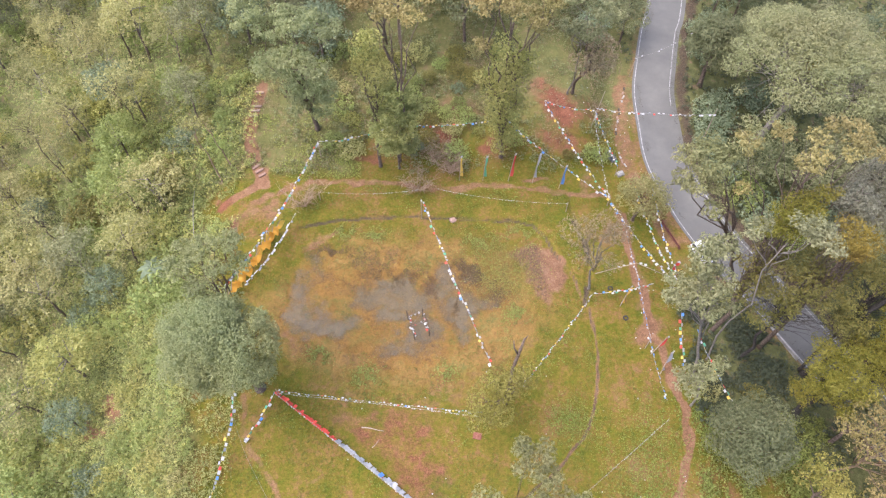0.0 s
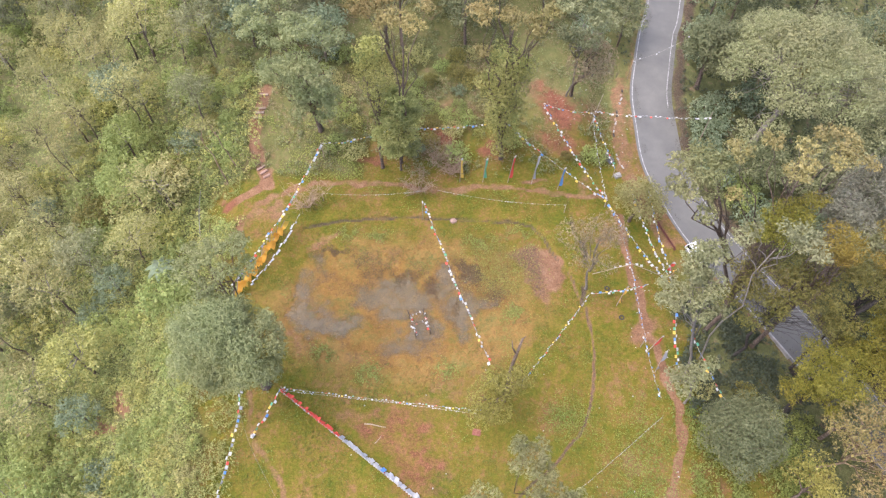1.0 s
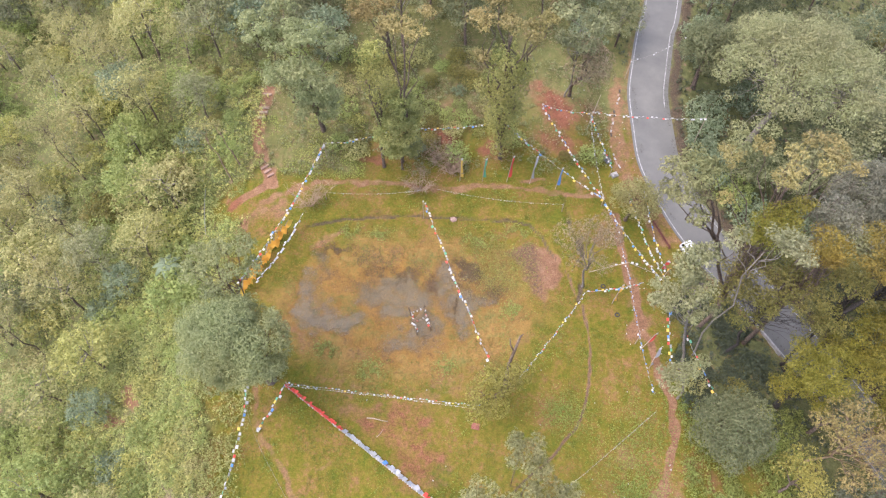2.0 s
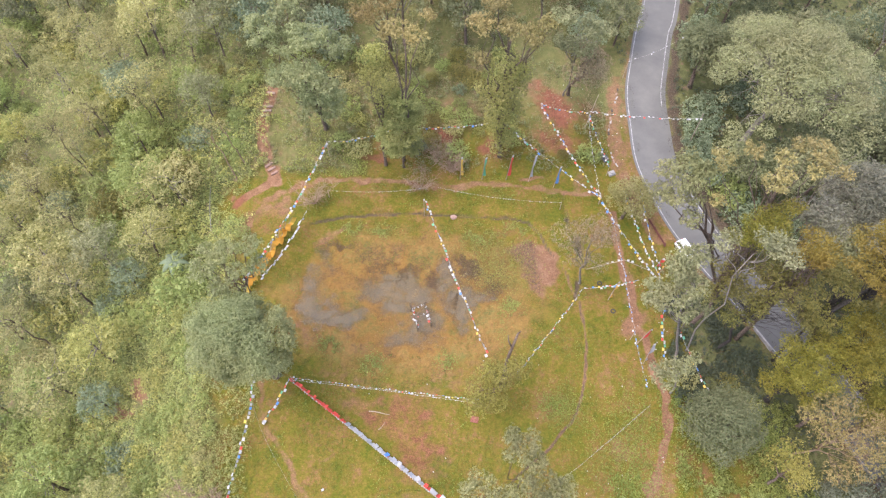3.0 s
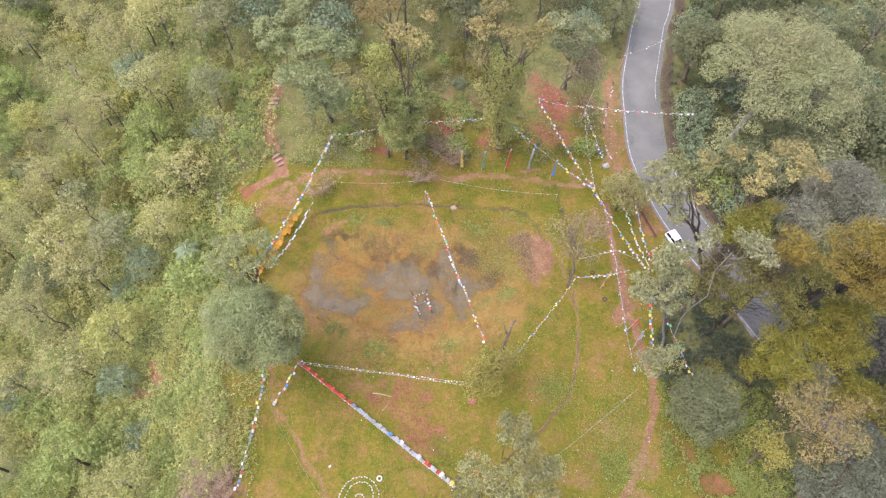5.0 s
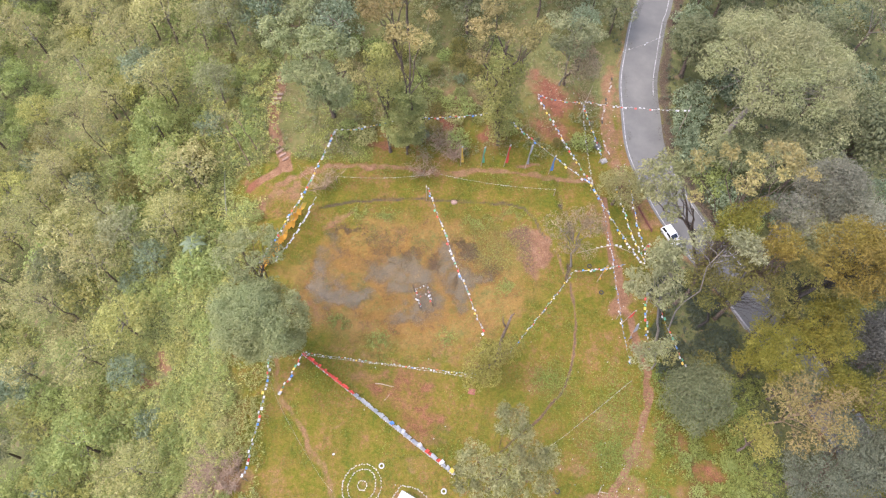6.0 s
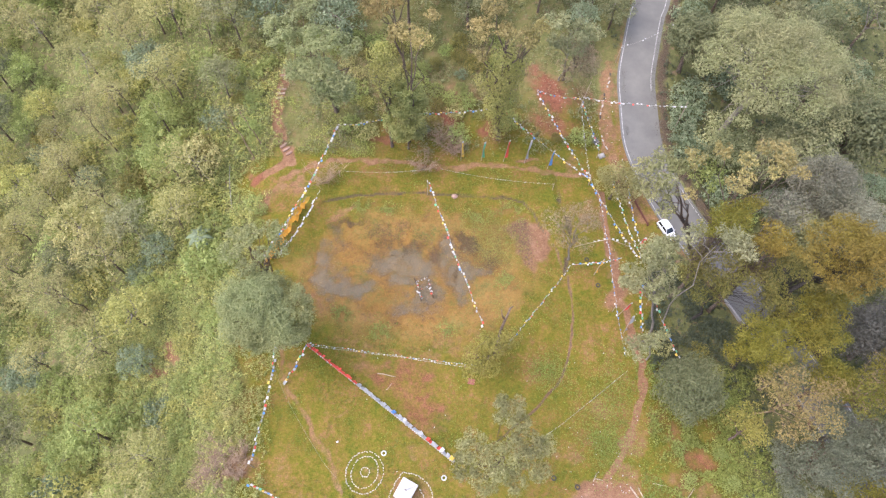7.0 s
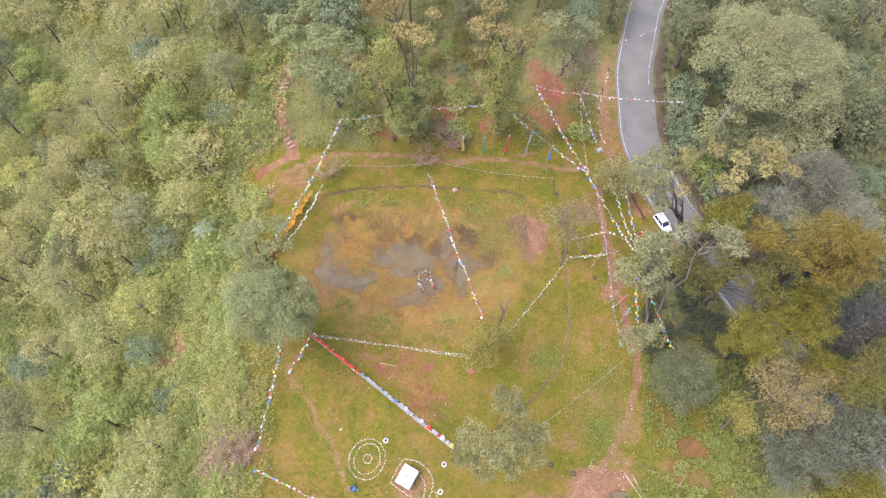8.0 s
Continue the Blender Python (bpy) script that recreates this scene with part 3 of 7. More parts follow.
def build_ground():
    def axis(lo, a, b, hi, fine, mid):
        far = np.geomspace(1, 2500, 14)
        return np.concatenate([lo - far[::-1], np.arange(lo, a, mid), np.arange(a, b, fine), np.arange(b, hi, mid), hi + far])
    xs, ys = axis(-120, -30, 31, 110, 0.31, 1.1), axis(-40, 5, 75, 150, 0.31, 1.1)
    gx, gy = np.meshgrid(xs, ys)
    x, y = gx.ravel(), gy.ravel()
    nx, ny = len(xs), len(ys)
    i = (np.arange(ny - 1)[:, None] * nx + np.arange(nx - 1)[None, :]).ravel()
    me = mesh_arrays("ground", np.stack([x, y, height(x, y)], 1), np.stack([i, i + 1, i + nx + 1, i + nx], 1))
    for name, values in zip(("soil", "marsh", "lush", "red", "peat"), zones(x, y)):
        me.attributes.new(name, "FLOAT", "POINT").data.foreach_set("value", values.astype(np.float32))
    me.polygons.foreach_set("use_smooth", np.ones(len(me.polygons), bool))
    ob = child("ground", me, GROUND)
    return tagged(ob, "grassy clearing with red earth trails and a marshy basin", "ground", kind="structure")


build_ground()


def pool_sheet(name, label, cx, cy, ra, rb, z, step):
    """A level sheet of water, kept where the ground lies below it."""
    nx, ny = int(2 * ra / step), int(2 * rb / step)
    gx, gy = np.meshgrid(np.linspace(cx - ra, cx + ra, nx), np.linspace(cy - rb, cy + rb, ny))
    x, y = gx.ravel(), gy.ravel()
    depth = np.clip((z - height(x, y)) / 0.155, -0.5, 1.2)
    i = (np.arange(ny - 1)[:, None] * nx + np.arange(nx - 1)[None, :]).ravel()
    quads = np.stack([i, i + 1, i + nx + 1, i + nx], 1)
    quads = quads[(depth[quads] > -0.2).any(axis=1)]
    me = mesh_arrays(name, np.stack([x, y, np.full(len(x), z)], 1), quads)
    me.attributes.new("depth", "FLOAT", "POINT").data.foreach_set("value", depth.astype(np.float32))
    return tagged(child(name, me, WATER), label, "water", kind="structure")


pool_sheet("pond_water", "shallow grey pond water between clumps of orange marsh sedge", -6.5, 40.8, 17.5, 11.0, WATER_Z, 0.3)
pool_sheet("puddle_water", "small grey puddle beside the red earth trail", 24.2, 7.2, 1.8, 1.0, -1.78, 0.2)


def strip(line, off, half, lift, follow=True):
    """A ribbon beside a line, off metres to its right."""
    bm = bmesh.new()
    rows = []
    for k, p in enumerate(line):
        way = line[min(k + 1, len(line) - 1)] - line[max(k - 1, 0)]
        side = np.array([way[1], -way[0]]) / np.hypot(way[0], way[1])
        a, b = p[:2] + side * (off - half), p[:2] + side * (off + half)
        rows.append([bm.verts.new((*q, p[2] + lift)) for q in (a, b)])
    for (a, b), (c, d) in zip(rows, rows[1:]):
        bm.faces.new((a, b, d, c))
    bmesh.ops.recalc_face_normals(bm, faces=bm.faces)
    return bm


road = tagged(part("road", strip(ROAD, 0, 3.35, 0.05), ASPHALT), "narrow grey asphalt mountain road with worn white edge lines", "road", kind="structure")
part("edge_line", strip(ROAD, 2.95, 0.07, 0.056), LINE, road, "worn white edge line")
part("edge_line", strip(ROAD[ROAD[:, 1] > 76], -2.6, 0.07, 0.056), LINE, road, "worn white edge line")
part("edge_line", strip(ROAD[(ROAD[:, 1] < 62) & (ROAD[:, 1] > -20)], -2.9, 0.07, 0.056), LINE, road, "worn white edge line")


# ---------------------------------------------------------------- plants
def leaves_at(rng, centres, normals, size, slim=0.62):
    """Leaf sprays: a pointed blade at each centre."""
    n = len(centres)
    s = size * rng.uniform(0.65, 1.35, (n, 1))
    nr = normals / np.linalg.norm(normals, axis=1, keepdims=True)
    a = np.cross(nr, rng.normal(size=(n, 3)))
    a /= np.linalg.norm(a, axis=1, keepdims=True) + 1e-9
    b = np.cross(nr, a)
    droop = nr * s * rng.uniform(-0.25, 0.05, (n, 1))
    foot = centres - a * s * 0.42
    v = np.stack([foot - b * s * slim * 0.5, foot + b * s * slim * 0.5, centres + a * s * 0.58 + droop], 1).reshape(-1, 3)
    return v, np.arange(3 * n).reshape(n, 3)


def crown_mesh(name, lobes, seed, size=0.42, dense=9.0, core=0.78, skirt=0.35):
    """Leaves over many uneven lobes (x, y, z, r, rz): tufts on the skin, and coarser sprays within where core is above 0."""
    rng = np.random.default_rng(seed)
    vs, qs, count = [], [], 0
    for x, y, z, r, rz in lobes:
        area = 4 * math.pi * r * (r + 2 * rz) / 3
        waves = rng.normal(size=(7, 3)) * np.linspace(1.8, 5.5, 7)[:, None]
        turns = rng.uniform(0, 6, 7)

        def shell(n, lo, hi):
            """Ways out from the lobe's middle, and points on its lumpy skin."""
            d = rng.normal(size=(n, 3))
            d /= np.linalg.norm(d, axis=1, keepdims=True)
            d = d[(d[:, 2] > -0.25) | (rng.uniform(size=n) < skirt)]
            lump = 1 + 0.075 * np.sin(d @ waves.T + turns).sum(1)
            return d, d * lump[:, None] * rng.uniform(lo, hi, (len(d), 1)) * (r, r, rz) + (x, y, z)

        # tufts of leaves over the skin
        ball = min(size * 1.0, 0.35 * r)
        each = max(4, int(dense * 1.5 * 3.6 * ball * ball))
        d, q = shell(max(8, int(area * dense * 1.5 / each)), 0.84, 0.98)
        d, q = np.repeat(d, each, 0), np.repeat(q, each, 0)
        ball = np.repeat(ball * rng.uniform(0.6, 1.3, (len(q) // each, 1)), each, 0)
        e = rng.normal(size=d.shape) + d * 0.9 + (0, 0, 0.5)
        e /= np.linalg.norm(e, axis=1, keepdims=True)
        v, f = leaves_at(rng, q + e * ball * rng.uniform(0.5, 1.0, (len(q), 1)), e + rng.normal(size=e.shape) * 0.3, size * 0.84)
        vs.append(v), qs.append(f + count)
        count += len(v)
        if core:
            d, q = shell(int(area * dense * 0.45 * core), 0.4, 0.82)
            v, f = leaves_at(rng, q, d * 0.7 + (0, 0, 0.45) + rng.normal(size=d.shape) * 0.34, size * 1.4)
            vs.append(v), qs.append(f + count)
            count += len(v)
    return mesh_arrays(name, np.concatenate(vs), None, np.concatenate(qs))


def bend(a, b, rng, sag=0.12, n=4):
    """A slightly crooked way from a to b."""
    a, b = Vector(a), Vector(b)
    size = (b - a).length
    out = []
    for k in range(n + 1):
        t = k / n
        w = math.sin(math.pi * t) * size * sag
        out.append(a.lerp(b, t) + Vector((rng.uniform(-1, 1), rng.uniform(-1, 1), rng.uniform(-0.4, 0.8))) * w * 0.5)
    return out


def tree(base, lobes, leafage, label, seed, trunk=0.35, size=0.42, dense=9.0, core=0.78, bark=None, fork=0.45, apart=False, group="", twigs=0, name="tree"):
    """A tree: a tapered trunk, a limb to each large lobe, and a crown of leaves. Lobes are in world coordinates (x, y, z, r[, rz])."""
    rng = random.Random(seed)
    bx, by = base
    bz = ground_z(bx, by)
    root = thing(name, (bx, by, bz), label, "tree", group)
    lobes = [(l[0] - bx, l[1] - by, l[2] - bz, l[3], l[4] if len(l) > 4 else l[3] * 0.85) for l in lobes]
    mid = Vector(np.mean([l[:3] for l in lobes], axis=0))
    top = Vector((mid.x * 0.8, mid.y * 0.8, mid.z * 0.92))
    way = [Vector((0, 0, -0.4)), Vector((0, 0, 0.3))] + bend((0, 0, 0.6), top, rng, 0.07, 5)
    radii = [trunk * 1.5, trunk * 1.15] + [trunk * (1 - 0.13 * k) for k in range(6)]
    part("trunk", tube(way, radii, 8), bark or BARK, root, smooth=True)
    for x, y, z, r, rz in lobes:
        k = fork + rng.uniform(-0.1, 0.25)
        at = way[2].lerp(way[-1], min(k, 0.95)) if z > mid.z * 0.55 else way[2].lerp(way[-1], max(0.1, z / max(top.z, 0.1) * 0.75))
        pts = bend(at, (x, y, z + rz * 0.2), rng, 0.16, 5)
        stout = trunk
        trunk = stout * min(1.0, math.sqrt(8 / len(lobes)))
        bm = tube(pts, [trunk * 0.5, trunk * 0.42, trunk * 0.33, trunk * 0.25, trunk * 0.17, trunk * 0.08], 5)
        for _ in range(twigs):
            j = rng.randint(2, 5)
            end = Vector((x, y, z)) + Vector((rng.uniform(-1, 1) * r, rng.uniform(-1, 1) * r, rng.uniform(-0.2, 1.0) * rz))
            tube(bend(pts[j], end, rng, 0.2, 3), [trunk * 0.16, trunk * 0.11, trunk * 0.07, trunk * 0.03], 4, bm)
        part("limb", bm, bark or BARK, root, smooth=True)
        trunk = stout
    if apart:
        for k, l in enumerate(lobes):
            tagged(child("leaf_clump", crown_mesh("leaf_clump", sub_lobes([(*l[:3], l[3] * 0.88, l[4] * 0.88)], seed + k, 8, 0.42), seed + k, size, dense, core), leafage, root), kind="stuff")
    else:
        tagged(child("crown", crown_mesh("crown", lobes, seed, size, dense, core), leafage, root), kind="stuff")
    return root


def sub_lobes(lobes, seed, n, share=0.6):
    """Breaks each lobe into n smaller ones over its upper side."""
    rng = np.random.default_rng(seed)
    out = []
    for l in lobes:
        x, y, z, r = l[:4]
        rz = l[4] if len(l) > 4 else r * 0.85
        out.append((x, y, z - rz * 0.1, r * 0.6, rz * 0.5))
        for k in range(n):
            a = 2.4 * k + rng.uniform(-0.4, 0.4)
            up = rng.uniform(-0.15, 0.75)
            w = math.sqrt(max(0.05, 1 - up * up)) * 0.78
            s = share * rng.uniform(0.7, 1.1)
            out.append((x + math.cos(a) * w * r, y + math.sin(a) * w * r, z + up * rz * 0.65, r * s, rz * s))
    return out


def dome(cx, cy, cz, rx, rz, n, lobe, seed, low=-0.35):
    """Lobes over a rounded crown."""
    rng = np.random.default_rng(seed)
    out = [(cx, cy, cz, rx * 0.62, rz * 0.62)]
    for k in range(n):
        up = low + (1 - low) * (k + 0.5) / n
        a = k * 2.39996 + rng.uniform(-0.3, 0.3)
        w = math.sqrt(max(0.0, 1 - up * up))
        s = lobe * rng.uniform(0.75, 1.25)
        out.append((cx + math.cos(a) * w * (rx - s * 0.7), cy + math.sin(a) * w * (rx - s * 0.7), cz + up * (rz - s * 0.6), s, s * 0.85))
    return out


def tiers(cx, cy, cz, rx, rz, n, lobe, seed):
    """Flat sprays at the ends of spreading arms, with gaps between them."""
    rng = np.random.default_rng(seed)
    out = []
    for k in range(n):
        a = k * 2.39996 + rng.uniform(-0.5, 0.5)
        w = math.sqrt((k + 0.6) / n) * (1 + 0.16 * math.sin(3 * a + seed) + 0.1 * math.sin(5 * a))
        up = math.sqrt(max(0.0, 1 - min(w, 1) ** 2)) - 0.35 * rng.uniform(0, 1) ** 2
        s = lobe * rng.uniform(0.6, 1.3)
        out.append((cx + math.cos(a) * w * rx, cy + math.sin(a) * w * rx, cz + up * rz, s, s * rng.uniform(0.45, 0.75)))
    return out


# the trees that stand round the clearing
hub_lobes = [(x + 0.5 * math.sin(3.1 * z + y), y + 0.5 * math.sin(2.3 * x), z, r * (0.8 + 0.35 * math.sin(5 * x + 3 * y)), q) for x, y, z, r, q in dome(-22.4, 28.4, 13.4, 5.9, 7.2, 46, 1.5, 3)] + [(-22.3, 28.4, 14.4, 4.6, 5.4), (-23.2, 27.6, 17.8, 2.3, 2.1), (-21.0, 27.4, 17.4, 2.2, 2.0), (-22.2, 29.6, 18.8, 2.2, 2.0), (-25.0, 28.4, 15.8, 2.2, 2.0), (-19.8, 28.8, 16.0, 2.1, 1.9), (-22.0, 25.6, 15.2, 2.2, 2.0), (-22.6, 31.6, 17.0, 2.0, 1.8), (-23.6, 24.4, 11.0, 1.8, 1.6), (-27.0, 29.4, 12.6, 1.7, 1.5)]
tree((-22.0, 29.8), [(-22.4 + (x + 22.4) * 1.1, 28.4 + (y - 28.4) * 0.84, 13.6 + (z - 13.6) * 0.78, r * 0.98, q * 0.9) for x, y, z, r, q in hub_lobes] + [(-20.5, 26.9, 9.0, 1.9, 1.7), (-19.0, 27.3, 9.0, 1.6, 1.4), (-22.0, 27.5, 9.0, 1.5, 1.4)], LEAF["grey"], "large dense grey-green rounded tree at the clearing's edge", 3, 0.6, 0.16, 44)
tree((-24.5, 36.5), [(-21.2, 36.8, 19.5, 1.5), (-23.6, 36.2, 20, 1.4), (-26.3, 34.0, 19, 1.6), (-24.2, 32.4, 18, 1.5), (-20.4, 35.2, 18, 1.4), (-26.0, 36.6, 18.4, 1.4), (-22.4, 34.0, 19, 1.2), (-24.8, 35.2, 19.2, 1.2)], LEAF["grey"],
     "silvery grey-green tree with sparse leaf clumps", 4, 0.2, 0.19, 34, 0.6, apart=True, twigs=6)
tree((7.4, 28.0), [(4.6, 25.0, 6.6, 2.1), (7.4, 26.2, 8.8, 1.9), (6.0, 24.2, 6.2, 1.9), (8.7, 26.8, 9.3, 1.5), (5.4, 26.4, 9.6, 1.4), (4.0, 23.8, 4.6, 1.6), (6.6, 25.4, 10.4, 1.4)], LEAF["straw"],
     "small yellow-green tree standing alone in the meadow", 5, 0.2, 0.18, 30, 0.45, twigs=5)
tree((6.6, 11.4), [(6.7, 14.3, 24.0, 1.9, 1.4), (8.2, 13.2, 22.6, 1.2, 0.8), (3.4, 11.0, 21.0, 2.0, 1.2), (8.6, 11.2, 21.6, 2.1, 1.2), (6, 9.8, 20.6, 2.3, 1.3), (2.4, 9.4, 18.5, 1.6, 1.0), (9.8, 9.6, 19.6, 1.9, 1.1), (11.0, 11.4, 20.6, 1.2, 0.8), (4.4, 8.0, 18, 1.8, 1.1), (7.6, 8.0, 18.4, 1.7, 1.0)], LEAF["dusty"],
     "dusty olive-green tree with layered leaf clumps at the meadow's edge", 6, 0.14, 0.18, 42, 0.8, apart=True, twigs=2)
tree((19.2, 43.6), [(18.6, 41.4, 15.6, 2.0), (14.2, 40.8, 15.8, 1.8), (17, 42.5, 14, 2.0), (20, 42.6, 12.6, 1.7), (16, 40, 12.4, 1.8), (18.6, 39.6, 11, 1.4)], LEAF["brown"],
     "thin half-bare brownish tree beside the pond", 7, 0.16, 0.2, 14, 0.4, bark=BARK_PALE, twigs=8)
tree((26.6, 54.6), dome(26.6, 53.8, 4.0, 3.6, 3.2, 15, 1.3, 8, -0.1), LEAF["meadow"], "low pale green roadside tree", 8, 0.22, 0.22, 18, 0.6)
# tall trees along the back
tree((-6.4, 64.8), [(-5.5, 60.1, 29.1, 2.0, 1.0), (-3.5, 59.5, 28.8, 1.6, 0.8), (-6.7, 60.0, 28.8, 1.3, 0.8), (-2.1, 66.3, 26, 1.2, 0.9)], LEAF["cream"], "tall bare-stemmed tree with a flat pale crown", 9, 0.24, 0.27, 18, 0.6, apart=True)
tree((-9.2, 64.0), [(-9.4, 63.4, 21.6, 1.8), (-8.4, 62.4, 19.6, 1.9), (-9.9, 62.4, 19.6, 1.5), (-6.9, 64.6, 15.6, 1.5), (-8.6, 63.0, 22.8, 1.6), (-9.0, 62.8, 16.5, 1.7), (-8.0, 63.4, 13.5, 1.6)], LEAF["yellow"], "slender yellow-green tree on the back slope", 10, 0.25, 0.25, 18, 0.6)
tree((-6.4, 63.6), [(-5.4, 63.0, 13.7, 2.4), (-7.0, 62.1, 11.2, 2.3), (-4.3, 63.0, 10.7, 2.2), (-7.9, 60.6, 9.6, 2.2), (-5.5, 61.6, 8.6, 2.3), (-6.4, 60.4, 6.6, 1.8), (-7.6, 62.0, 5.4, 2.0), (-5.0, 62.6, 5.0, 2.2), (-6.4, 62.8, 14.8, 1.8)], LEAF["vine"], "bushy soft green tree above the back trail", 11, 0.16, 0.24, 24, 0.7, apart=True)
tree((-6.8, 74.2), [(-9.9, 71.8, 21.6, 2.2), (-7.6, 73.0, 22, 1.8), (-11.4, 73.0, 20.6, 1.9), (-9.0, 74.6, 23.5, 2.0), (-5.6, 74.4, 24, 1.6)], LEAF["orange"], "dark-stemmed russet tree high on the back slope", 46, 0.26, 0.26, 15, 0.55, bark=BARK, apart=True, twigs=1, fork=0.7)
tree((8.4, 67.4), [(7.4, 59.9, 29.6, 1.7), (4.2, 60.4, 29.6, 1.8), (5.6, 62.5, 31, 1.8), (10.2, 60.8, 27.6, 1.8), (12.2, 61.4, 28.8, 1.5), (4.6, 62, 23, 1.3), (11.0, 62.6, 25, 1.4)], LEAF["cream"],
     "tall tree with pale cream-green leaf clumps", 12, 0.36, 0.27, 17, 0.6, apart=True, twigs=2)
tree((8.6, 65.6), [(7.6, 62.0, 21.5, 2.3, 2.6), (8.6, 63.0, 17.0, 2.5, 2.8), (7.2, 62.8, 15.0, 2.0, 2.4), (8.6, 63.8, 11.6, 2.4, 3.0), (7.4, 64.2, 9.0, 2.0, 2.4), (8.6, 64.8, 6.0, 2.0, 2.6), (8.2, 64.6, 3.2, 1.7, 1.8), (9.8, 62.6, 20, 1.6, 2.0), (5.0, 63.0, 17, 1.2)], LEAF["yellow"], "climber-covered yellow-green column of foliage", 13, 0.3, 0.25, 18, 0.6)
tree((19.2, 76.4), [(13.8, 61.8, 29.6, 1.7), (16.8, 61.5, 28.2, 1.9), (18.8, 62.4, 26.6, 1.9), (17.0, 63.4, 23.5, 2.1), (14.6, 63.6, 24, 1.6)], LEAF["silver"], "tall grey-green tree on the back slope", 14, 0.13, 0.27, 17, 0.6, bark=BARK_PALE, apart=True, twigs=2)
tree((20.0, 76.6), [(19.6, 64.2, 20.6, 1.9), (17.6, 64.6, 17.6, 1.8), (20.6, 65.6, 16.6, 1.9), (18.6, 65.6, 21, 1.6)], LEAF["brown"], "russet tree above the red earth bank", 15, 0.26, 0.25, 15, 0.5, twigs=3)
tree((-19.0, 70.4), [(-16.8, 57.9, 24.2, 2.4), (-16, 60.0, 28.0, 2.7), (-14.0, 55.9, 24.4, 2.0), (-19.2, 61.2, 25.6, 2.5), (-20.6, 60.4, 21.5, 2.2), (-17.6, 61.6, 20, 2.6), (-14.8, 60.4, 18.5, 2.1), (-12.6, 59.6, 27, 2), (-18, 64, 15, 2.6), (-21.5, 64, 17, 2.4), (-15.2, 63.6, 14, 2.2), (-22, 62, 27, 2.6), (-18.5, 63.5, 29.5, 2.4), (-18.6, 67.6, 9.0, 2.2), (-20.2, 68.6, 6.6, 2.0), (-17.4, 69.0, 5.6, 2.0), (-19.4, 65.6, 12.5, 2.3)], LEAF["grey"],
     "tall hazy grey-green tree leaning over the clearing", 16, 0.36, 0.28, 15, 0.62, apart=True, twigs=2)
# the spreading trees beside the road
tree((38.6, 44.4), [(25.5, 42.0, 25.6, 2.5), (24.1, 40.5, 24.2, 1.8), (23.5, 42.8, 25.6, 1.5), (26.5, 40.4, 23.8, 1.5), (26.7, 39.2, 21.8, 1.3), (27.3, 42.4, 26.2, 1.5), (28.1, 42.8, 25.8, 1.1), (23.3, 41.5, 23.8, 1.2), (26.0, 44.2, 25.4, 1.7)], LEAF["dusty"],
     "spreading olive-silver tree leaning over the road", 17, 0.26, 0.24, 19, 0.5, bark=BARK, apart=True, twigs=1, fork=0.35)
tree((37.6, 41.4), [(32.0, 43.6, 28, 1.4, 1.0), (33.2, 40.4, 30.8, 1.2, 0.9), (35.9, 42.7, 30, 1.3, 1.0), (38.0, 42.3, 29.4, 1.7, 1.2), (39.0, 40.8, 28.8, 1.4, 1.0), (37.0, 40.1, 28.8, 1.0, 0.8), (40.8, 40.7, 28, 0.9, 0.7), (30.9, 36.8, 31.2, 1.4, 1.0), (32.4, 38.0, 31.2, 1.2, 0.9), (29.0, 43.0, 27.3, 1.6, 1.1), (29.1, 40.3, 23.8, 1.0, 0.7)], LEAF["cream"],
     "tall spreading tree with cream-coloured leaf clumps", 18, 0.26, 0.24, 20, 0.6, bark=BARK, apart=True, twigs=3, fork=0.5)
tree((32.6, 33.6), [(26.5, 32.5, 27.8, 1.1, 0.8), (27.7, 33.2, 27.8, 1.2, 0.8), (30.0, 31.5, 29.9, 1.5, 1.0), (31.5, 30.5, 29.3, 1.7, 1.1), (30.8, 31.0, 29.9, 1.4, 1.0)], LEAF["frost"],
     "tall tree with pale frosty leaf clumps above the trail", 40, 0.12, 0.24, 21, 0.6, bark=BARK_PALE, apart=True, fork=0.7)
tree((30.4, 31.6), [(24.8, 32.7, 24.4, 1.5), (23.7, 31.7, 23.3, 1.8), (21.9, 30.7, 20.8, 1.8), (23.6, 30.2, 20.8, 1.9), (25.4, 31.1, 21.8, 1.8), (26.5, 29.7, 19.8, 1.3), (21.7, 30.6, 19.3, 1.2), (24.6, 29.0, 19.6, 1.3), (24.4, 33.0, 24.3, 1.5), (25.7, 33.2, 24.7, 1.3), (23.2, 32.6, 23.7, 1.3)], LEAF["silver"],
     "pale-limbed tree with silvery leaf clumps beside the trail", 19, 0.2, 0.24, 20, 0.6, bark=BARK_PALE, apart=True, twigs=3, fork=0.5)
tree((29.4, 27.6), [(23.1, 23.2, 15.8, 1.6), (25.3, 24.7, 15.3, 1.3), (22.3, 24.5, 15.8, 0.9), (26.9, 25.9, 14.8, 0.9), (23.9, 24.6, 15.6, 1.2)], LEAF["silver"],
     "slim pale-limbed tree reaching over the red earth trail", 41, 0.14, 0.24, 19, 0.5, bark=BARK_PALE, apart=True, twigs=3, fork=0.5)
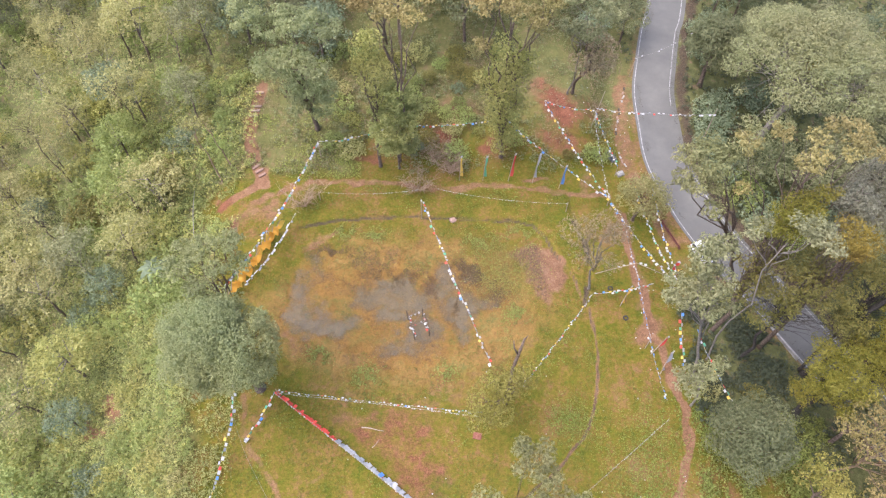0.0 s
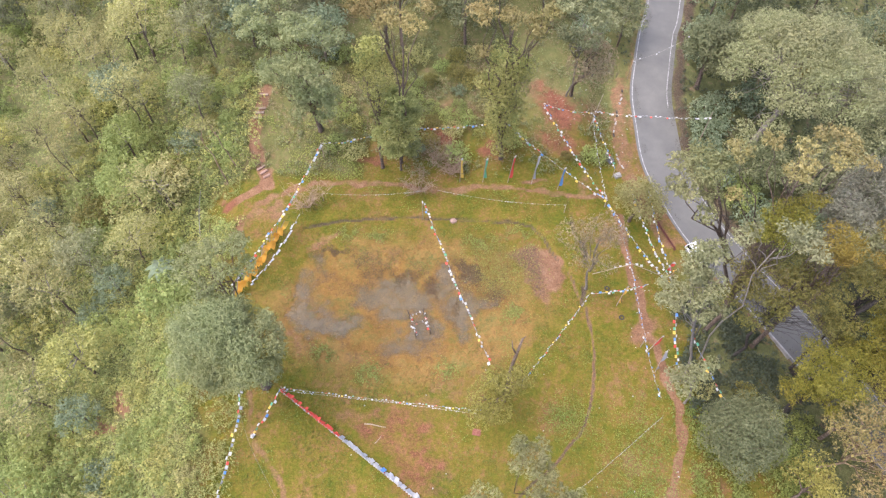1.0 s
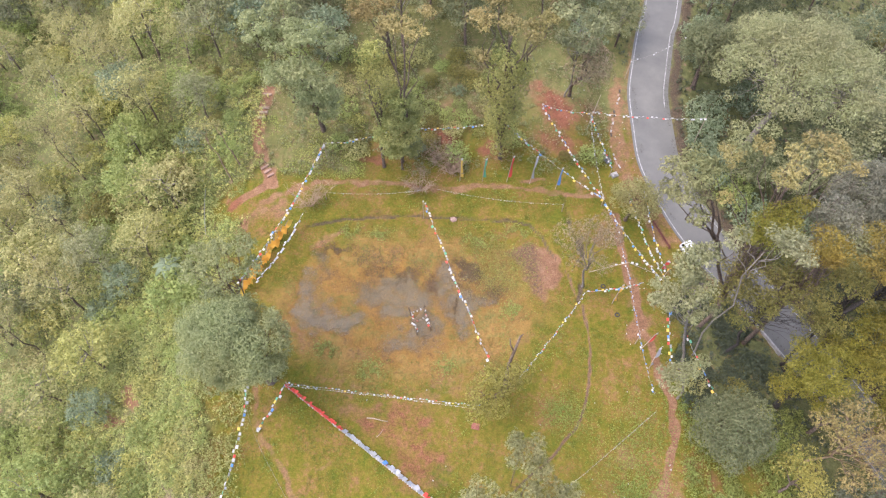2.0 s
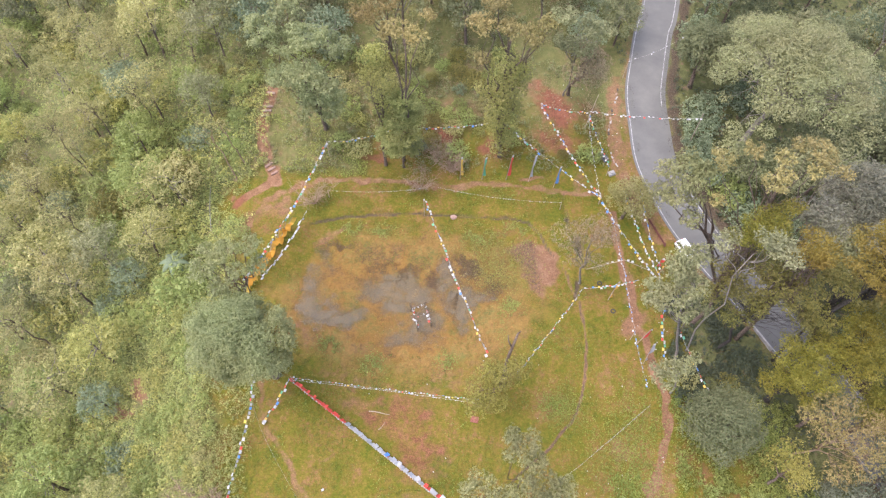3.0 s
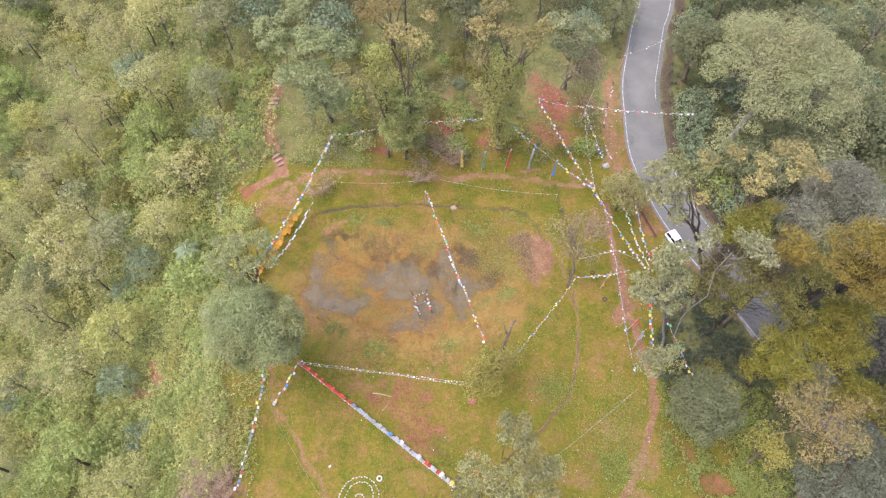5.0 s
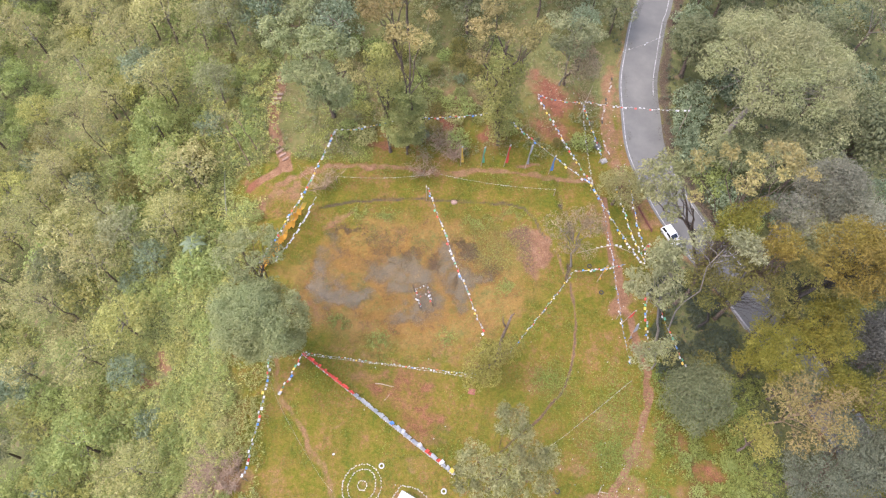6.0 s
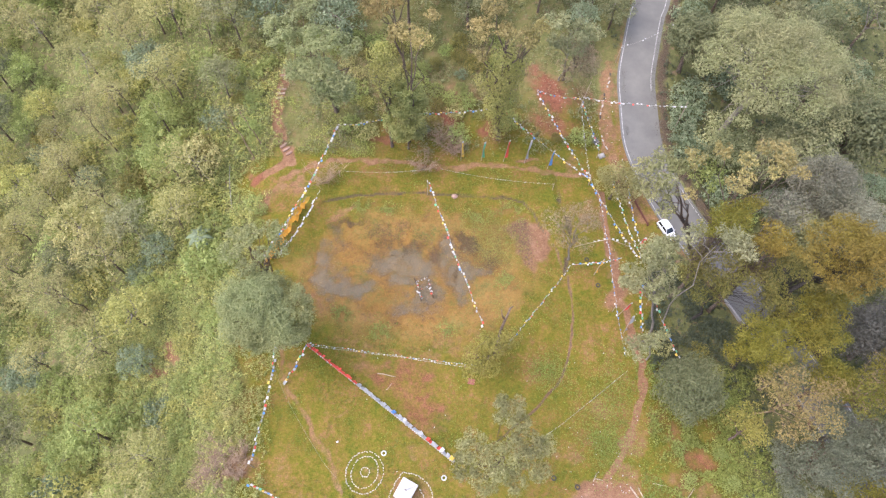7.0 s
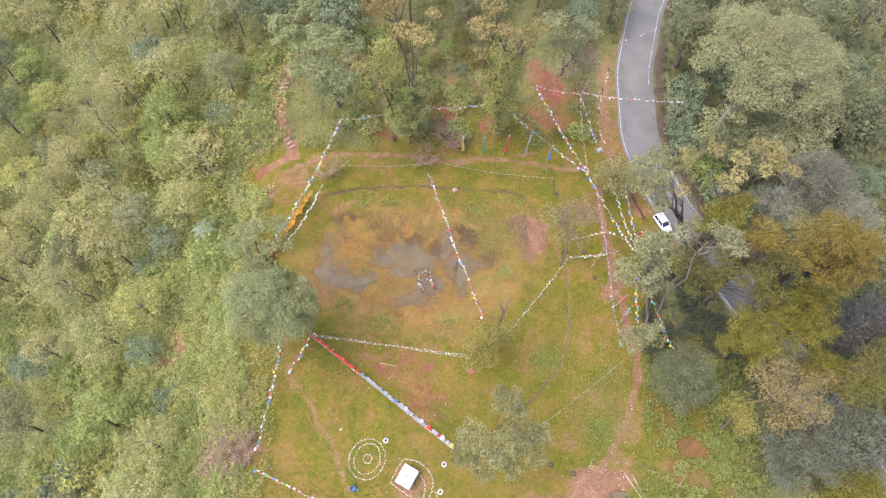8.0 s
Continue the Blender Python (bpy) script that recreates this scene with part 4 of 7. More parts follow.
tree((34.2, 37.6), sub_lobes([(30.8, 35.8, 23.4, 1.4), (32.1, 36.6, 24.4, 1.6), (33.2, 36.7, 25.2, 1.8), (34.6, 37.3, 25.8, 1.6), (35.3, 37.7, 26.3, 1.1), (32.8, 36.1, 22.5, 1.5), (34.2, 36.4, 23, 1.8)], 20, 5, 0.5), LEAF["gold"], "dense yellow-green conifer-like tree", 20, 0.3, 0.17, 32, 0.7)
tree((43.0, 40.4), [(38.8, 39.7, 22.6, 1.9), (40.3, 39.1, 23, 2.0), (42.3, 38.2, 21.6, 1.7), (40.1, 38.2, 21.6, 1.6), (43.1, 39.7, 22.1, 1.3), (41.4, 40.4, 22.4, 1.5)], LEAF["ash"], "ash-grey tree with bare twigs among its leaves", 42, 0.26, 0.24, 13, 0.4, bark=BARK_PALE, apart=True, twigs=8)
tree((40.4, 36.0), sub_lobes([(37.8, 34.9, 24, 1.7), (39.0, 34.1, 23.5, 1.6), (38.2, 34.0, 22, 1.5), (39.6, 34.5, 20.8, 1.3), (37.4, 35.3, 21.6, 1.1)], 21, 6, 0.42), LEAF["amber"], "dense orange-brown tree beside the lower road", 21, 0.3, 0.17, 30, 0.7)
tree((45.4, 32.6), sub_lobes([(41.3, 32.8, 27.3, 2.0), (44.0, 33.5, 27.4, 2.1), (46.0, 32.8, 27.2, 2.1), (48.0, 31.9, 26.0, 2.0), (45.6, 30.6, 25.4, 2.3), (48.3, 30.0, 23.8, 2.0), (41.2, 30.9, 25.4, 2.1), (43.6, 31.4, 28.4, 2.3), (47.4, 29.6, 21.5, 1.8), (44.0, 29.6, 23.8, 2.1), (46.4, 31.4, 27.2, 2.2)], 22, 8, 0.42), LEAF["amber"], "tall dense amber-gold tree over the lower road", 22, 0.45, 0.17, 30, 0.7, bark=BARK_DARK, fork=0.86)
tree((37.2, 34.2), sub_lobes([(31.0, 34.9, 17.6, 1.6), (32.9, 34.1, 15.7, 1.4), (35.8, 33.3, 16.5, 1.9), (38.0, 32.4, 15.6, 1.8), (34.7, 32.4, 15.6, 1.5), (39.6, 34.4, 16.6, 1.6), (32.3, 32.3, 12.7, 1.8), (35.3, 32.4, 11.8, 1.2), (41.2, 31.7, 11.6, 1.5), (41.3, 30.8, 8.6, 1.3), (43.6, 30.6, 9.6, 1.5), (42.8, 32.6, 10.4, 1.4), (44.6, 31.6, 9.4, 1.4), (36.0, 35.4, 17.0, 2.0), (33.6, 36.4, 17.6, 1.8), (38.2, 36.4, 17.5, 1.8), (30.2, 33.4, 15.4, 1.3), (31.9, 33.5, 16.0, 1.3), (33.5, 33.1, 15.4, 1.4), (34.8, 31.9, 15.0, 1.2)], 24, 4, 0.5), LEAF["olive"],
     "shaded olive tree in layered sprays under the spreading trees", 24, 0.22, 0.22, 18, 0.6, bark=BARK_DARK, fork=0.7)
tree((45.0, 33.2), sub_lobes([(42.6, 32.4, 12.6, 1.5), (43.9, 31.7, 11.6, 1.4), (41.0, 33.1, 15.6, 1.6), (41.8, 34.6, 17.6, 1.4), (44.6, 33.7, 16.6, 1.8), (46.7, 32.3, 16.6, 1.9), (48.4, 32.6, 17.5, 1.9), (43.0, 36.2, 16.4, 1.8), (45.6, 35.8, 16.0, 1.9), (48.4, 35.2, 16.0, 2.0), (50.4, 34.6, 15.4, 2.0)], 40, 5, 0.5), LEAF["olive"],
     "olive-gold tree with layered flat sprays over the lower road", 43, 0.2, 0.22, 19, 0.6, bark=BARK_DARK, fork=0.75)
tree((42.6, 27.4), sub_lobes([(40.3, 27.0, 10.8, 2.8), (42.6, 25.8, 9.4, 2.7), (39.3, 26.5, 8.4, 2.0), (42.0, 25.1, 7.4, 2.2), (38.7, 26.1, 6.5, 1.6), (43.2, 29.2, 8.6, 1.7), (44.6, 30.0, 9.6, 1.5)], 23, 8, 0.42), LEAF["gold"], "broad yellow-green tree overhanging the lower road", 23, 0.4, 0.17, 32, 0.7, bark=BARK_DARK)
tree((48.4, 28.8), sub_lobes([(46.9, 26.9, 9.4, 2.5), (49.1, 27.6, 9.4, 2.3), (45.3, 28.6, 10.4, 1.9), (47.3, 29.6, 11.4, 2.5), (49.5, 29.9, 12.4, 2.4), (48.9, 32.0, 13.4, 2.3), (50.1, 31.5, 14.4, 2.1), (46.8, 31.6, 13.4, 1.7), (51.5, 28.3, 8.5, 2.1)], 39, 7, 0.44), LEAF["gold"], "taller golden-green tree overhanging the lower road", 39, 0.35, 0.17, 31, 0.7, bark=BARK_DARK)
tree((32.8, 21.8), [(x + 0.6 * math.sin(2.1 * z + y), y + 0.5 * math.sin(1.7 * x), z, r * (0.8 + 0.4 * math.sin(4 * x + 3 * y) ** 2), q) for x, y, z, r, q in dome(32.7, 21.6, 4.4, 4.2, 5.0, 32, 1.35, 25, -0.3)], LEAF["dark"], "round dark grey-green bushy tree beside the trail", 25, 0.35, 0.2, 24, 0.75)
tree((44.4, 20.4), [(40.2, 21.4, 9.7, 1.2), (42.0, 21.3, 11.1, 1.8), (43.5, 21.8, 11.7, 1.5), (41.9, 19.6, 9.1, 1.9), (44.3, 19.0, 9.1, 2.0), (46.9, 18.5, 8.6, 1.9), (48.9, 16.9, 7.6, 1.8), (49.9, 20.8, 8.6, 1.5), (46.1, 16.5, 6.6, 1.9), (43.8, 15.9, 5.7, 1.6), (47.4, 20.6, 9.2, 1.6)], LEAF["orange"], "orange-tinged tree with twiggy brown branches below the road", 26, 0.15, 0.2, 18, 0.4, bark=TWIG, twigs=14)
tree((39.8, 16.6), [(39.8, 18.4, 4.2, 2.0), (40.6, 17.0, 3.4, 1.7), (41.4, 16.2, 3.4, 1.6), (40.6, 15.6, 2.4, 1.4), (38.4, 18.6, 2.6, 1.3)], LEAF["straw"], "bushy olive-green tree on the bank below the trees", 44, 0.2, 0.22, 17, 0.6, twigs=2)
tree((46.0, 12.6), sub_lobes([(45.0, 13.2, 1.6, 2.9), (49.0, 13.8, 2.0, 3.4), (47.0, 11.0, 0.2, 3.0), (51.6, 11.8, 0.8, 3.2), (52.6, 15.2, 2.6, 2.6)], 27, 8, 0.42), LEAF["steel"], "broad steel-green tree on the lower slope", 27, 0.4, 0.2, 22, 0.7)
# sparse dark-stemmed trees standing out of the left-hand slope
for k, (x, y, high) in enumerate(((-63.1, 71.2, 15), (-57.4, 74.6, 14), (-66.0, 63.0, 14), (-49.6, 76.0, 12), (-58.0, 56.4, 13), (-70.0, 54.6, 14), (-61.0, 39.0, 13))):
    z = ground_z(x, y) + high
    tree((x, y), [(x + 3.4 * math.cos(a * 2.4 + k) * math.sqrt(a / 11), y - 1.0 + 3.0 * math.sin(a * 2.4 + k) * math.sqrt(a / 11), z + 1.6 * math.cos(a * 1.7), 1.25, 0.8) for a in range(12)], LEAF["pale"], "sparse yellowish tree with a thin dark stem", 200 + k, 0.13, 0.25, 10.0, 0.3, bark=BARK, twigs=2, fork=0.8, group="thin trees on the slope")
tree((-32.9, 62.7), [(-34.8, 63.2, 8.6, 1.1), (-35.4, 62.4, 7.6, 0.9), (-34.2, 64.2, 8.0, 0.9), (-33.6, 62.4, 6.6, 0.8)], LEAF["pale"], "sparse sapling with a thin red-brown stem beside the trail", 208, 0.1, 0.22, 9.0, 0.2, bark=ROCK, twigs=3, fork=0.7, group="thin trees on the slope")
tree((-31.3, 64.2), [(-32.4, 63.6, 8.6, 1.0), (-33.0, 64.4, 7.8, 0.9), (-31.8, 63.0, 7.4, 0.8)], LEAF["pale"], "leaning sapling with a thin red-brown stem", 209, 0.1, 0.22, 9.0, 0.2, bark=ROCK, twigs=3, fork=0.7, group="thin trees on the slope")
khaki_tree = tree((47.6, 69.0), tiers(49.6, 69.4, 10.6, 11.4, 8.2, 112, 1.65, 28) + [(49.4, 69.2, 17.4, 2.6, 1.8), (47.8, 67.6, 16.8, 2.3, 1.6), (51.0, 70.8, 17.0, 2.4, 1.7), (48.0, 71.0, 16.8, 2.2, 1.6), (51.4, 67.4, 16.6, 2.2, 1.6), (45.3, 64.2, 15.2, 2.4, 1.6), (43.6, 63.4, 14.0, 2.0, 1.4), (46.8, 66.0, 16.4, 2.2, 1.5)], LEAF["khaki"], "huge pale olive spreading tree beside the road", 28, 0.6, 0.21, 21, 0.5, bark=BARK_PALE, twigs=1, fork=0.7)
tagged(child("leaf_clump", crown_mesh("leaf_clump", [(0.2, -2.1, 18.6, 0.9, 0.7), (0.9, -1.6, 18.8, 0.7, 0.5)], 48, 0.22, 20, 0.6), LEAF["amber"], khaki_tree, "small orange withered leaf clump"), kind="stuff")
tree((41.4, 81.0), dome(40.8, 80.0, 7.6, 4.2, 5.2, 16, 1.9, 29), LEAF["dark"], "dark green tree on the road's outer side", 29, 0.4, 0.28, 15, 0.7)
tree((53.4, 47.2), dome(51.8, 47.4, 13.4, 4.6, 5.4, 30, 1.5, 30), LEAF["ash"], "ash-grey leafy tree beyond the road", 30, 0.4, 0.2, 24, 0.65)
tree((56.4, 42.4), dome(54.8, 42.6, 12.4, 4.2, 5.0, 24, 1.5, 45), LEAF["ash"], "dull ash-grey tree beside the amber tree", 45, 0.4, 0.2, 24, 0.65)
tree((50.6, 43.0), dome(50.2, 43.2, 9.0, 3.4, 4.6, 15, 1.8, 31), LEAF["silver"], "grey-green tree beyond the road bend", 31, 0.4, 0.27, 15, 0.65, twigs=2)


tree((54.4, 20.6), [(53.2, 21.6, 7.6, 2.0), (55.2, 22.4, 8.0, 2.2), (57.4, 20.4, 7.4, 2.0), (54.0, 19.2, 6.6, 1.7), (59.2, 22.4, 7.2, 2.0), (56.4, 20.2, 6.2, 1.6), (57.4, 24.5, 8.4, 2.2), (60.0, 25.2, 8.4, 2.2)], LEAF["gold"], "golden-green tree with many pale dead twigs", 32, 0.2, 0.2, 20, 0.55, bark=TWIG, twigs=14)
tree((52.6, 23.4), dome(52.2, 23.4, 3.6, 3.2, 3.4, 20, 1.2, 33), LEAF["gold"], "rounded yellow-green tree on the road's lower side", 33, 0.3, 0.18, 26, 0.7)
tree((61.4, 29.6), dome(60.6, 29.4, 3.0, 5.4, 5.6, 20, 2.0, 34), LEAF["slate"], "dark slate-grey tree below the road", 34, 0.4, 0.2, 24, 0.7)
tree((53.4, 17.0), sub_lobes([(53.2, 17.4, 2.6, 3.2), (55.2, 14.8, 1.4, 3.0), (51.4, 18.8, 3.2, 2.2)], 47, 8, 0.42), LEAF["steel"], "steel-green tree crowding the lower road's edge", 47, 0.3, 0.2, 22, 0.7)
tree((58.0, 12.0), dome(57.8, 14.4, 1.4, 4.2, 4.4, 22, 1.4, 35), LEAF["steel"], "steel-green tree on the steep lower slope", 35, 0.4, 0.28, 14, 0.7)
tree((57.6, 7.4), dome(57.2, 8.4, -3.4, 4.6, 3.6, 24, 1.4, 50), LEAF["gold"], "low yellow-green tree at the foot of the slope", 50, 0.3, 0.2, 20, 0.7)
tree((46.0, 24.0), dome(46.4, 24.2, 3.4, 2.6, 3.0, 10, 1.3, 36), LEAF["dark"], "small dark green tree beside the lower road", 36, 0.25, 0.34, 10, 0.7)
tree((67.0, 65.0), dome(66.6, 64.6, 3.4, 5.4, 6.0, 18, 2.2, 37), LEAF["dark"], "dark green tree beyond the huge spreading tree", 37, 0.4, 0.38, 9, 0.7)
tree((57.4, 82.0), dome(57.0, 81.6, 7.0, 5.6, 6.0, 18, 2.2, 38), LEAF["silver"], "grey-green tree along the upper road", 38, 0.4, 0.38, 9, 0.7)


# bare twiggy shrubs
def bare_shrub(x, y, r, label, seed, leafage=None):
    rng = random.Random(seed)
    root = thing("bare_shrub", (x, y, ground_z(x, y)), label, "shrub", "bare shrubs")
    for _ in range(15):
        a = rng.uniform(0, 6.28)
        end = Vector((math.cos(a) * r * rng.uniform(0.4, 1.1), math.sin(a) * r * rng.uniform(0.4, 1.1), r * rng.uniform(0.4, 1.2)))
        pts = bend((0, 0, -0.1), end, rng, 0.15, 4)
        bm = tube(pts, [0.05, 0.04, 0.03, 0.022, 0.012], 4)
        for k in range(12):
            q = pts[rng.randint(2, 4)]
            tube(bend(q, q + Vector((rng.uniform(-1, 1), rng.uniform(-1, 1), rng.uniform(-0.2, 0.8))) * r * 0.5, rng, 0.25, 2), [0.026, 0.02, 0.01], 3, bm)
        part("stem", bm, TWIG, root)
    if leafage:
        child("crown", crown_mesh("crown", [(0, 0, r * 0.9, r * 0.9, r * 0.6)], seed, 0.24, 3.5, 0), leafage, root)


bare_shrub(-19.8, 57.0, 3.2, "bare grey-brown shrub above the pond bank", 41)
bare_shrub(1.0, 63.0, 2.4, "dry brown shrub below the tall trees", 49, LEAF["brown"])
bare_shrub(-1.0, 65.4, 2.6, "dry pinkish-brown shrub on the back slope", 42, LEAF["brown"])
bare_shrub(-3.6, 60.0, 2.6, "dry brown shrub beside the back trail", 43, LEAF["brown"])
bare_shrub(1.6, 63.2, 1.8, "dry brown shrub behind the banners", 44, LEAF["brown"])
for k, (x, y) in enumerate(((-30.8, 12.6), (-28.6, 12.4), (-29.8, 10.8), (-27.4, 11.0), (-32.8, 12.0), (-31.8, 10.2), (-29.4, 14.2), (-26.8, 13.2), (-31.6, 14.4), (-33.6, 10.0))):
    bare_shrub(x, y, 1.3 + 0.5 * ((k * 7) % 3), "dry twiggy shrub on bare reddish earth", 46 + k)


# woods on the slopes: prototypes, then copies
def bush_proto(seed, leafage, label):
    lobes = [(x * 1.1, y, z * (0.7 + 0.5 * ((k * 37 + seed) % 10) / 10), r * (0.75 + 0.45 * ((k * 53 + seed) % 10) / 10), rz) for k, (x, y, z, r, rz) in enumerate(dome(0, 0, 1.3, 2.5, 1.8, 24, 0.62, seed, -0.05))]
    root = thing("bush", (0, 0, -200), label, "bush", "bushes on the slopes")
    tagged(child("foliage", crown_mesh("foliage", lobes, seed, 0.25, 9.8, 0.75), leafage, root), kind="stuff")
    for k in range(3):
        a = k * 2.1 + seed
        part("stem", tube([(0.1 * math.cos(a), 0.1 * math.sin(a), -0.6), (0.5 * math.cos(a), 0.5 * math.sin(a), 0.6), (0.9 * math.cos(a), 0.9 * math.sin(a), 1.5)], [0.08, 0.06, 0.03], 4), BARK, root)
    return root


def wood_proto(seed, leafage, label, tall, spread, n, lobe, core=0.75, dense=8.6, lean=0.0, low=-0.3, size=0.29):
    """A forest tree: a thin leaning stem and an uneven crown, wider on one side."""
    rng = random.Random(seed)
    lobes = []
    for x, y, z, r, rz in dome(lean * tall * 0.5, 0, tall * 0.68, spread, tall * 0.34, n, lobe, seed, low):
        k = rng.uniform(0.75, 1.3)
        lobes.append((x * k, y * rng.uniform(0.75, 1.3), z * rng.uniform(0.86, 1.1), r * rng.uniform(0.7, 1.15), rz * rng.uniform(0.6, 1.0)))
    root = thing("forest_tree", (0, 0, -200), label, "tree", "trees on the slopes")
    top = Vector((lean * tall * 0.5, 0, tall * 0.85))
    part("trunk", tube([Vector((0, 0, -1.5))] + bend((0, 0, 0), top, rng, 0.05, 4), [0.26, 0.22, 0.18, 0.14, 0.09, 0.05], 6), BARK, root, smooth=True)
    for x, y, z, r, rz in lobes[1::4]:
        part("limb", tube(bend(top * rng.uniform(0.45, 0.9), (x, y, z), rng, 0.12, 3), [0.08, 0.06, 0.04, 0.02], 4), BARK_PALE, root)
    tagged(child("crown", crown_mesh("crown", lobes, seed, size, dense, core), leafage, root), kind="stuff")
    return root


BUSHES = [bush_proto(51, LEAF["green"], "rounded green bush on the wooded slope"), bush_proto(52, LEAF["yellow"], "yellow-green bush on the wooded slope"),
          bush_proto(53, LEAF["blue"], "blue-green bush on the wooded slope"), bush_proto(54, LEAF["pale"], "pale dry-leaved bush on the wooded slope"),
          bush_proto(55, LEAF["green"], "leafy green bush on the wooded slope"), bush_proto(56, LEAF["olive"], "olive-green bush on the wooded slope")]
WOODS = [wood_proto(61, LEAF["green"], "leafy green forest tree on the slope", 9, 3.8, 30, 1.0), wood_proto(62, LEAF["pale"], "pale thin-leaved forest tree with a dark stem", 12, 4.2, 30, 1.0, 0.3, 8.0, 0.1),
         wood_proto(63, LEAF["blue"], "blue-green forest tree on the slope", 8, 3.4, 28, 0.95), wood_proto(64, LEAF["yellow"], "yellow-green forest tree on the slope", 9, 3.8, 30, 1.0),
         wood_proto(65, LEAF["pale"], "yellowish sparse forest tree on the slope", 11, 4.8, 32, 1.05, 0.4, 8.0, -0.12), wood_proto(66, LEAF["dark"], "dark green forest tree on the slope", 11, 4.0, 30, 1.15),
         wood_proto(67, LEAF["silver"], "grey-green tall forest tree on the slope", 14, 4.4, 32, 1.2, 0.6)]
used = defaultdict(int)


def plant(proto, x, y, scale, turn, sink=0.2):
    m = Matrix.Translation((x, y, ground_z(x, y) - sink * scale)) @ pose(0, 0, 0, 0, 0, turn)
    s = Matrix.Diagonal((scale, scale, scale, 1))
    if used[proto.name] == 0:
        proto.matrix_basis = m @ s
        used[proto.name] = 1
        return
    keep = proto.scale.copy()
    proto.scale = (scale, scale, scale)
    copy_thing(proto, m)
    proto.scale = keep
    used[proto.name] += 1


def scatter(seed, n, gap, region, choose, taken):
    rng = random.Random(seed)
    placed = 0
    for _ in range(n * 30):
        if placed >= n:
            break
        x, y, ok = region(rng)
        if not ok or any((x - a) ** 2 + (y - b) ** 2 < (gap * 0.5 + g * 0.5) ** 2 for a, b, g in taken):
            continue
        proto, scale = choose(rng, x, y)
        turn = rng.uniform(0, 360)
        # the saplings beside the trail stand clear of the wood
        if scale < 0.6 or math.hypot(x + 36.0, y - 64.0) > 6.0:
            plant(proto, x, y, scale, turn)
        taken.append((x, y, gap))
        placed += 1


def left_edge(y):
    return -29.0 + 1.5 * math.sin(y * 0.13) - min(max((y - 62) * 0.12, 0), 6)


def slope_left(rng):
    y = rng.uniform(-4, 128)
    x = rng.uniform(-112, -31)
    return x, y, x < left_edge(y) - 4.0 and not (math.hypot(x + 28.7, y - 74) < 4.5) and not (math.hypot(x + 33, y - 58.5) < 7)


def slope_deep(rng):
    x, y, ok = slope_left(rng)
    return x, y, ok and x < left_edge(y) - (13 if y < 48 else 5)


def slope_edge(rng):
    y = rng.uniform(-4, 84)
    x = left_edge(y) - rng.uniform(0.5, 5)
    return x, y, not (math.hypot(x + 28.7, y - 70) < 5.5) and not (math.hypot(x + 32, y - 58.5) < 6.5)


def back_wood(rng):
    x, y = rng.uniform(-40, 30), rng.uniform(82, 128)
    return x, y, True


def right_wood(rng):
    x, y = rng.uniform(36, 105), rng.uniform(-6, 128)
    d, _ = road_near(np.array([x]), np.array([y]))
    r = float(np.interp(y, ROAD[::-1, 1], ROAD[::-1, 0]))
    return x, y, x > r and d[0] > 7.0


def right_bank(rng):
    x, y = rng.uniform(29.5, 60), rng.uniform(-4, 44)
    d, _ = road_near(np.array([x]), np.array([y]))
    r = float(np.interp(y, ROAD[::-1, 1], ROAD[::-1, 0]))
    return x, y, x < r and d[0] > 6.0 and x > 30.5 + 3 * math.sin(y) and not (y > 34 and x < 36)


# along the road's outer side
for k, (x, y, sc) in enumerate(((39.6, 66.2, 1.1), (40.6, 62.2, 1.3), (42.4, 58.4, 1.3), (40.8, 70.4, 1.2), (42.0, 75.0, 1.3), (44.4, 55.0, 1.3), (46.6, 51.6, 1.2), (43.4, 87.4, 1.3), (45.0, 93.0, 1.4))):
    plant(BUSHES[(2, 2, 4, 2)[k % 4]], x, y, sc, k * 50)
for k, (x, y, sc) in enumerate(((45.0, 60.6, 0.9), (49.6, 57.6, 1.0), (47.0, 98.0, 1.0), (52.0, 91.0, 1.0), (48.6, 84.4, 0.9), (52.4, 52.6, 0.9), (62.0, 57.0, 1.1), (61.0, 44.0, 1.1), (58.6, 37.6, 1.0))):
    plant(WOODS[(5, 6, 2)[k % 3]], x, y, sc, k * 70)
taken = []
scatter(1, 112, 4.7, slope_deep, lambda r, x, y: (r.choices(WOODS, (3, 5, 1, 3, 6, 1, 1))[0], r.uniform(0.7, 1.2)), taken)
scatter(2, 182, 3.2, slope_left, lambda r, x, y: (r.choices(BUSHES, (5, 5, 0, 0, 5, 0))[0], r.uniform(0.55, 0.95)) if x > -45 and y < 42 else (r.choices(BUSHES, (4, 4, 1, 2, 4, 1))[0], r.uniform(0.95, 1.75)), taken)
plant(BUSHES[2], -42.8, 20.6, 1.0, 20)
scatter(3, 36, 2.2, slope_edge, lambda r, x, y: (r.choices(BUSHES, (4, 6, 0, 1, 4, 0))[0], r.uniform(0.3, 0.55)), taken)
wide = [(-7, 69, 5), (8.5, 67, 5), (15, 68, 5), (-19, 70, 5)]
scatter(4, 44, 5.6, back_wood, lambda r, x, y: (r.choices(WOODS, (0, 0, 2, 0, 1, 4, 5))[0], r.uniform(0.8, 1.3)), wide)
east = [(47, 69, 12), (41, 80, 7), (56, 50, 8), (50, 45, 6), (45, 27, 6), (45, 20, 6), (47, 13, 10), (33, 21.5, 8), (43, 31, 4), (36, 35, 4), (53, 16, 6), (53, 24, 5), (61, 29, 8), (58, 12, 7), (67, 65, 8), (57, 82, 8)]
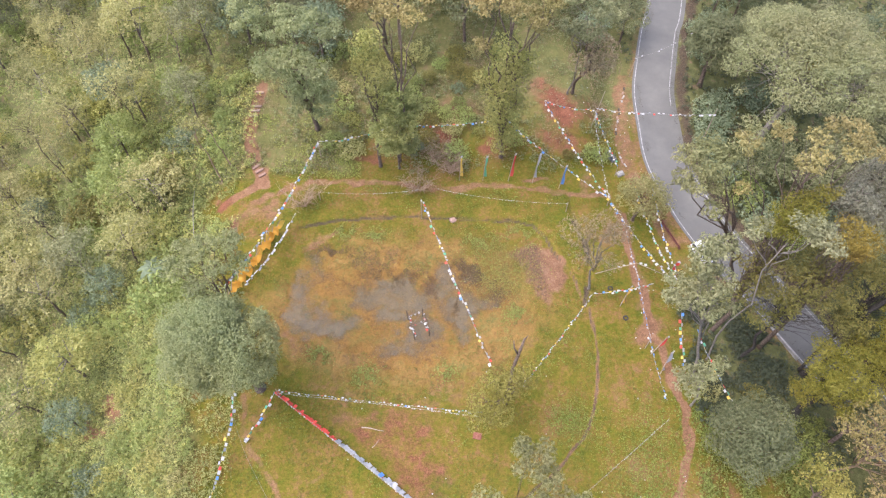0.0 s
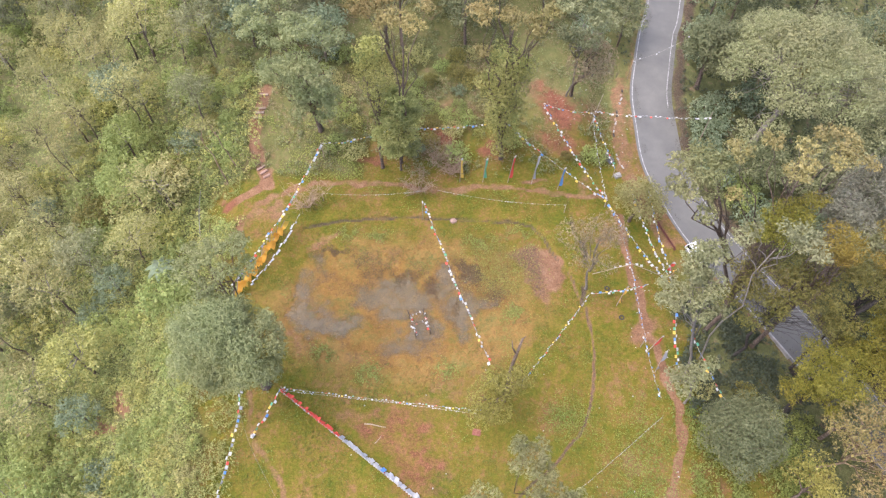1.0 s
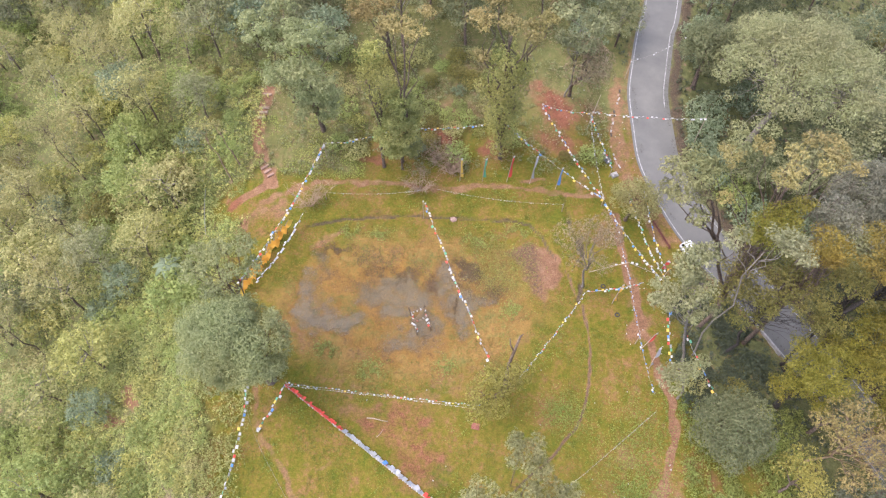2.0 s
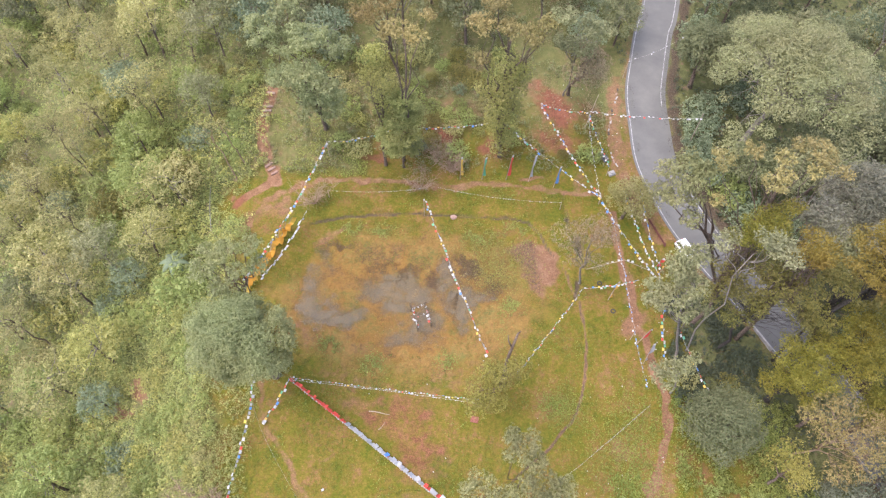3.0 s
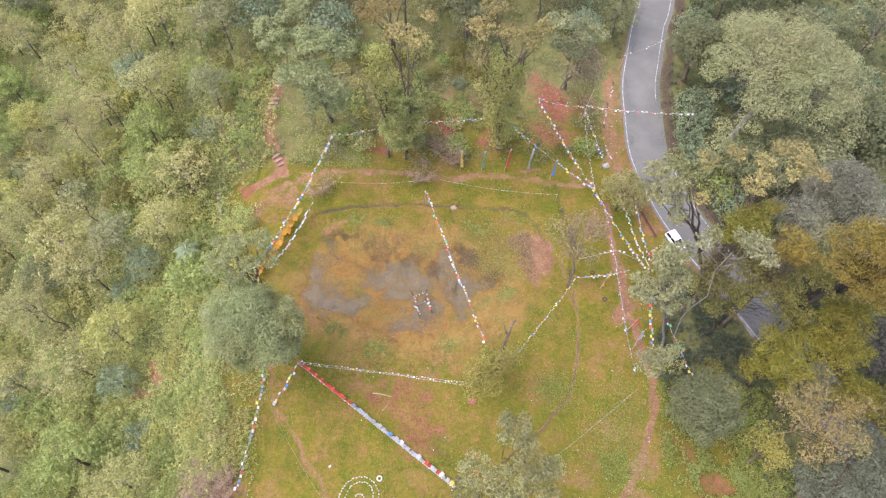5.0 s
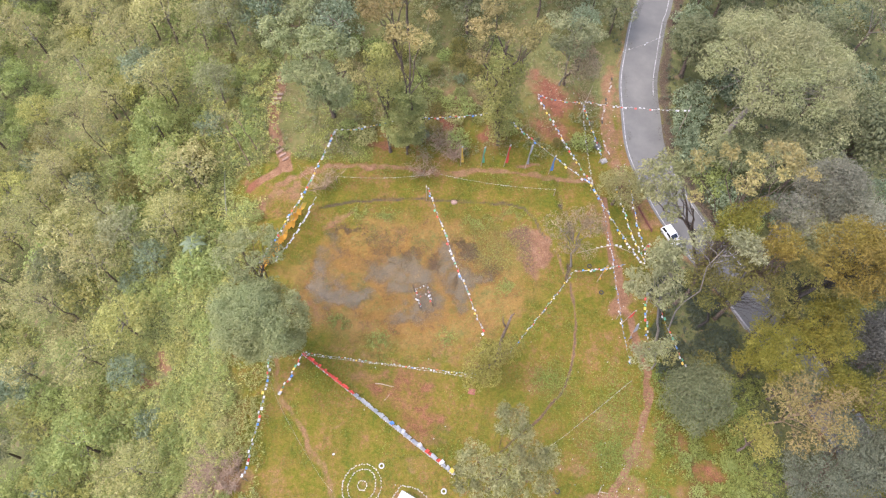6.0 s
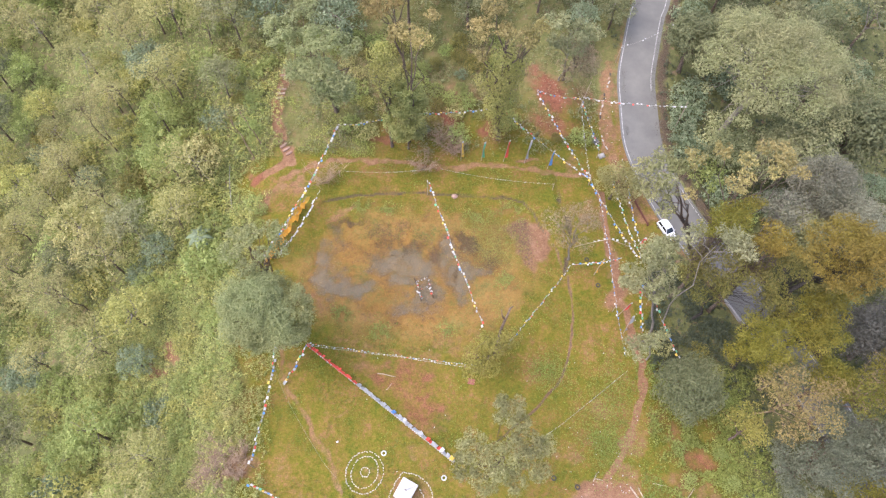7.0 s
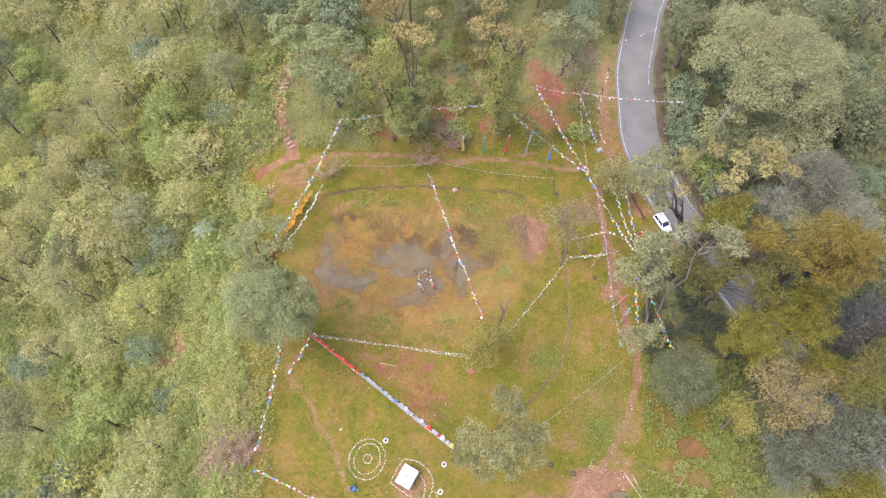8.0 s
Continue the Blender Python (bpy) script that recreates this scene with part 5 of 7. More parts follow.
scatter(8, 70, 2.6, lambda r: (lambda x, y: (x, y, not (11 < x < 25 and y > 66)))(r.uniform(-38, 24), r.uniform(65.5, 84)), lambda r, x, y: (r.choices(BUSHES, (3, 1, 1, 2, 3, 4))[0], r.uniform(0.4, 0.9)), [(-23, 68, 9), (-22, 73, 7), (-28.6, 70, 6), (-28.6, 76, 5), (-7, 68, 3), (8, 66, 3)])
scatter(5, 48, 6.2, right_wood, lambda r, x, y: (r.choices(WOODS, (1, 0, 3, 0, 0, 4, 4))[0], r.uniform(0.8, 1.3)), east)
scatter(6, 20, 4.0, right_wood, lambda r, x, y: (r.choices(BUSHES, (1, 0, 4, 0, 1, 4))[0], r.uniform(0.8, 1.4)), east)
scatter(7, 24, 3.4, right_bank, lambda r, x, y: (r.choices(BUSHES, (4, 4, 1, 1, 4, 1))[0], r.uniform(0.4, 0.8)), east)


def cover(name, label, seed, n, region, leafage, size, tall, up=0.8):
    """Low growth of leaf sprays over a stretch of ground."""
    rng = np.random.default_rng(seed)
    each = 9 if tall > 0.6 else 1
    x, y = region(rng, int(n * 1.6 / each))
    lift = tall * vnoise(x, y, 2.0, seed) * rng.uniform(0.2, 1.0, len(x))
    c = np.stack([x, y, height(x, y) + lift + 0.05], 1)
    way = rng.normal(size=(len(x) * each, 3)) * 0.5 + (0, 0, up)
    if each > 1:
        # leaves stand together in tufts
        c = np.repeat(c, each, 0)
        way = rng.normal(size=c.shape) + (0, 0, 0.8)
        way /= np.linalg.norm(way, axis=1, keepdims=True)
        c = c + way * np.repeat(rng.uniform(0.25, 0.6, (len(x), 1)), each, 0)
    v, f = leaves_at(rng, c, way + rng.normal(size=way.shape) * 0.25, size * 0.82)
    return tagged(child(name, mesh_arrays(name, v, None, f), leafage), label, "undergrowth", kind="stuff")


def in_box(x0, x1, y0, y1, keep):
    def region(rng, n):
        x, y = rng.uniform(x0, x1, n), rng.uniform(y0, y1, n)
        k = keep(x, y, rng.uniform(size=n))
        return x[k], y[k]
    return region


cover("undergrowth", "thick green undergrowth covering the steep slope", 71, 80000, in_box(-105, -28, -4, 120, lambda x, y, u: zones(x, y)[2] > 0.35 + 0.4 * u), LEAF["green"], 0.32, 2.4)
cover("undergrowth", "yellow-green weeds on the steep slope", 72, 26000, in_box(-60, -28, -4, 80, lambda x, y, u: zones(x, y)[2] > 0.2 + 0.5 * u), LEAF["yellow"], 0.36, 1.8)
cover("vine_cover", "bright leafy vines spread over the clearing's edge", 94, 80000, in_box(-52, -23.6, -2, 44, lambda x, y, u: (x < -24.2 - 2.2 * u + 1.6 * vnoise(x, y, 2.2, 95) - 3.4 * smooth(y, 27, 36)) & (vnoise(x, y, 2.6, 96) > 0.12 + 0.35 * u) & (zones(x, y)[0] < 0.3)), LEAF["vine"], 0.23, 0.75)
cover("vine_cover", "yellow-green vines climbing over the slope", 97, 40000, in_box(-56, -28, -2, 60, lambda x, y, u: (x < -30 - 2.5 * u) & (vnoise(x, y, 3.0, 98) > 0.3 + 0.35 * u) & (zones(x, y)[0] < 0.3)), LEAF["vine"], 0.26, 1.5)
# the darker leaf tone paints in the shade of the wooded outer slope
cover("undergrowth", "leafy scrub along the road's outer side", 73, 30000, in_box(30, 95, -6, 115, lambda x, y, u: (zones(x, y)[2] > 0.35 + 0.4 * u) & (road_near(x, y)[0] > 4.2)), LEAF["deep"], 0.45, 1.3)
cover("undergrowth", "forest floor plants on the back slope", 74, 45000, in_box(-40, 27, 62.5, 108, lambda x, y, u: (vnoise(x, y, 3, 75) > 0.25 + 0.4 * u) & (zones(x, y)[0] < 0.35) & (road_near(x, y)[0] > 5)), LEAF["dark"], 0.3, 1.1)
cover("meadow_weeds", "soft green weeds on the knoll beside the trail", 109, 5200, in_box(-27.5, -12, 61.6, 73, lambda x, y, u: (vnoise(x, y, 2.2, 110) > 0.2 + 0.5 * u) & (zones(x, y)[0] < 0.3)), LEAF["weed"], 0.22, 0.4)
cover("undergrowth", "green weeds under the saplings beside the trail", 111, 7000, in_box(-42, -30, 59.5, 71, lambda x, y, u: (vnoise(x, y, 2.2, 112) > 0.1 + 0.4 * u) & (zones(x, y)[0] < 0.3)), LEAF["green"], 0.24, 0.7)
cover("leaf_litter", "dry brown litter and low scrub on the back slope", 76, 40000, in_box(-34, 27, 63.5, 100, lambda x, y, u: (vnoise(x, y, 3, 77) > 0.4 + 0.4 * u) & (road_near(x, y)[0] > 5)), LEAF["brown"], 0.26, 0.35)
cover("bank_weeds", "green leafy weeds on the bank beside the trail", 86, 24000, in_box(28.5, 44, 1, 26, lambda x, y, u: (vnoise(x, y, 2.4, 87) > 0.3 + 0.45 * u) & (zones(x, y)[0] < 0.4) & (x > 27 + 6 * vnoise(x, y, 3.0, 95) * (0.6 + 0.4 * u))), LEAF["weed"], 0.3, 0.9)
cover("bank_weeds", "green leafy scrub on the bank below the trees", 88, 22000, in_box(28, 46, 1, 27, lambda x, y, u: (vnoise(x, y, 2.8, 89) > 0.22 + 0.4 * u) & (road_near(x, y)[0] > 4.6) & (x > 27.5 + 6 * vnoise(x, y, 3.5, 94) * (0.6 + 0.4 * u)) & (zones(x, y)[0] < 0.4)), LEAF["weed"], 0.28, 0.9)
# dark-leaved scrub, its tone lowered further to imitate shade from the crowns overhead
cover("undergrowth", "dark green scrub under the roadside trees, colour darkened for their shade", 90, 22000, in_box(29.5, 43, 25, 42, lambda x, y, u: (vnoise(x, y, 2.2, 92) > 0.25 + 0.4 * u) & (road_near(x, y)[0] > 4.4) & (x > 29.5 + 2.5 * vnoise(x, y, 3, 93))), LEAF["deep"], 0.3, 1.3)
cover("leaf_litter", "dry leaves along the road's outer shoulder", 78, 20000, in_box(30, 60, 40, 112, lambda x, y, u: (np.abs(road_near(x, y)[0] - 4.6) < 1.2 * u) & (x > np.interp(y, ROAD[::-1, 1], ROAD[::-1, 0]))), LEAF["slate"], 0.16, 0.12)
cover("meadow_weeds", "low green weeds in patches round the pond", 79, 26000, in_box(-24, 20, 14, 62, lambda x, y, u: (vnoise(x, y, 2.6, 80) > 0.62 + 0.3 * u) & (zones(x, y)[0] < 0.25) & (height(x, y) > WATER_Z + 0.03)), LEAF["herb"], 0.2, 0.25)
cover("meadow_weeds", "fresh green weeds scattered over the meadow", 75, 30000, in_box(8, 33, 2, 34, lambda x, y, u: (vnoise(x, y, 3.2, 76) > 0.52 + 0.25 * u) & (zones(x, y)[0] < 0.25) & (y < 24 + 10 * vnoise(x, y, 5.0, 77) * (0.5 + 0.5 * u)) & (x > 19 - 0.3 * (y - 20))), LEAF["herb"], 0.24, 0.3)


def lime_patches(rng, n):
    xs, ys = [], []
    for cx, cy, r, k in ((-15.5, 34.4, 1.5, 1), (-9.5, 31.6, 1.7, 1), (-13.6, 53.0, 1.4, 1), (10.6, 52.0, 2.6, 2), (5.0, 51.4, 2.4, 2), (-9.6, 52.4, 1.6, 1), (0.5, 32.0, 1.4, 0.7), (9.6, 40.0, 1.6, 1)):
        m = int(n * k / 10)
        xs.append(cx + r * 0.6 * rng.normal(size=m))
        ys.append(cy + r * 0.5 * rng.normal(size=m))
    x, y = np.concatenate(xs), np.concatenate(ys)
    k = vnoise(x, y, 0.9, 105) > 0.4
    return x[k], y[k]


cover("meadow_weeds", "leafy green weeds in loose patches beside the trail", 108, 4200, lambda rng, n: tuple(np.concatenate([c[i] + c[i + 2] * rng.normal(size=n // 4) for c in ((22.0, 19.0, 3.0, 3.4), (24.2, 23.6, 2.0, 3.0), (15.2, 26.0, 1.6, 1.5), (23.4, 15.0, 2.2, 2.6))]) for i in (0, 1)), LEAF["herb"], 0.2, 0.3, 1.0)
cover("meadow_weeds", "dull olive weeds between the pond and the bare mound", 107, 2600, lambda rng, n: (7.4 + 2.6 * rng.normal(size=n), 46.4 + 2.4 * rng.normal(size=n)), LEAF["olive"], 0.2, 0.2, 1.2)
cover("meadow_weeds", "lime-green leafy weeds in patches round the marsh", 106, 3600, lime_patches, LEAF["weed"], 0.24, 0.25, 1.2)


def road_debris(seed, n, off, wide):
    """Dark leaves and grit swept to the edges of the asphalt."""
    rng = np.random.default_rng(seed)
    i = rng.integers(1, len(ROAD) - 1, n)
    i = i[(ROAD[i, 1] > 30) & (ROAD[i, 1] < 110)]
    way = ROAD[i + 1, :2] - ROAD[i - 1, :2]
    side = np.stack([way[:, 1], -way[:, 0]], 1) / np.hypot(way[:, 0], way[:, 1])[:, None]
    at = ROAD[i, :2] + way * rng.uniform(-0.5, 0.5, (len(i), 1)) + side * rng.normal(off, wide, (len(i), 1))
    keep = vnoise(at[:, 0], at[:, 1], 1.6, seed) > 0.42
    c = np.column_stack([at, ROAD[i, 2] + 0.07])[keep]
    v, f = leaves_at(rng, c, rng.normal(size=(len(c), 3)) * 0.1 + (0, 0, 1), 0.2, 0.8)
    return tagged(child("leaf_litter", mesh_arrays("leaf_litter", v, None, f), LEAF["slate"]), "dark wet leaves swept to the road's edge", "leaf litter", kind="stuff")


road_debris(61, 4200, 2.25, 0.22)
road_debris(62, 5200, -3.0, 0.3)


def tufts(name, label, seed, n, region, material, tall, spread):
    """Tufts of three narrow blades."""
    rng = np.random.default_rng(seed)
    x, y = region(rng, n)
    z = height(x, y)
    k = z > WATER_Z - 0.15 * rng.uniform(size=len(x)) ** 1.7
    x, y, z = x[k], y[k], z[k]
    base = np.stack([x, y, z - 0.03], 1)
    vs = []
    for _ in range(3):
        a = rng.uniform(0, 6.28, len(x))
        out = np.stack([np.cos(a), np.sin(a), 0 * a], 1)
        side = np.stack([-np.sin(a), np.cos(a), 0 * a], 1) * spread * 0.22
        h = (tall * rng.uniform(0.5, 1.2, len(x)))[:, None]
        tip = base + out * spread * rng.uniform(0.4, 1.2, (len(x), 1)) + (0, 0, 1) * h
        vs.append(np.stack([base - side, base + side, tip], 1))
    v = np.concatenate(vs).reshape(-1, 3)
    return tagged(child(name, mesh_arrays(name, v, None, np.arange(len(v)).reshape(-1, 3)), material), label, "grass", kind="stuff")


SEDGE = leaf("leaf_sedge", [(0.20, 0.12, 0.036), (0.285, 0.176, 0.046), (0.35, 0.24, 0.076)], 0.45, 0.8)
GRASS = leaf("leaf_grass", [(0.082, 0.105, 0.018), (0.14, 0.146, 0.026), (0.205, 0.182, 0.04)], 0.4, 0.8)
tufts("marsh_sedge", "orange-brown marsh sedge growing in the pond", 81, 17000, in_box(-26, 16, 27, 54, lambda x, y, u: (zones(x, y)[1] > 0.2 + 0.5 * u) & (vnoise(x, y, 1.6, 82) * 0.6 + vnoise(x, y, 0.6, 85) * 0.4 > 0.25 + 0.4 * u)), SEDGE, 0.13, 0.26)
tufts("marsh_grass", "olive-green grass among the marsh sedge", 99, 9000, in_box(-26, 18, 26, 55, lambda x, y, u: (zones(x, y)[1] > 0.1 + 0.4 * u) & (vnoise(x, y, 2.0, 100) * 0.6 + vnoise(x, y, 0.7, 101) * 0.4 > 0.42 + 0.25 * u)), GRASS, 0.14, 0.28)


def pond_weed(rng, n):
    """Dark weed in drifts over the water and the wet margin."""
    xs, ys = [], []
    for cx, cy, ra, rb, share in ((3.6, 47.0, 2.6, 1.9, 0.18), (-1.6, 42.8, 0.6, 2.4, 0.08), (1.6, 42.6, 0.35, 3.2, 0.05), (6.4, 45.0, 2.6, 2.0, 0.05), (-6.0, 45.6, 5.0, 2.0, 0.16), (-10.5, 48.2, 4.0, 1.8, 0.1), (-15.5, 49.6, 2.4, 1.2, 0.08), (7.4, 43.4, 2.0, 2.0, 0.08)):
        k = int(n * share)
        xs.append(cx + ra * 0.6 * rng.normal(size=k))
        ys.append(cy + rb * 0.6 * rng.normal(size=k))
    x, y = np.concatenate(xs), np.concatenate(ys)
    k = vnoise(x, y, 0.8, 102) * 0.5 + vnoise(x, y, 2.0, 103) * 0.5 > 0.47
    return x[k], y[k]


def pond_weed_mats():
    rng = np.random.default_rng(104)
    x, y = pond_weed(rng, 15000)
    c = np.stack([x, y, np.maximum(height(x, y), WATER_Z) + rng.uniform(0.01, 0.06, len(x))], 1)
    v, f = leaves_at(rng, c, rng.normal(size=(len(x), 3)) * 0.25 + (0, 0, 1), 0.15)
    tagged(child("pond_weed", mesh_arrays("pond_weed", v, None, f), WEED), "dark brown weed floating in drifts on the pond", "water weed", kind="stuff")


WEED = leaf("leaf_pond_weed", [(0.045, 0.03, 0.015), (0.09, 0.058, 0.024), (0.14, 0.09, 0.035)], 0.2, 0.7)
pond_weed_mats()
tufts("meadow_grass", "short yellow-green grass tufts over the clearing", 83, 42000, in_box(-30, 31, 2, 66, lambda x, y, u: (zones(x, y)[0] < 0.3) & (zones(x, y)[1] < 0.4) & (vnoise(x, y, 2.4, 84) > 0.4)), GRASS, 0.16, 0.22)


def big_leaf_plant(x, y):
    root = thing("broad_leaf_plant", (x, y, ground_z(x, y)), "broad-leaved bright green plant among the bushes", "plant")
    part("stem", tube([(0, 0, -0.3), (0.1, 0, 2.4), (0.2, 0.1, 4.2)], [0.22, 0.18, 0.1], 6), LEAF["blue"], root)
    for k in range(8):
        a = k * 0.8
        bm = bmesh.new()
        rows = []
        for i in range(6):
            t = i / 5
            c = Vector((0.2 + math.cos(a) * 2.3 * t, 0.1 + math.sin(a) * 2.3 * t, 4.1 + 0.9 * t - 1.7 * t * t))
            w = 0.42 * math.sin(math.pi * (0.1 + 0.88 * t))
            s = Vector((-math.sin(a), math.cos(a), 0)) * w
            rows.append([bm.verts.new(c - s - Vector((0, 0, 0.1))), bm.verts.new(c), bm.verts.new(c + s - Vector((0, 0, 0.1)))])
        for p, q in zip(rows, rows[1:]):
            for i in (0, 1):
                bm.faces.new((p[i], p[i + 1], q[i + 1], q[i]))
        part("leaf", bm, LEAF["blue"], root)


big_leaf_plant(-39.6, 47.0)


# ---------------------------------------------------------------- flags and banners
def flag_mesh(name, w, h, seed, point=False):
    """A small cloth, hung along x and rippling as it falls."""
    rng = random.Random(seed)
    bm = bmesh.new()
    a, b = rng.uniform(0, 6), rng.uniform(0.5, 1.2)
    grid = []
    for j in range(4):
        t = j / 3
        grid.append([bm.verts.new(((i / 2 - 0.5) * w * (1 - 0.75 * t if point else 1), 0.09 * h * math.sin(a + 3 * t + b * i) * t, -h * t)) for i in range(3)])
    for p, q in zip(grid, grid[1:]):
        for i in (0, 1):
            bm.faces.new((p[i], p[i + 1], q[i + 1], q[i]))
    me = bpy.data.meshes.new(name)
    bm.to_mesh(me)
    bm.free()
    me.polygons.foreach_set("use_smooth", [True] * len(me.polygons))
    return me


FLAG = {}
for k, c in enumerate(CLOTH):
    for v in range(2):
        FLAG[c, v] = flag_mesh("flag", 0.36, 0.29, 3 * k + v)
        FLAG[c, v].materials.append(CLOTH[c])
SOFT = ["white", "grey", "red", "white", "blue", "white", "white", "yellow", "white", "grey", "green"]
FIVE = ["blue", "white", "red", "white", "green", "yellow", "white"]
PALE = ["white", "grey", "white", "grey", "white"]
WORN = ["white", "blue", "white", "red", "white", "yellow", "white", "green"]


def flag_string(label, pts, sag, gap=0.62, colours=FIVE, seed=0, scale=1.0, lift=55.0, group="prayer flag strings", name="prayer_flag_string", keep=1.0):
    """A cord slung between points, with small flags sewn on."""
    rng = random.Random(seed * 7 + 1)
    x0, y0, z0 = pts[0]
    root = thing(name, (x0, y0, z0), label, "prayer flags", group)
    path = []
    for a, b in zip(pts, pts[1:]):
        a, b = Vector(a), Vector(b)
        n = max(4, int((b - a).length / 1.2))
        for i in range(n):
            t = i / n
            path.append(a.lerp(b, t) - Vector((0, 0, 4 * sag * t * (1 - t))))
    path.append(Vector(pts[-1]))
    path = [p - Vector(pts[0]) for p in path]
    part("cord", tube(path, [0.011] * len(path), 4), CORD, root)
    run, k = 0.3, 0
    for a, b in zip(path, path[1:]):
        size = (b - a).length
        while run < size:
            p = a.lerp(b, run / size)
            way = (b - a).normalized()
            if rng.random() < keep:
                face = math.atan2(way.y, way.x)
                m = Matrix.Translation(p) @ Matrix.Rotation(face, 4, "Z") @ Matrix.Rotation(-math.asin(max(-1, min(1, way.z))), 4, "Y")
                m = m @ Matrix.Rotation(radians(rng.gauss(lift * (1 if rng.random() < 0.6 else -1), 22)), 4, "X") @ Matrix.Scale(scale * rng.uniform(0.8, 1.15), 4)
                child("flag", FLAG[colours[k % len(colours)], rng.randint(0, 1)], None, root, m=m)
            k += 1
            run += gap * 0.74 * scale * rng.uniform(0.85, 1.15)
        run -= size
    return root


def g(x, y, up):
    return (x, y, ground_z(x, y) + up)


flag_string("coloured prayer flags strung across the pond to the small tree", [(-3.0, 55.3, 2.5), (5.5, 30.2, 4.2)], 0.5, 0.6, SOFT, 1)
flag_string("prayer flags strung along the pond's bank to the big tree", [(-18.1, 65.5, 2.6), (-26.6, 40.6, 4.4)], 1.5, 0.6, SOFT, 2)
flag_string("faded white prayer flags hanging low beside the pond", [(-20.0, 53.6, 1.6), (-25.0, 42.2, 1.8)], 0.9, 0.5, PALE, 3, 0.9)
flag_string("prayer flags slung between trees on the back slope", [(-18.1, 65.5, 2.6), (-7.0, 65.6, 6.0)], 0.9, 0.75, WORN, 4, 0.85)
flag_string("prayer flags slung between tall trees on the back slope", [(-7.0, 65.6, 6.0), (8.4, 67.6, 5.2)], 0.8, 0.7, WORN, 5, 0.85)
flag_string("prayer flags running from a tall tree down to the post", [(8.8, 66.8, 5.8), (23.4, 57.0, 0.1)], 0.6, 0.62, SOFT, 6)
flag_string("prayer flags running from the red bank down to the post", [(14.7, 71.0, 5.3), (23.4, 57.0, 0.1)], 0.5, 0.6, SOFT, 7)
flag_string("small prayer flags above the red earth bank", [(14.7, 71.0, 5.3), (22.4, 70.8, 3.6)], 0.5, 0.6, WORN, 8, 0.75)
flag_string("prayer flags strung across the asphalt road", [(22.4, 70.8, 4.0), (29.5, 68.6, 5.2), (38.4, 67.4, 6.2)], 0.25, 0.55, ["white", "white", "grey", "white", "red", "white", "white"], 9, 0.8, keep=0.9)
flag_string("worn prayer flags from the leaning pole to the post", [(22.4, 70.8, 3.6), (25.2, 62.4, 0.8)], 0.4, 0.6, WORN, 10, 0.8)
flag_string("faded prayer flag cord beside the verge", [(22.4, 70.6, 3.2), (23.4, 57.0, 0.1)], 0.7, 0.6, PALE, 11, 0.55, keep=0.7)
flag_string("frayed prayer flags crossing the road higher up", [(30.2, 82.6, 3.0), (39.5, 86.0, 5.0)], 0.6, 1.1, PALE, 12, 0.7, keep=0.6)
flag_string("thick prayer flags slung from the post towards the trail", [(23.5, 56.8, 0.1), (28.5, 40.8, 4.4)], 0.8, 0.46, ["white", "blue", "white", "yellow", "grey"], 13)
flag_string("prayer flags slung beside the roadside tree", [(25.4, 55.4, 5.2), (28.6, 41.2, 4.4)], 0.9, 0.6, ["yellow", "white", "grey", "white", "green", "white"], 14, 0.85)
flag_string("prayer flags hanging from the roadside tree to the shrine post", [(27.4, 54.4, 6.2), (29.2, 43.2, 3.4)], 0.8, 0.66, ["white", "grey", "blue", "white", "yellow"], 15, 0.85)
flag_string("pale prayer flags along the red earth trail", [(24.0, 52.0, 2.6), (24.8, 43.0, 1.8), (25.2, 35.0, 1.2)], 0.3, 0.5, ["white", "grey", "white", "blue"], 16, 0.6, keep=0.42)
flag_string("coloured prayer flags from the half-bare tree to the trail", [(19.3, 42.0, -0.3), (26.2, 41.8, 2.6)], 0.5, 0.5, SOFT, 17, 0.75)
flag_string("coloured prayer flags from the half-bare tree to the meadow tree", [(19.3, 42.0, -0.3), (8.6, 27.6, 3.8)], 0.8, 0.7, SOFT, 18, 0.62)
flag_string("bright prayer flags hanging over the red earth trail", [(27.9, 36.4, 5.4), (28.3, 30.4, 1.6)], 0.4, 0.55, FIVE, 19, 1.05)
flag_string("prayer flags slung among the roadside trees", [(29.6, 34.6, 4.6), (33.2, 26.4, 1.6)], 0.5, 0.55, FIVE, 20, 1.05, keep=0.85)
flag_string("faded prayer flags beside the red earth trail", [(25.0, 35.4, 1.2), (25.8, 27.2, 1.0)], 0.4, 0.45, ["white", "blue", "grey", "white"], 21, 0.7, keep=0.6)
flag_string("coloured prayer flags from the fence hub to the meadow tree", [(-19.4, 28.6, 0.6), (4.2, 24.6, 4.4)], 0.25, 0.9, SOFT, 22, 0.6)
flag_string("white prayer flags from the fence hub over the meadow", [(-19.4, 28.4, 0.3), (-6.0, 26.4, 1.9), (4.0, 24.4, 3.8)], 0.05, 0.5, PALE, 23, 0.3, keep=0.5)
flag_string("coloured prayer flags hanging along the meadow's edge", [(-23.0, 29.4, 7.0), (-23.7, 25.4, 1.9), (-25.4, 11.8, 1.0)], 0.5, 0.66, SOFT, 24, 1.05)
flag_string("coloured prayer flags over the lower meadow", [(-25.4, 9.4, 1.2), (-17.5, 6.0, 0.8), (-9.0, 1.5, 0.6)], 0.3, 0.6, FIVE, 25, 0.9)
flag_string("short string of prayer flags tied to the fence hub", [(-19.6, 28.5, 0.5), (-22.6, 23.3, -0.6)], 0.6, 0.62, FIVE, 26)
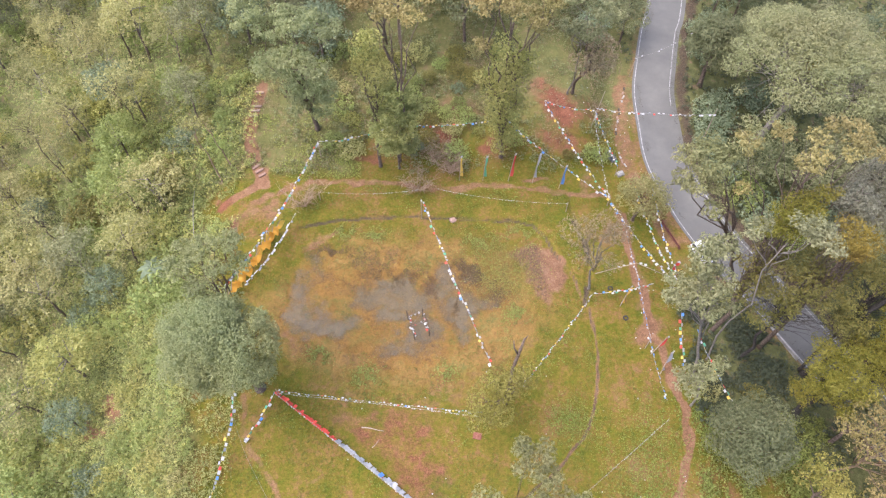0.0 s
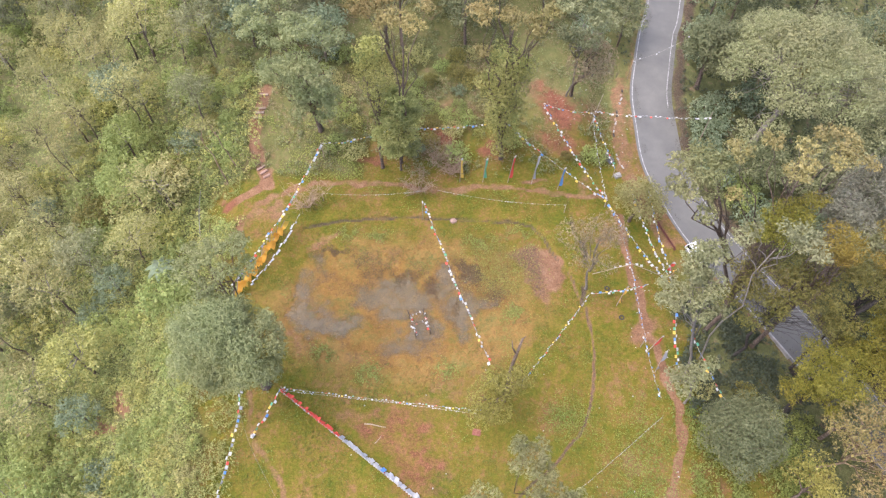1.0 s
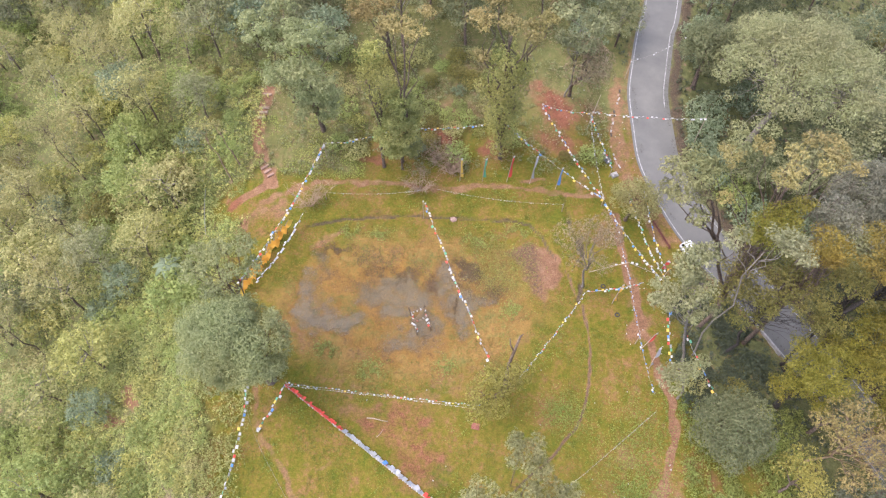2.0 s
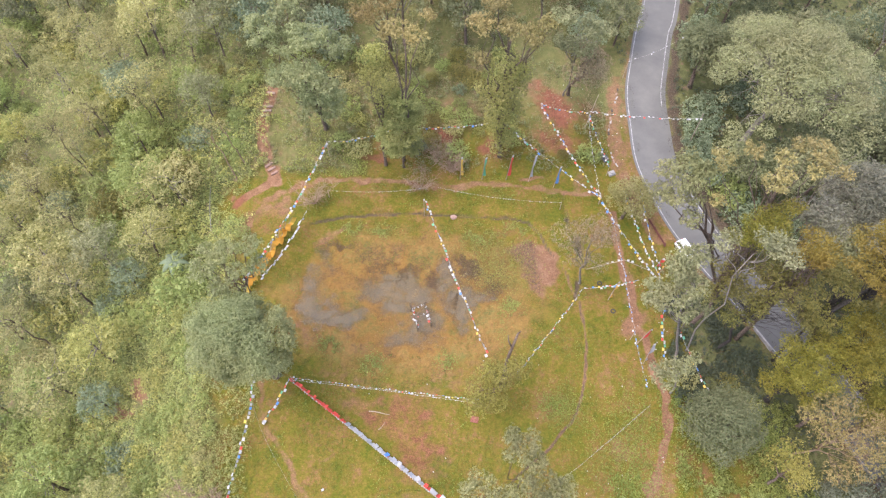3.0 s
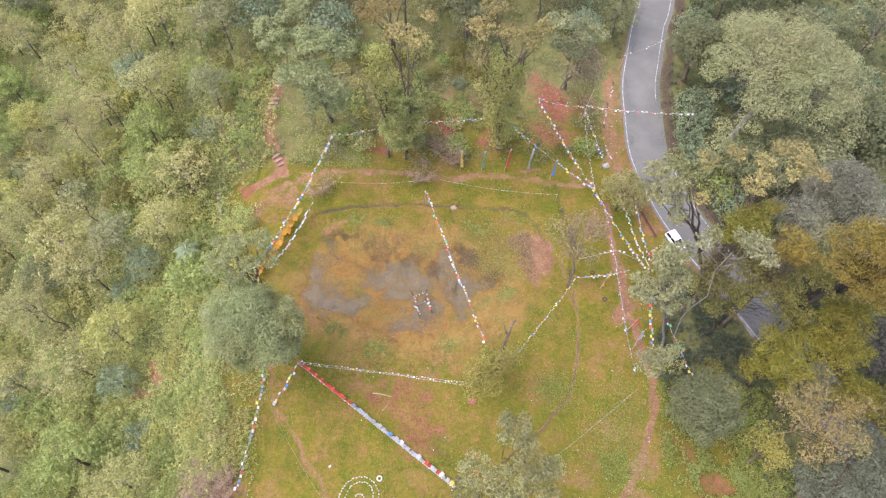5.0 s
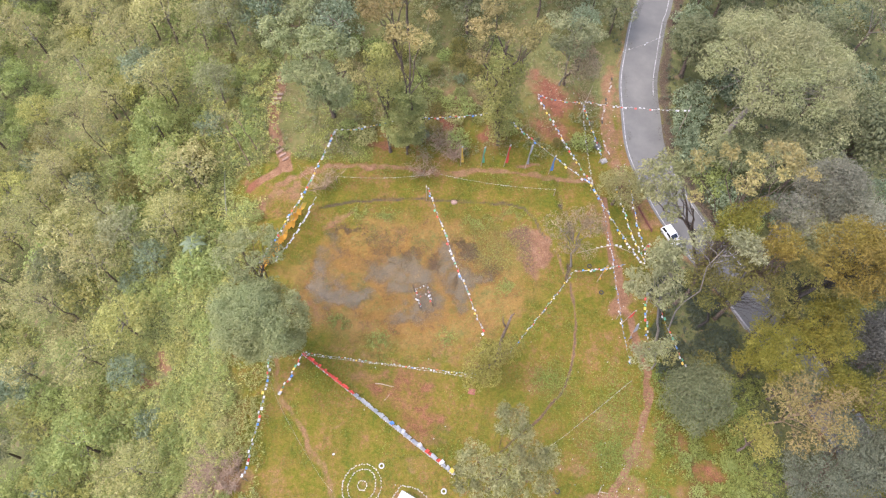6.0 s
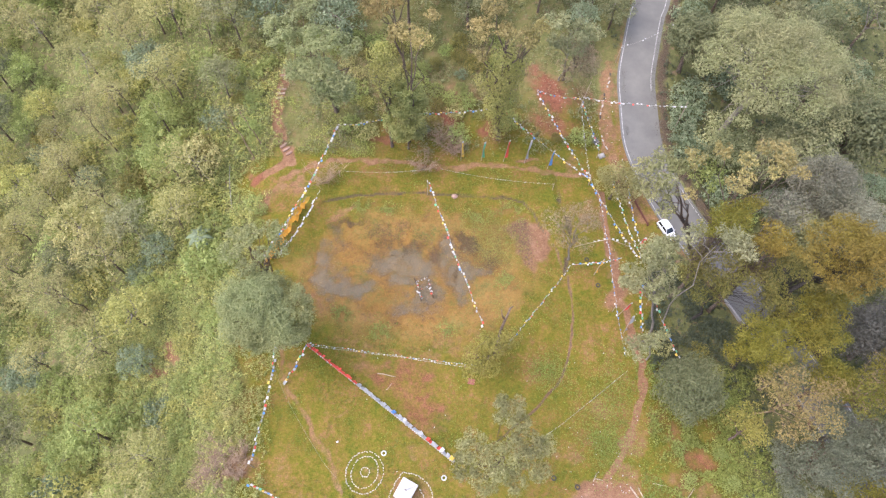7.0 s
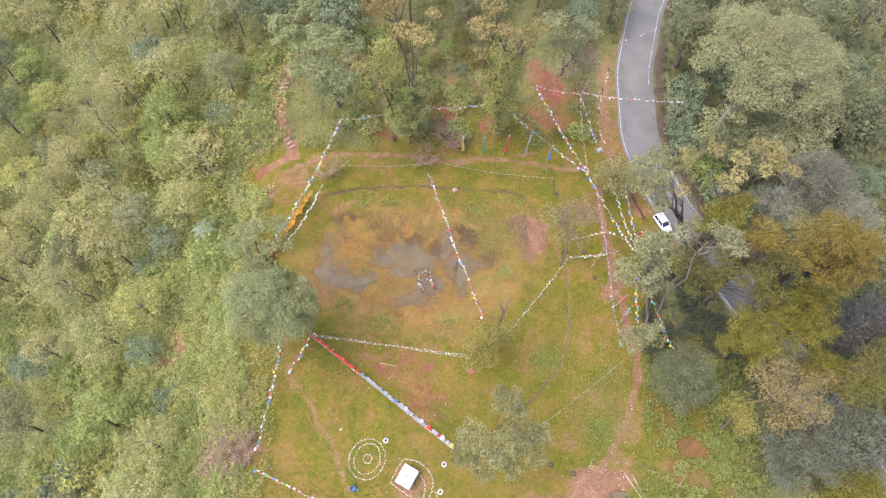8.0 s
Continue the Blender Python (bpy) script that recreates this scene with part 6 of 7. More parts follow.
flag_string("low white flag cord beside the back trail", [(-17.6, 58.2, 0.2), (-3.4, 58.6, 0.2)], 0.7, 0.7, PALE, 27, 0.3, keep=0.55)
flag_string("low white flag cord above the pond bank", [(-1.0, 58.8, 0.2), (17.4, 56.0, 0.4)], 0.8, 0.55, PALE, 28, 0.28, keep=0.42)
flag_string("thin cord with white rags across the meadow", [(26.2, 25.6, -0.4), (16.7, 18.2, -0.6), (10.0, 13.5, 0.4)], 0.2, 0.8, ["grey"], 29, 0.24, keep=0.6)


def post(x, y, tall, label, lean=(0.0, 0.0), r=0.06, category="post", name="wooden_post", material=None):
    root = thing(name, g(x, y, 0), label, category)
    part("shaft", tube([(0, 0, -0.4), (lean[0] * 0.5, lean[1] * 0.5, tall * 0.5), (lean[0], lean[1], tall)], [r, r * 0.9, r * 0.75], 7), material or WOOD, root)
    return root


post(23.4, 57.1, 2.2, "wooden post tying many prayer flag strings together", r=0.08)
post(-18.1, 65.5, 3.8, "wooden post holding prayer flag cords")
post(-3.0, 55.3, 4.3, "thin wooden post at the end of a flag string")
post(22.4, 70.8, 5.6, "leaning bare pole holding prayer flag cords", (1.4, 2.0))
post(-19.5, 28.7, 2.4, "short post where several flag strings meet", r=0.07)
post(-22.6, 23.3, 1.2, "short stake at the end of a flag string")
post(-25.4, 11.8, 2.8, "wooden stake at the meadow's edge")
post(28.2, 30.2, 3.4, "thin pole holding prayer flags beside the trail")
post(25.2, 35.0, 3.0, "thin pole holding faded flags beside the trail")
pipe = thing("water_pipe", g(-35.4, 53.2, 1.0), "thin pale water pipe lying over the bushes", "pipe")
part("tube", tube([Vector(g(-35.4 - 1.9 * t, 53.2 + 8.8 * t, 1.0 + 0.8 * math.sin(math.pi * t))) - pipe.location for t in (0, 0.2, 0.4, 0.6, 0.8, 1.0)], [0.035] * 6, 6), CONCRETE, pipe, smooth=True)
post(38.4, 67.4, 8.0, "roadside pole holding prayer flags", r=0.07)
post(33.2, 26.4, 4.6, "thin pole holding prayer flags on the bank")
post(-17.6, 58.2, 1.9, "short stake holding a low flag cord")
post(17.4, 56.0, 2.1, "short stake holding a low flag cord")
post(25.2, 62.4, 2.0, "short stake at the road's verge")
post(30.2, 82.6, 4.2, "thin leaning pole at the road's verge", (0.3, 0.2))


def banner_mesh(w, tall, seed, top):
    """A long cloth fixed along a pole, rippling at its free edge."""
    rng = random.Random(seed)
    bm = bmesh.new()
    a = rng.uniform(0, 6)
    rows = []
    for j in range(9):
        t = j / 8
        rows.append([bm.verts.new((0.04 + i / 2 * w * (0.7 + 0.3 * math.sin(a + 4 * t)), 0.16 * w * i * math.sin(a + 7 * t), top - tall * t)) for i in range(3)])
    for p, q in zip(rows, rows[1:]):
        for i in (0, 1):
            bm.faces.new((p[i], p[i + 1], q[i + 1], q[i]))
    return bm


def banner_pole(x, y, tall, colour, label, seed, w=0.7, share=0.75, turn=0.0, lean=(0, 0), cap=True, group="banner poles"):
    root = thing("banner_pole", g(x, y, 0), label, "banner", group, turn)
    root.matrix_basis = root.matrix_basis @ Matrix.Rotation(radians(lean[0]), 4, "Y") @ Matrix.Rotation(radians(lean[1]), 4, "X")
    part("pole", tube([(0, 0, -0.5), (0, 0, tall * 0.5), (0, 0, tall)], [0.05, 0.045, 0.03], 6), WOOD, root)
    part("banner", banner_mesh(w, tall * share, seed, tall * 0.93), CLOTH[colour], root, smooth=True)
    if cap:
        part("top_cloth", banner_mesh(w * 0.7, tall * 0.1, seed + 1, tall * 1.0), CLOTH["white"], root, "white cloth tip")
    return root


for x, y, c, tall, lean in ((2.4, 61.6, "yellow", 5.6, (0, 2)), (5.8, 61.5, "green", 5.8, (1, 4)), (9.5, 61.4, "red", 6.2, (4, 2)), (13.0, 61.2, "grey", 6.0, (5, -2)), (16.8, 60.2, "blue", 5.0, (4, 0))):
    banner_pole(x, y, tall, c, f"tall {c if c != 'grey' else 'white'} prayer banner on a pole behind the trail", int(x * 10), 0.45, 0.74, 15, lean, group="row of five coloured banners")
rng = random.Random(5)
for k in range(26):
    t = k / 25
    x, y = -23.5 - 4.7 * t, 52.6 - 10.9 * t
    banner_pole(x + rng.uniform(-0.15, 0.15), y, rng.uniform(2.9, 3.6), "orange" if k % 5 else "yellow", "yellow-orange prayer banner in a row on the pond's bank", 100 + k, 0.68, 0.86, rng.uniform(-15, 10), (rng.uniform(14, 26), rng.uniform(-4, 6)), False, "row of yellow banners")
banner_pole(25.8, 34.2, 3.4, "red", "red prayer banner leaning over the trail", 131, 0.6, 0.8, 20, (32, -8), True)
banner_pole(26.5, 31.6, 3.6, "grey", "white prayer banner leaning beside the trail", 132, 0.8, 0.8, 30, (22, -14), True)
banner_pole(22.9, 40.9, 3.4, "orange", "orange prayer banner leaning beside the trail", 133, 0.6, 0.8, 30, (26, -10), True)
banner_pole(30.2, 46.0, 2.6, "red", "red and white cloths on a shrine pole", 134, 0.8, 0.7, 10, (8, 0), True)
banner_pole(30.7, 45.2, 2.2, "orange", "orange cloth on a short shrine pole", 135, 0.6, 0.6, 60, (4, 6), False)

# a fallen pole with white cloths
fallen = thing("fallen_flag_pole", g(21.2, 45.6, 0.1), "leaning bamboo pole with white cloths tied on", "pole")
part("shaft", tube([(-1.0, 0, 0.2), (4.0, 0.2, 2.6), (8.4, -0.2, 0.1)], [0.05, 0.05, 0.04], 6), WOOD, fallen)
for k, (px, pz) in enumerate(((1.9, 1.7), (2.5, 2.0), (3.3, 2.4), (4.6, 2.4), (5.3, 2.0))):
    child("cloth", FLAG["white", k % 2], None, fallen, m=Matrix.Translation((px, 0.1, pz)) @ Matrix.Rotation(radians(60 + 12 * k), 4, "X") @ Matrix.Scale(1.0, 4))


# the fence of red and white flags
def flag_fence():
    a, b = Vector((-20.0, 28.9, 0)), Vector((1.5, 12.7, 0))
    root = thing("flag_fence", g(a.x, a.y, 0), "low fence hung closely with red and white flags", "fence")
    rng = random.Random(9)
    size = (b - a).length
    way = (b - a).normalized()
    face = math.atan2(way.y, way.x)
    base = Vector(root.location)
    n = 13
    for k in range(n + 1):
        p = a.lerp(b, k / n)
        q = Vector((p.x, p.y, ground_z(p.x, p.y))) - base
        part("post", tube([q + Vector((0, 0, -0.4)), q + Vector((rng.uniform(-0.05, 0.05), 0, 1.25))], [0.05, 0.04], 6), WOOD, root)
    for h in (0.95, 0.55):
        pts = []
        for k in range(41):
            p = a.lerp(b, k / 40)
            pts.append(Vector((p.x, p.y, ground_z(p.x, p.y) + h)) - base)
        part("cord", tube(pts, [0.02] * len(pts), 4), CORD, root)
    d = 0.2
    while d < size - 0.1:
        t = d / size
        p = a.lerp(b, t)
        z = ground_z(p.x, p.y)
        if t < 0.36:
            rows = [(1.05, "red", 1.6), (0.6, "red", 1.3), (1.12, "white" if rng.random() < 0.3 else "red", 0.6)]
        else:
            rows = [(0.95, rng.choice(("white", "grey", "grey", "white", "white", "blue" if t > 0.6 else "grey", "red" if t > 0.6 else "white", "yellow" if t > 0.75 else "white")), 2.3), (0.7, rng.choice(("grey", "grey", "white")), 1.6), (1.1, "white" if rng.random() < 0.5 else "grey", 0.55)]
        for h, c, s in rows:
            side = -1 if h > 1.08 else 1
            m = Matrix.Translation(Vector((p.x, p.y, z + h)) - base) @ Matrix.Rotation(face, 4, "Z") @ Matrix.Rotation(radians(rng.gauss(48 * side, 20)), 4, "X") @ Matrix.Rotation(radians(rng.uniform(-14, 14)), 4, "Y") @ Matrix.Diagonal((0.58 * s * rng.uniform(0.8, 1.2), s * rng.uniform(0.85, 1.15), s, 1))
            child("flag", FLAG[c, rng.randint(0, 1)], None, root, m=m)
        d += 0.34


flag_fence()


# the stand of tied poles in the water
def pond_stand():
    cx, cy = -3.1, 38.2
    root = thing("pole_stand", (cx, cy, ground_z(cx, cy)), "square pole stand with red and white cloths in the pond", "stand", turn=18)
    rng = random.Random(3)
    w, d = 0.95, 1.45
    for x, y, tall in ((-w, -d, 1.7), (w, -d, 1.6), (w, d, 2.3), (-w, d, 2.6), (-w, 0, 1.8), (w, 0.1, 1.7)):
        part("pole", tube([(x, y, -0.4), (x * 1.03, y, tall * 0.5), (x * 1.05 + rng.uniform(-0.15, 0.15), y + rng.uniform(-0.15, 0.2), tall)], [0.07, 0.065, 0.05], 6), BARK, root)
    for a, b in (((-w, -d, 1.0), (-w, d, 1.2)), ((w, -d, 1.0), (w, d, 1.15)), ((-w, d, 1.3), (w, d, 1.2)), ((-w, 0, 1.05), (w, 0.1, 1.1)), ((-w, 0, 1.1), (w, d, 1.3))):
        part("rail", tube([a, b], [0.04, 0.035], 5), BARK, root)
    spots = [(side, -d + 2 * d * k / 11) for side in (-w, w) for k in range(12)] + [(-0.5, d), (0.0, d), (0.5, d), (-0.3, 0.1), (0.4, 0.1)]
    for k, (x, y) in enumerate(spots):
        child("cloth", FLAG[("white", "red", "white", "grey", "white", "white", "red")[(k + (x > 0) * 2) % 7], k % 2], None, root,
              m=Matrix.Translation((x * 1.03 + rng.uniform(-0.15, 0.15), y, rng.uniform(0.9, 1.5))) @ Matrix.Rotation(rng.uniform(0, 6), 4, "Z") @ Matrix.Rotation(rng.uniform(0.4, 1.3), 4, "X") @ Matrix.Scale(rng.uniform(0.5, 0.85), 4))


pond_stand()


# ---------------------------------------------------------------- small things of the clearing
tagged(child("boulder", stone_mesh("boulder", 5, 1.1, 0.95, 0.75), ROCK, m=Matrix.Translation(g(1.4, 54.9, 0.1))), "pinkish boulder lying on the pond's bank", "rock")

plat = thing("brick_platform", g(4.0, 24.1, 0), "small low red brick platform in the meadow", "platform", turn=-12)
part("base", box(1.0, 0.8, 0.16, (0, 0, -0.08)), BRICK, plat)
brick_mesh = None
for i in range(3):
    for j in range(4):
        if brick_mesh is None:
            bm = box(0.27, 0.17, 0.1, bevel=0.012)
            brick_mesh = bpy.data.meshes.new("brick")
            bm.to_mesh(brick_mesh)
            bm.free()
        child("brick", brick_mesh, BRICK, plat, m=pose(-0.285 + 0.285 * i + 0.01 * (j % 2), -0.282 + 0.188 * j, 0.075 + 0.012 * ((i * 3 + j) % 3), 0, 0, (i * j) % 5 - 2))


def tyre_mesh(outer, width):
    bm = bmesh.new()
    prof = [(0.56, -0.5), (0.62, -0.62), (0.86, -0.66), (0.97, -0.5), (1.0, -0.2), (1.0, 0.2), (0.97, 0.5), (0.86, 0.66), (0.62, 0.62), (0.56, 0.5)]
    rings = []
    for k in range(24):
        a = 2 * math.pi * k / 24
        rings.append([bm.verts.new((outer * r * math.cos(a), outer * r * math.sin(a), width * (0.5 + z * 0.75))) for r, z in prof])
    for k in range(24):
        p, q = rings[k], rings[(k + 1) % 24]
        for i in range(len(prof)):
            bm.faces.new((p[i], q[i], q[(i + 1) % len(prof)], p[(i + 1) % len(prof)]))
    bmesh.ops.recalc_face_normals(bm, faces=bm.faces)
    me = bpy.data.meshes.new("tyre")
    bm.to_mesh(me)
    bm.free()
    me.polygons.foreach_set("use_smooth", [True] * len(me.polygons))
    return me


white_tyre, black_tyre = tyre_mesh(0.38, 0.2), tyre_mesh(0.36, 0.2)
for x, y in ((-8.0, 13.9), (0.25, 10.8), (-0.2, 7.2)):
    tagged(child("tyre", white_tyre, WHITE_TYRE, m=Matrix.Translation(g(x, y, -0.06))), "white-painted old tyre lying on the grass", "tyre", "tyres on the grass")
for x, y in ((23.4, 39.2), (22.0, 43.5), (18.1, 9.9), (15.0, 11.0)):
    tagged(child("tyre", black_tyre, RUBBER, m=Matrix.Translation(g(x, y, -0.08))), "old black tyre half sunk in the grass", "tyre", "tyres on the grass")

STONES = [stone_mesh("stone", s, 0.36, 0.2, 0.2) for s in (1, 2, 3, 4)]


def stone_line(label, pts, gap, seed, group="", name="stone_border"):
    """A border of separate whitewashed stones along a line."""
    rng = random.Random(seed)
    root = thing(name, g(pts[0][0], pts[0][1], 0), label, "stone border", group)
    base = Vector(root.location)
    run = 0.0
    for a, b in zip(pts, pts[1:]):
        size = math.dist(a, b)
        while run < size:
            t = run / size
            x, y = a[0] + (b[0] - a[0]) * t, a[1] + (b[1] - a[1]) * t
            turn = math.degrees(math.atan2(b[1] - a[1], b[0] - a[0])) + rng.uniform(-18, 18)
            q = Vector((x + rng.uniform(-0.05, 0.05), y + rng.uniform(-0.05, 0.05), ground_z(x, y) + 0.02)) - base
            child("stone", STONES[rng.randint(0, 3)], STONE, root, m=pose(*q, 0, 0, turn) @ Matrix.Scale(rng.uniform(0.75, 1.15), 4))
            run += gap * rng.uniform(0.9, 1.15)
        run -= size


def oval(cx, cy, ra, rb, turn, n=40):
    c, s = math.cos(turn), math.sin(turn)
    return [(cx + ra * math.cos(a) * c - rb * math.sin(a) * s, cy + ra * math.cos(a) * s + rb * math.sin(a) * c) for a in (2 * math.pi * k / n for k in range(n + 1))]


stone_line("outer ring of whitewashed stones round a garden bed", oval(-10.45, 11.35, 2.5, 2.75, -0.35), 0.36, 1, "stone rings")
stone_line("inner ring of whitewashed stones round a garden bed", oval(-10.45, 11.4, 1.75, 2.1, -0.4), 0.36, 2, "stone rings")
stone_line("small stone ring round a planting hole", oval(-10.4, 11.4, 0.58, 0.62, 0), 0.3, 3, "stone rings")
stone_line("whitewashed stone border round the canopy", [(-4.0, 6.4), (-4.8, 6.8), (-7.1, 8.3), (-6.3, 10.0), (-5.3, 11.5), (-4.2, 11.3), (-3.0, 10.9), (-2.2, 10.3), (-1.6, 9.6), (-1.25, 8.6), (-1.2, 8.0), (-1.5, 7.3)], 0.34, 4, "borders round the canopy")
stone_line("whitewashed stones edging the canopy's path", [(-2.9, 9.2), (-2.5, 8.7), (-2.3, 8.0), (-2.3, 7.2), (-2.5, 6.4), (-2.5, 5.2)], 0.34, 5, "borders round the canopy")
stone_line("small stone fire ring beside the canopy", oval(-1.15, 6.7, 0.5, 0.5, 0), 0.3, 6, "stone rings")


def canopy():
    cx, cy = -4.75, 8.95
    root = thing("canopy_tent", g(cx, cy, 0), "small white canopy tent with a pitched cloth roof", "tent", turn=-28)
    w, d, e, top = 1.06, 1.3, 1.75, 2.35
    for x, y in ((-w, -d), (w, -d), (w, d), (-w, d)):
        part("leg", tube([(x * 0.95, y * 0.95, -0.1), (x * 0.95, y * 0.95, e)], [0.03, 0.03], 6), METAL, root)
    bm = bmesh.new()
    n = 8
    grid = {}
    for i in range(n + 1):
        for j in range(n + 1):
            u, v = i / n * 2 - 1, j / n * 2 - 1
            m = max(abs(u), abs(v))
            grid[i, j] = bm.verts.new((u * w * 1.04, v * d * 1.04, e + (top - e) * (1 - m) ** 1.15 + 0.015 * math.sin(7 * u + 5 * v)))
    for i in range(n):
        for j in range(n):
            bm.faces.new((grid[i, j], grid[i + 1, j], grid[i + 1, j + 1], grid[i, j + 1]))
    part("roof_cloth", bm, CANVAS, root, "white cloth roof", smooth=True)
    for k, (x, y, sx, sy) in enumerate(((0, -d * 1.04, w * 2.08, 0.02), (0, d * 1.04, w * 2.08, 0.02), (-w * 1.04, 0, 0.02, d * 2.08), (w * 1.04, 0, 0.02, d * 2.08))):
        part("valance", box(sx, sy, 0.22, (x, y, e - 0.22)), CANVAS, root)
    for x, y in ((-1, -1), (1, -1), (1, 1), (-1, 1)):
        seam = [Vector((x * w * 1.04 * t, y * d * 1.04 * t, e + (top - e) * (1 - t) ** 1.15 + 0.03)) for t in (0.02, 0.35, 0.7, 1.0)]
        part("seam", tube(seam, [0.022] * 4, 5), CONCRETE, root, "grey corded roof seam")
    part("finial", tube([(0, 0, top - 0.05), (0, 0, top + 0.45)], [0.05, 0.03], 6), RUST, root, "dark finial")
    part("cross_bar", tube([(-0.22, 0, top + 0.3), (0.22, 0, top + 0.3)], [0.03, 0.03], 5), RUST, root)


canopy()


def blue_drum(x, y):
    root = thing("plastic_drum", g(x, y, 0), "blue plastic drum open at the top beside the path", "drum")
    bm = bmesh.new()
    prof = [(0.0, 0.02), (0.34, 0.02), (0.37, 0.08), (0.37, 0.4), (0.39, 0.43), (0.37, 0.46), (0.37, 0.8), (0.385, 0.86), (0.34, 0.87), (0.33, 0.82), (0.32, 0.25), (0.0, 0.22)]
    rings = [[bm.verts.new((r * math.cos(a) + 1e-4 * k, r * math.sin(a), z)) for a in (2 * math.pi * i / 20 for i in range(20))] for k, (r, z) in enumerate(prof)]
    for p, q in zip(rings, rings[1:]):
        for i in range(20):
            bm.faces.new((p[i], p[(i + 1) % 20], q[(i + 1) % 20], q[i]))
    part("barrel", bm, BLUE_PLASTIC, root, smooth=True)
    part("sheet", box(0.36, 0.3, 0.05, (0.5, -0.1, 0.0), 0.02), BLUE_PLASTIC, root, "folded blue sheet")


blue_drum(-12.1, 7.4)

# a pale cable lying along the trail
cable = thing("fallen_cable", g(-24.6, 26.0, 0), "thin pale cable lying along the grass trail", "cable")
line = curve_through([(-24.6, 26.0), (-22.6, 22.0), (-20.0, 18.0), (-17.6, 14.6), (-15.6, 12.0), (-14.2, 10.6)], 1.0)
part("wire", tube([Vector(g(x, y, 0.05)) - Vector(cable.location) for x, y in line], [0.009] * len(line), 4), CORD, cable)


def log(x, y, size, r, turn, label, seed):
    rng = random.Random(seed)
    root = thing("fallen_branch", g(x, y, 0), label, "branch", "fallen branches", turn)
    part("shaft", tube([Vector((t * size - size / 2, rng.uniform(-0.06, 0.06), r * 0.8)) for t in (0, 0.25, 0.5, 0.75, 1)], [r, r, r * 0.85, r * 0.7, r * 0.5], 7), WOOD, root, smooth=True)


log(-8.2, 24.9, 2.7, 0.07, -10, "bleached branch lying on bare earth", 1)
log(-8.0, 22.9, 2.0, 0.05, 50, "bleached branch lying on bare earth", 2)
log(26.3, 8.2, 4.4, 0.11, -58, "long grey log lying beside the puddle", 3)
log(26.9, 8.4, 3.4, 0.08, -66, "long grey log lying beside the puddle", 4)
log(20.6, 11.2, 1.3, 0.06, 60, "short stick on the red earth", 5)
log(21.0, 10.9, 1.2, 0.06, -5, "short stick on the red earth", 6)
log(32.6, 8.6, 3.6, 0.09, 50, "grey branch on the overgrown bank", 7)
log(29.2, 10.3, 2.0, 0.06, -10, "bleached branch beside the trail", 8)

# the dead forked stem beside the small tree
snag = thing("dead_stem", g(7.9, 28.6, 0), "tall dead brown stem rising through the small tree", "dead tree")
part("trunk", tube([(0, 0, -0.3), (-0.2, 0.3, 3.5), (-0.1, 0.8, 7.6), (0.4, 1.5, 10.2), (0.8, 2.1, 12.4)], [0.26, 0.24, 0.21, 0.17, 0.12], 7), BARK, snag, smooth=True)
part("branch", tube([(0.3, 1.35, 9.7), (-0.2, 1.7, 10.8), (-0.3, 2.2, 11.6)], [0.13, 0.09, 0.05], 5), BARK, snag, smooth=True)
part("branch", tube([(0.8, 2.05, 12.3), (1.1, 2.2, 12.8)], [0.1, 0.05], 5), BARK, snag, smooth=True)


# stone steps of the left-hand trail
def steps(label, pts, width, stone):
    root = thing("stone_steps", g(pts[0][0], pts[0][1], 0), label, "steps", "trail steps")
    base = Vector(root.location)
    for k, (x, y, turn) in enumerate(pts):
        q = Vector((x, y, ground_z(x, y) + 0.02)) - base
        part("step", box(width * (1 + 0.12 * ((k * 7) % 3 - 1)), 0.42, 0.24, (0, 0, -0.08), 0.04), stone, root, m=pose(*q, 0, 0, turn))


steps("rough brown stone steps climbing the red earth trail", [(-26.5, 62.5, 35), (-27.0, 63.2, 38), (-27.5, 63.9, 42), (-28.0, 64.6, 40)], 1.25, ROCK)
steps("rough stone steps at the trail's upper end", [(-28.9, 72.6, 5), (-28.8, 73.5, 3), (-28.7, 74.3, 0), (-28.4, 76.8, -6)], 1.5, STEP)

# ---------------------------------------------------------------- beside the road
rail = thing("guard_rail", g(31.2, 51.6, 0), "long rusty red guard rail beside the road", "guard rail", turn=-69.5)
part("beam", box(5.0, 0.06, 0.26, (0, 0, 0.45), 0.02), RUST, rail)
part("beam", box(5.0, 0.12, 0.08, (0, 0.06, 0.16), 0.02), RUST, rail)
for x in (-2.2, -0.75, 0.75, 2.2):
    part("post", box(0.12, 0.12, 1.0, (x, 0.07, -0.25), 0.01), RUST, rail)

panel = thing("leaning_panel", g(24.7, 65.6, 0), "dark grey board leaning at the road's verge", "board", turn=-62)
part("board", box(2.0, 0.06, 0.9, (0, 0, 0.05), 0.02, turn=Matrix.Rotation(radians(-50), 4, "X")), DARK_PANEL, panel)
part("strut", tube([(-0.8, 0, 0.0), (-0.8, 0.7, 0.7)], [0.04, 0.04], 5), WOOD, panel)
part("strut", tube([(0.8, 0, 0.0), (0.8, 0.7, 0.7)], [0.04, 0.04], 5), WOOD, panel)
block = thing("concrete_plinth", g(26.0, 62.6, 0), "grey concrete plinth with flags at the road's verge", "plinth", turn=20)
part("plinth", box(1.0, 0.8, 0.5, (0, 0, -0.15), 0.05), CONCRETE, block)
part("cap", box(0.7, 0.55, 0.2, (0.05, 0.05, 0.35), 0.04), CONCRETE, block)

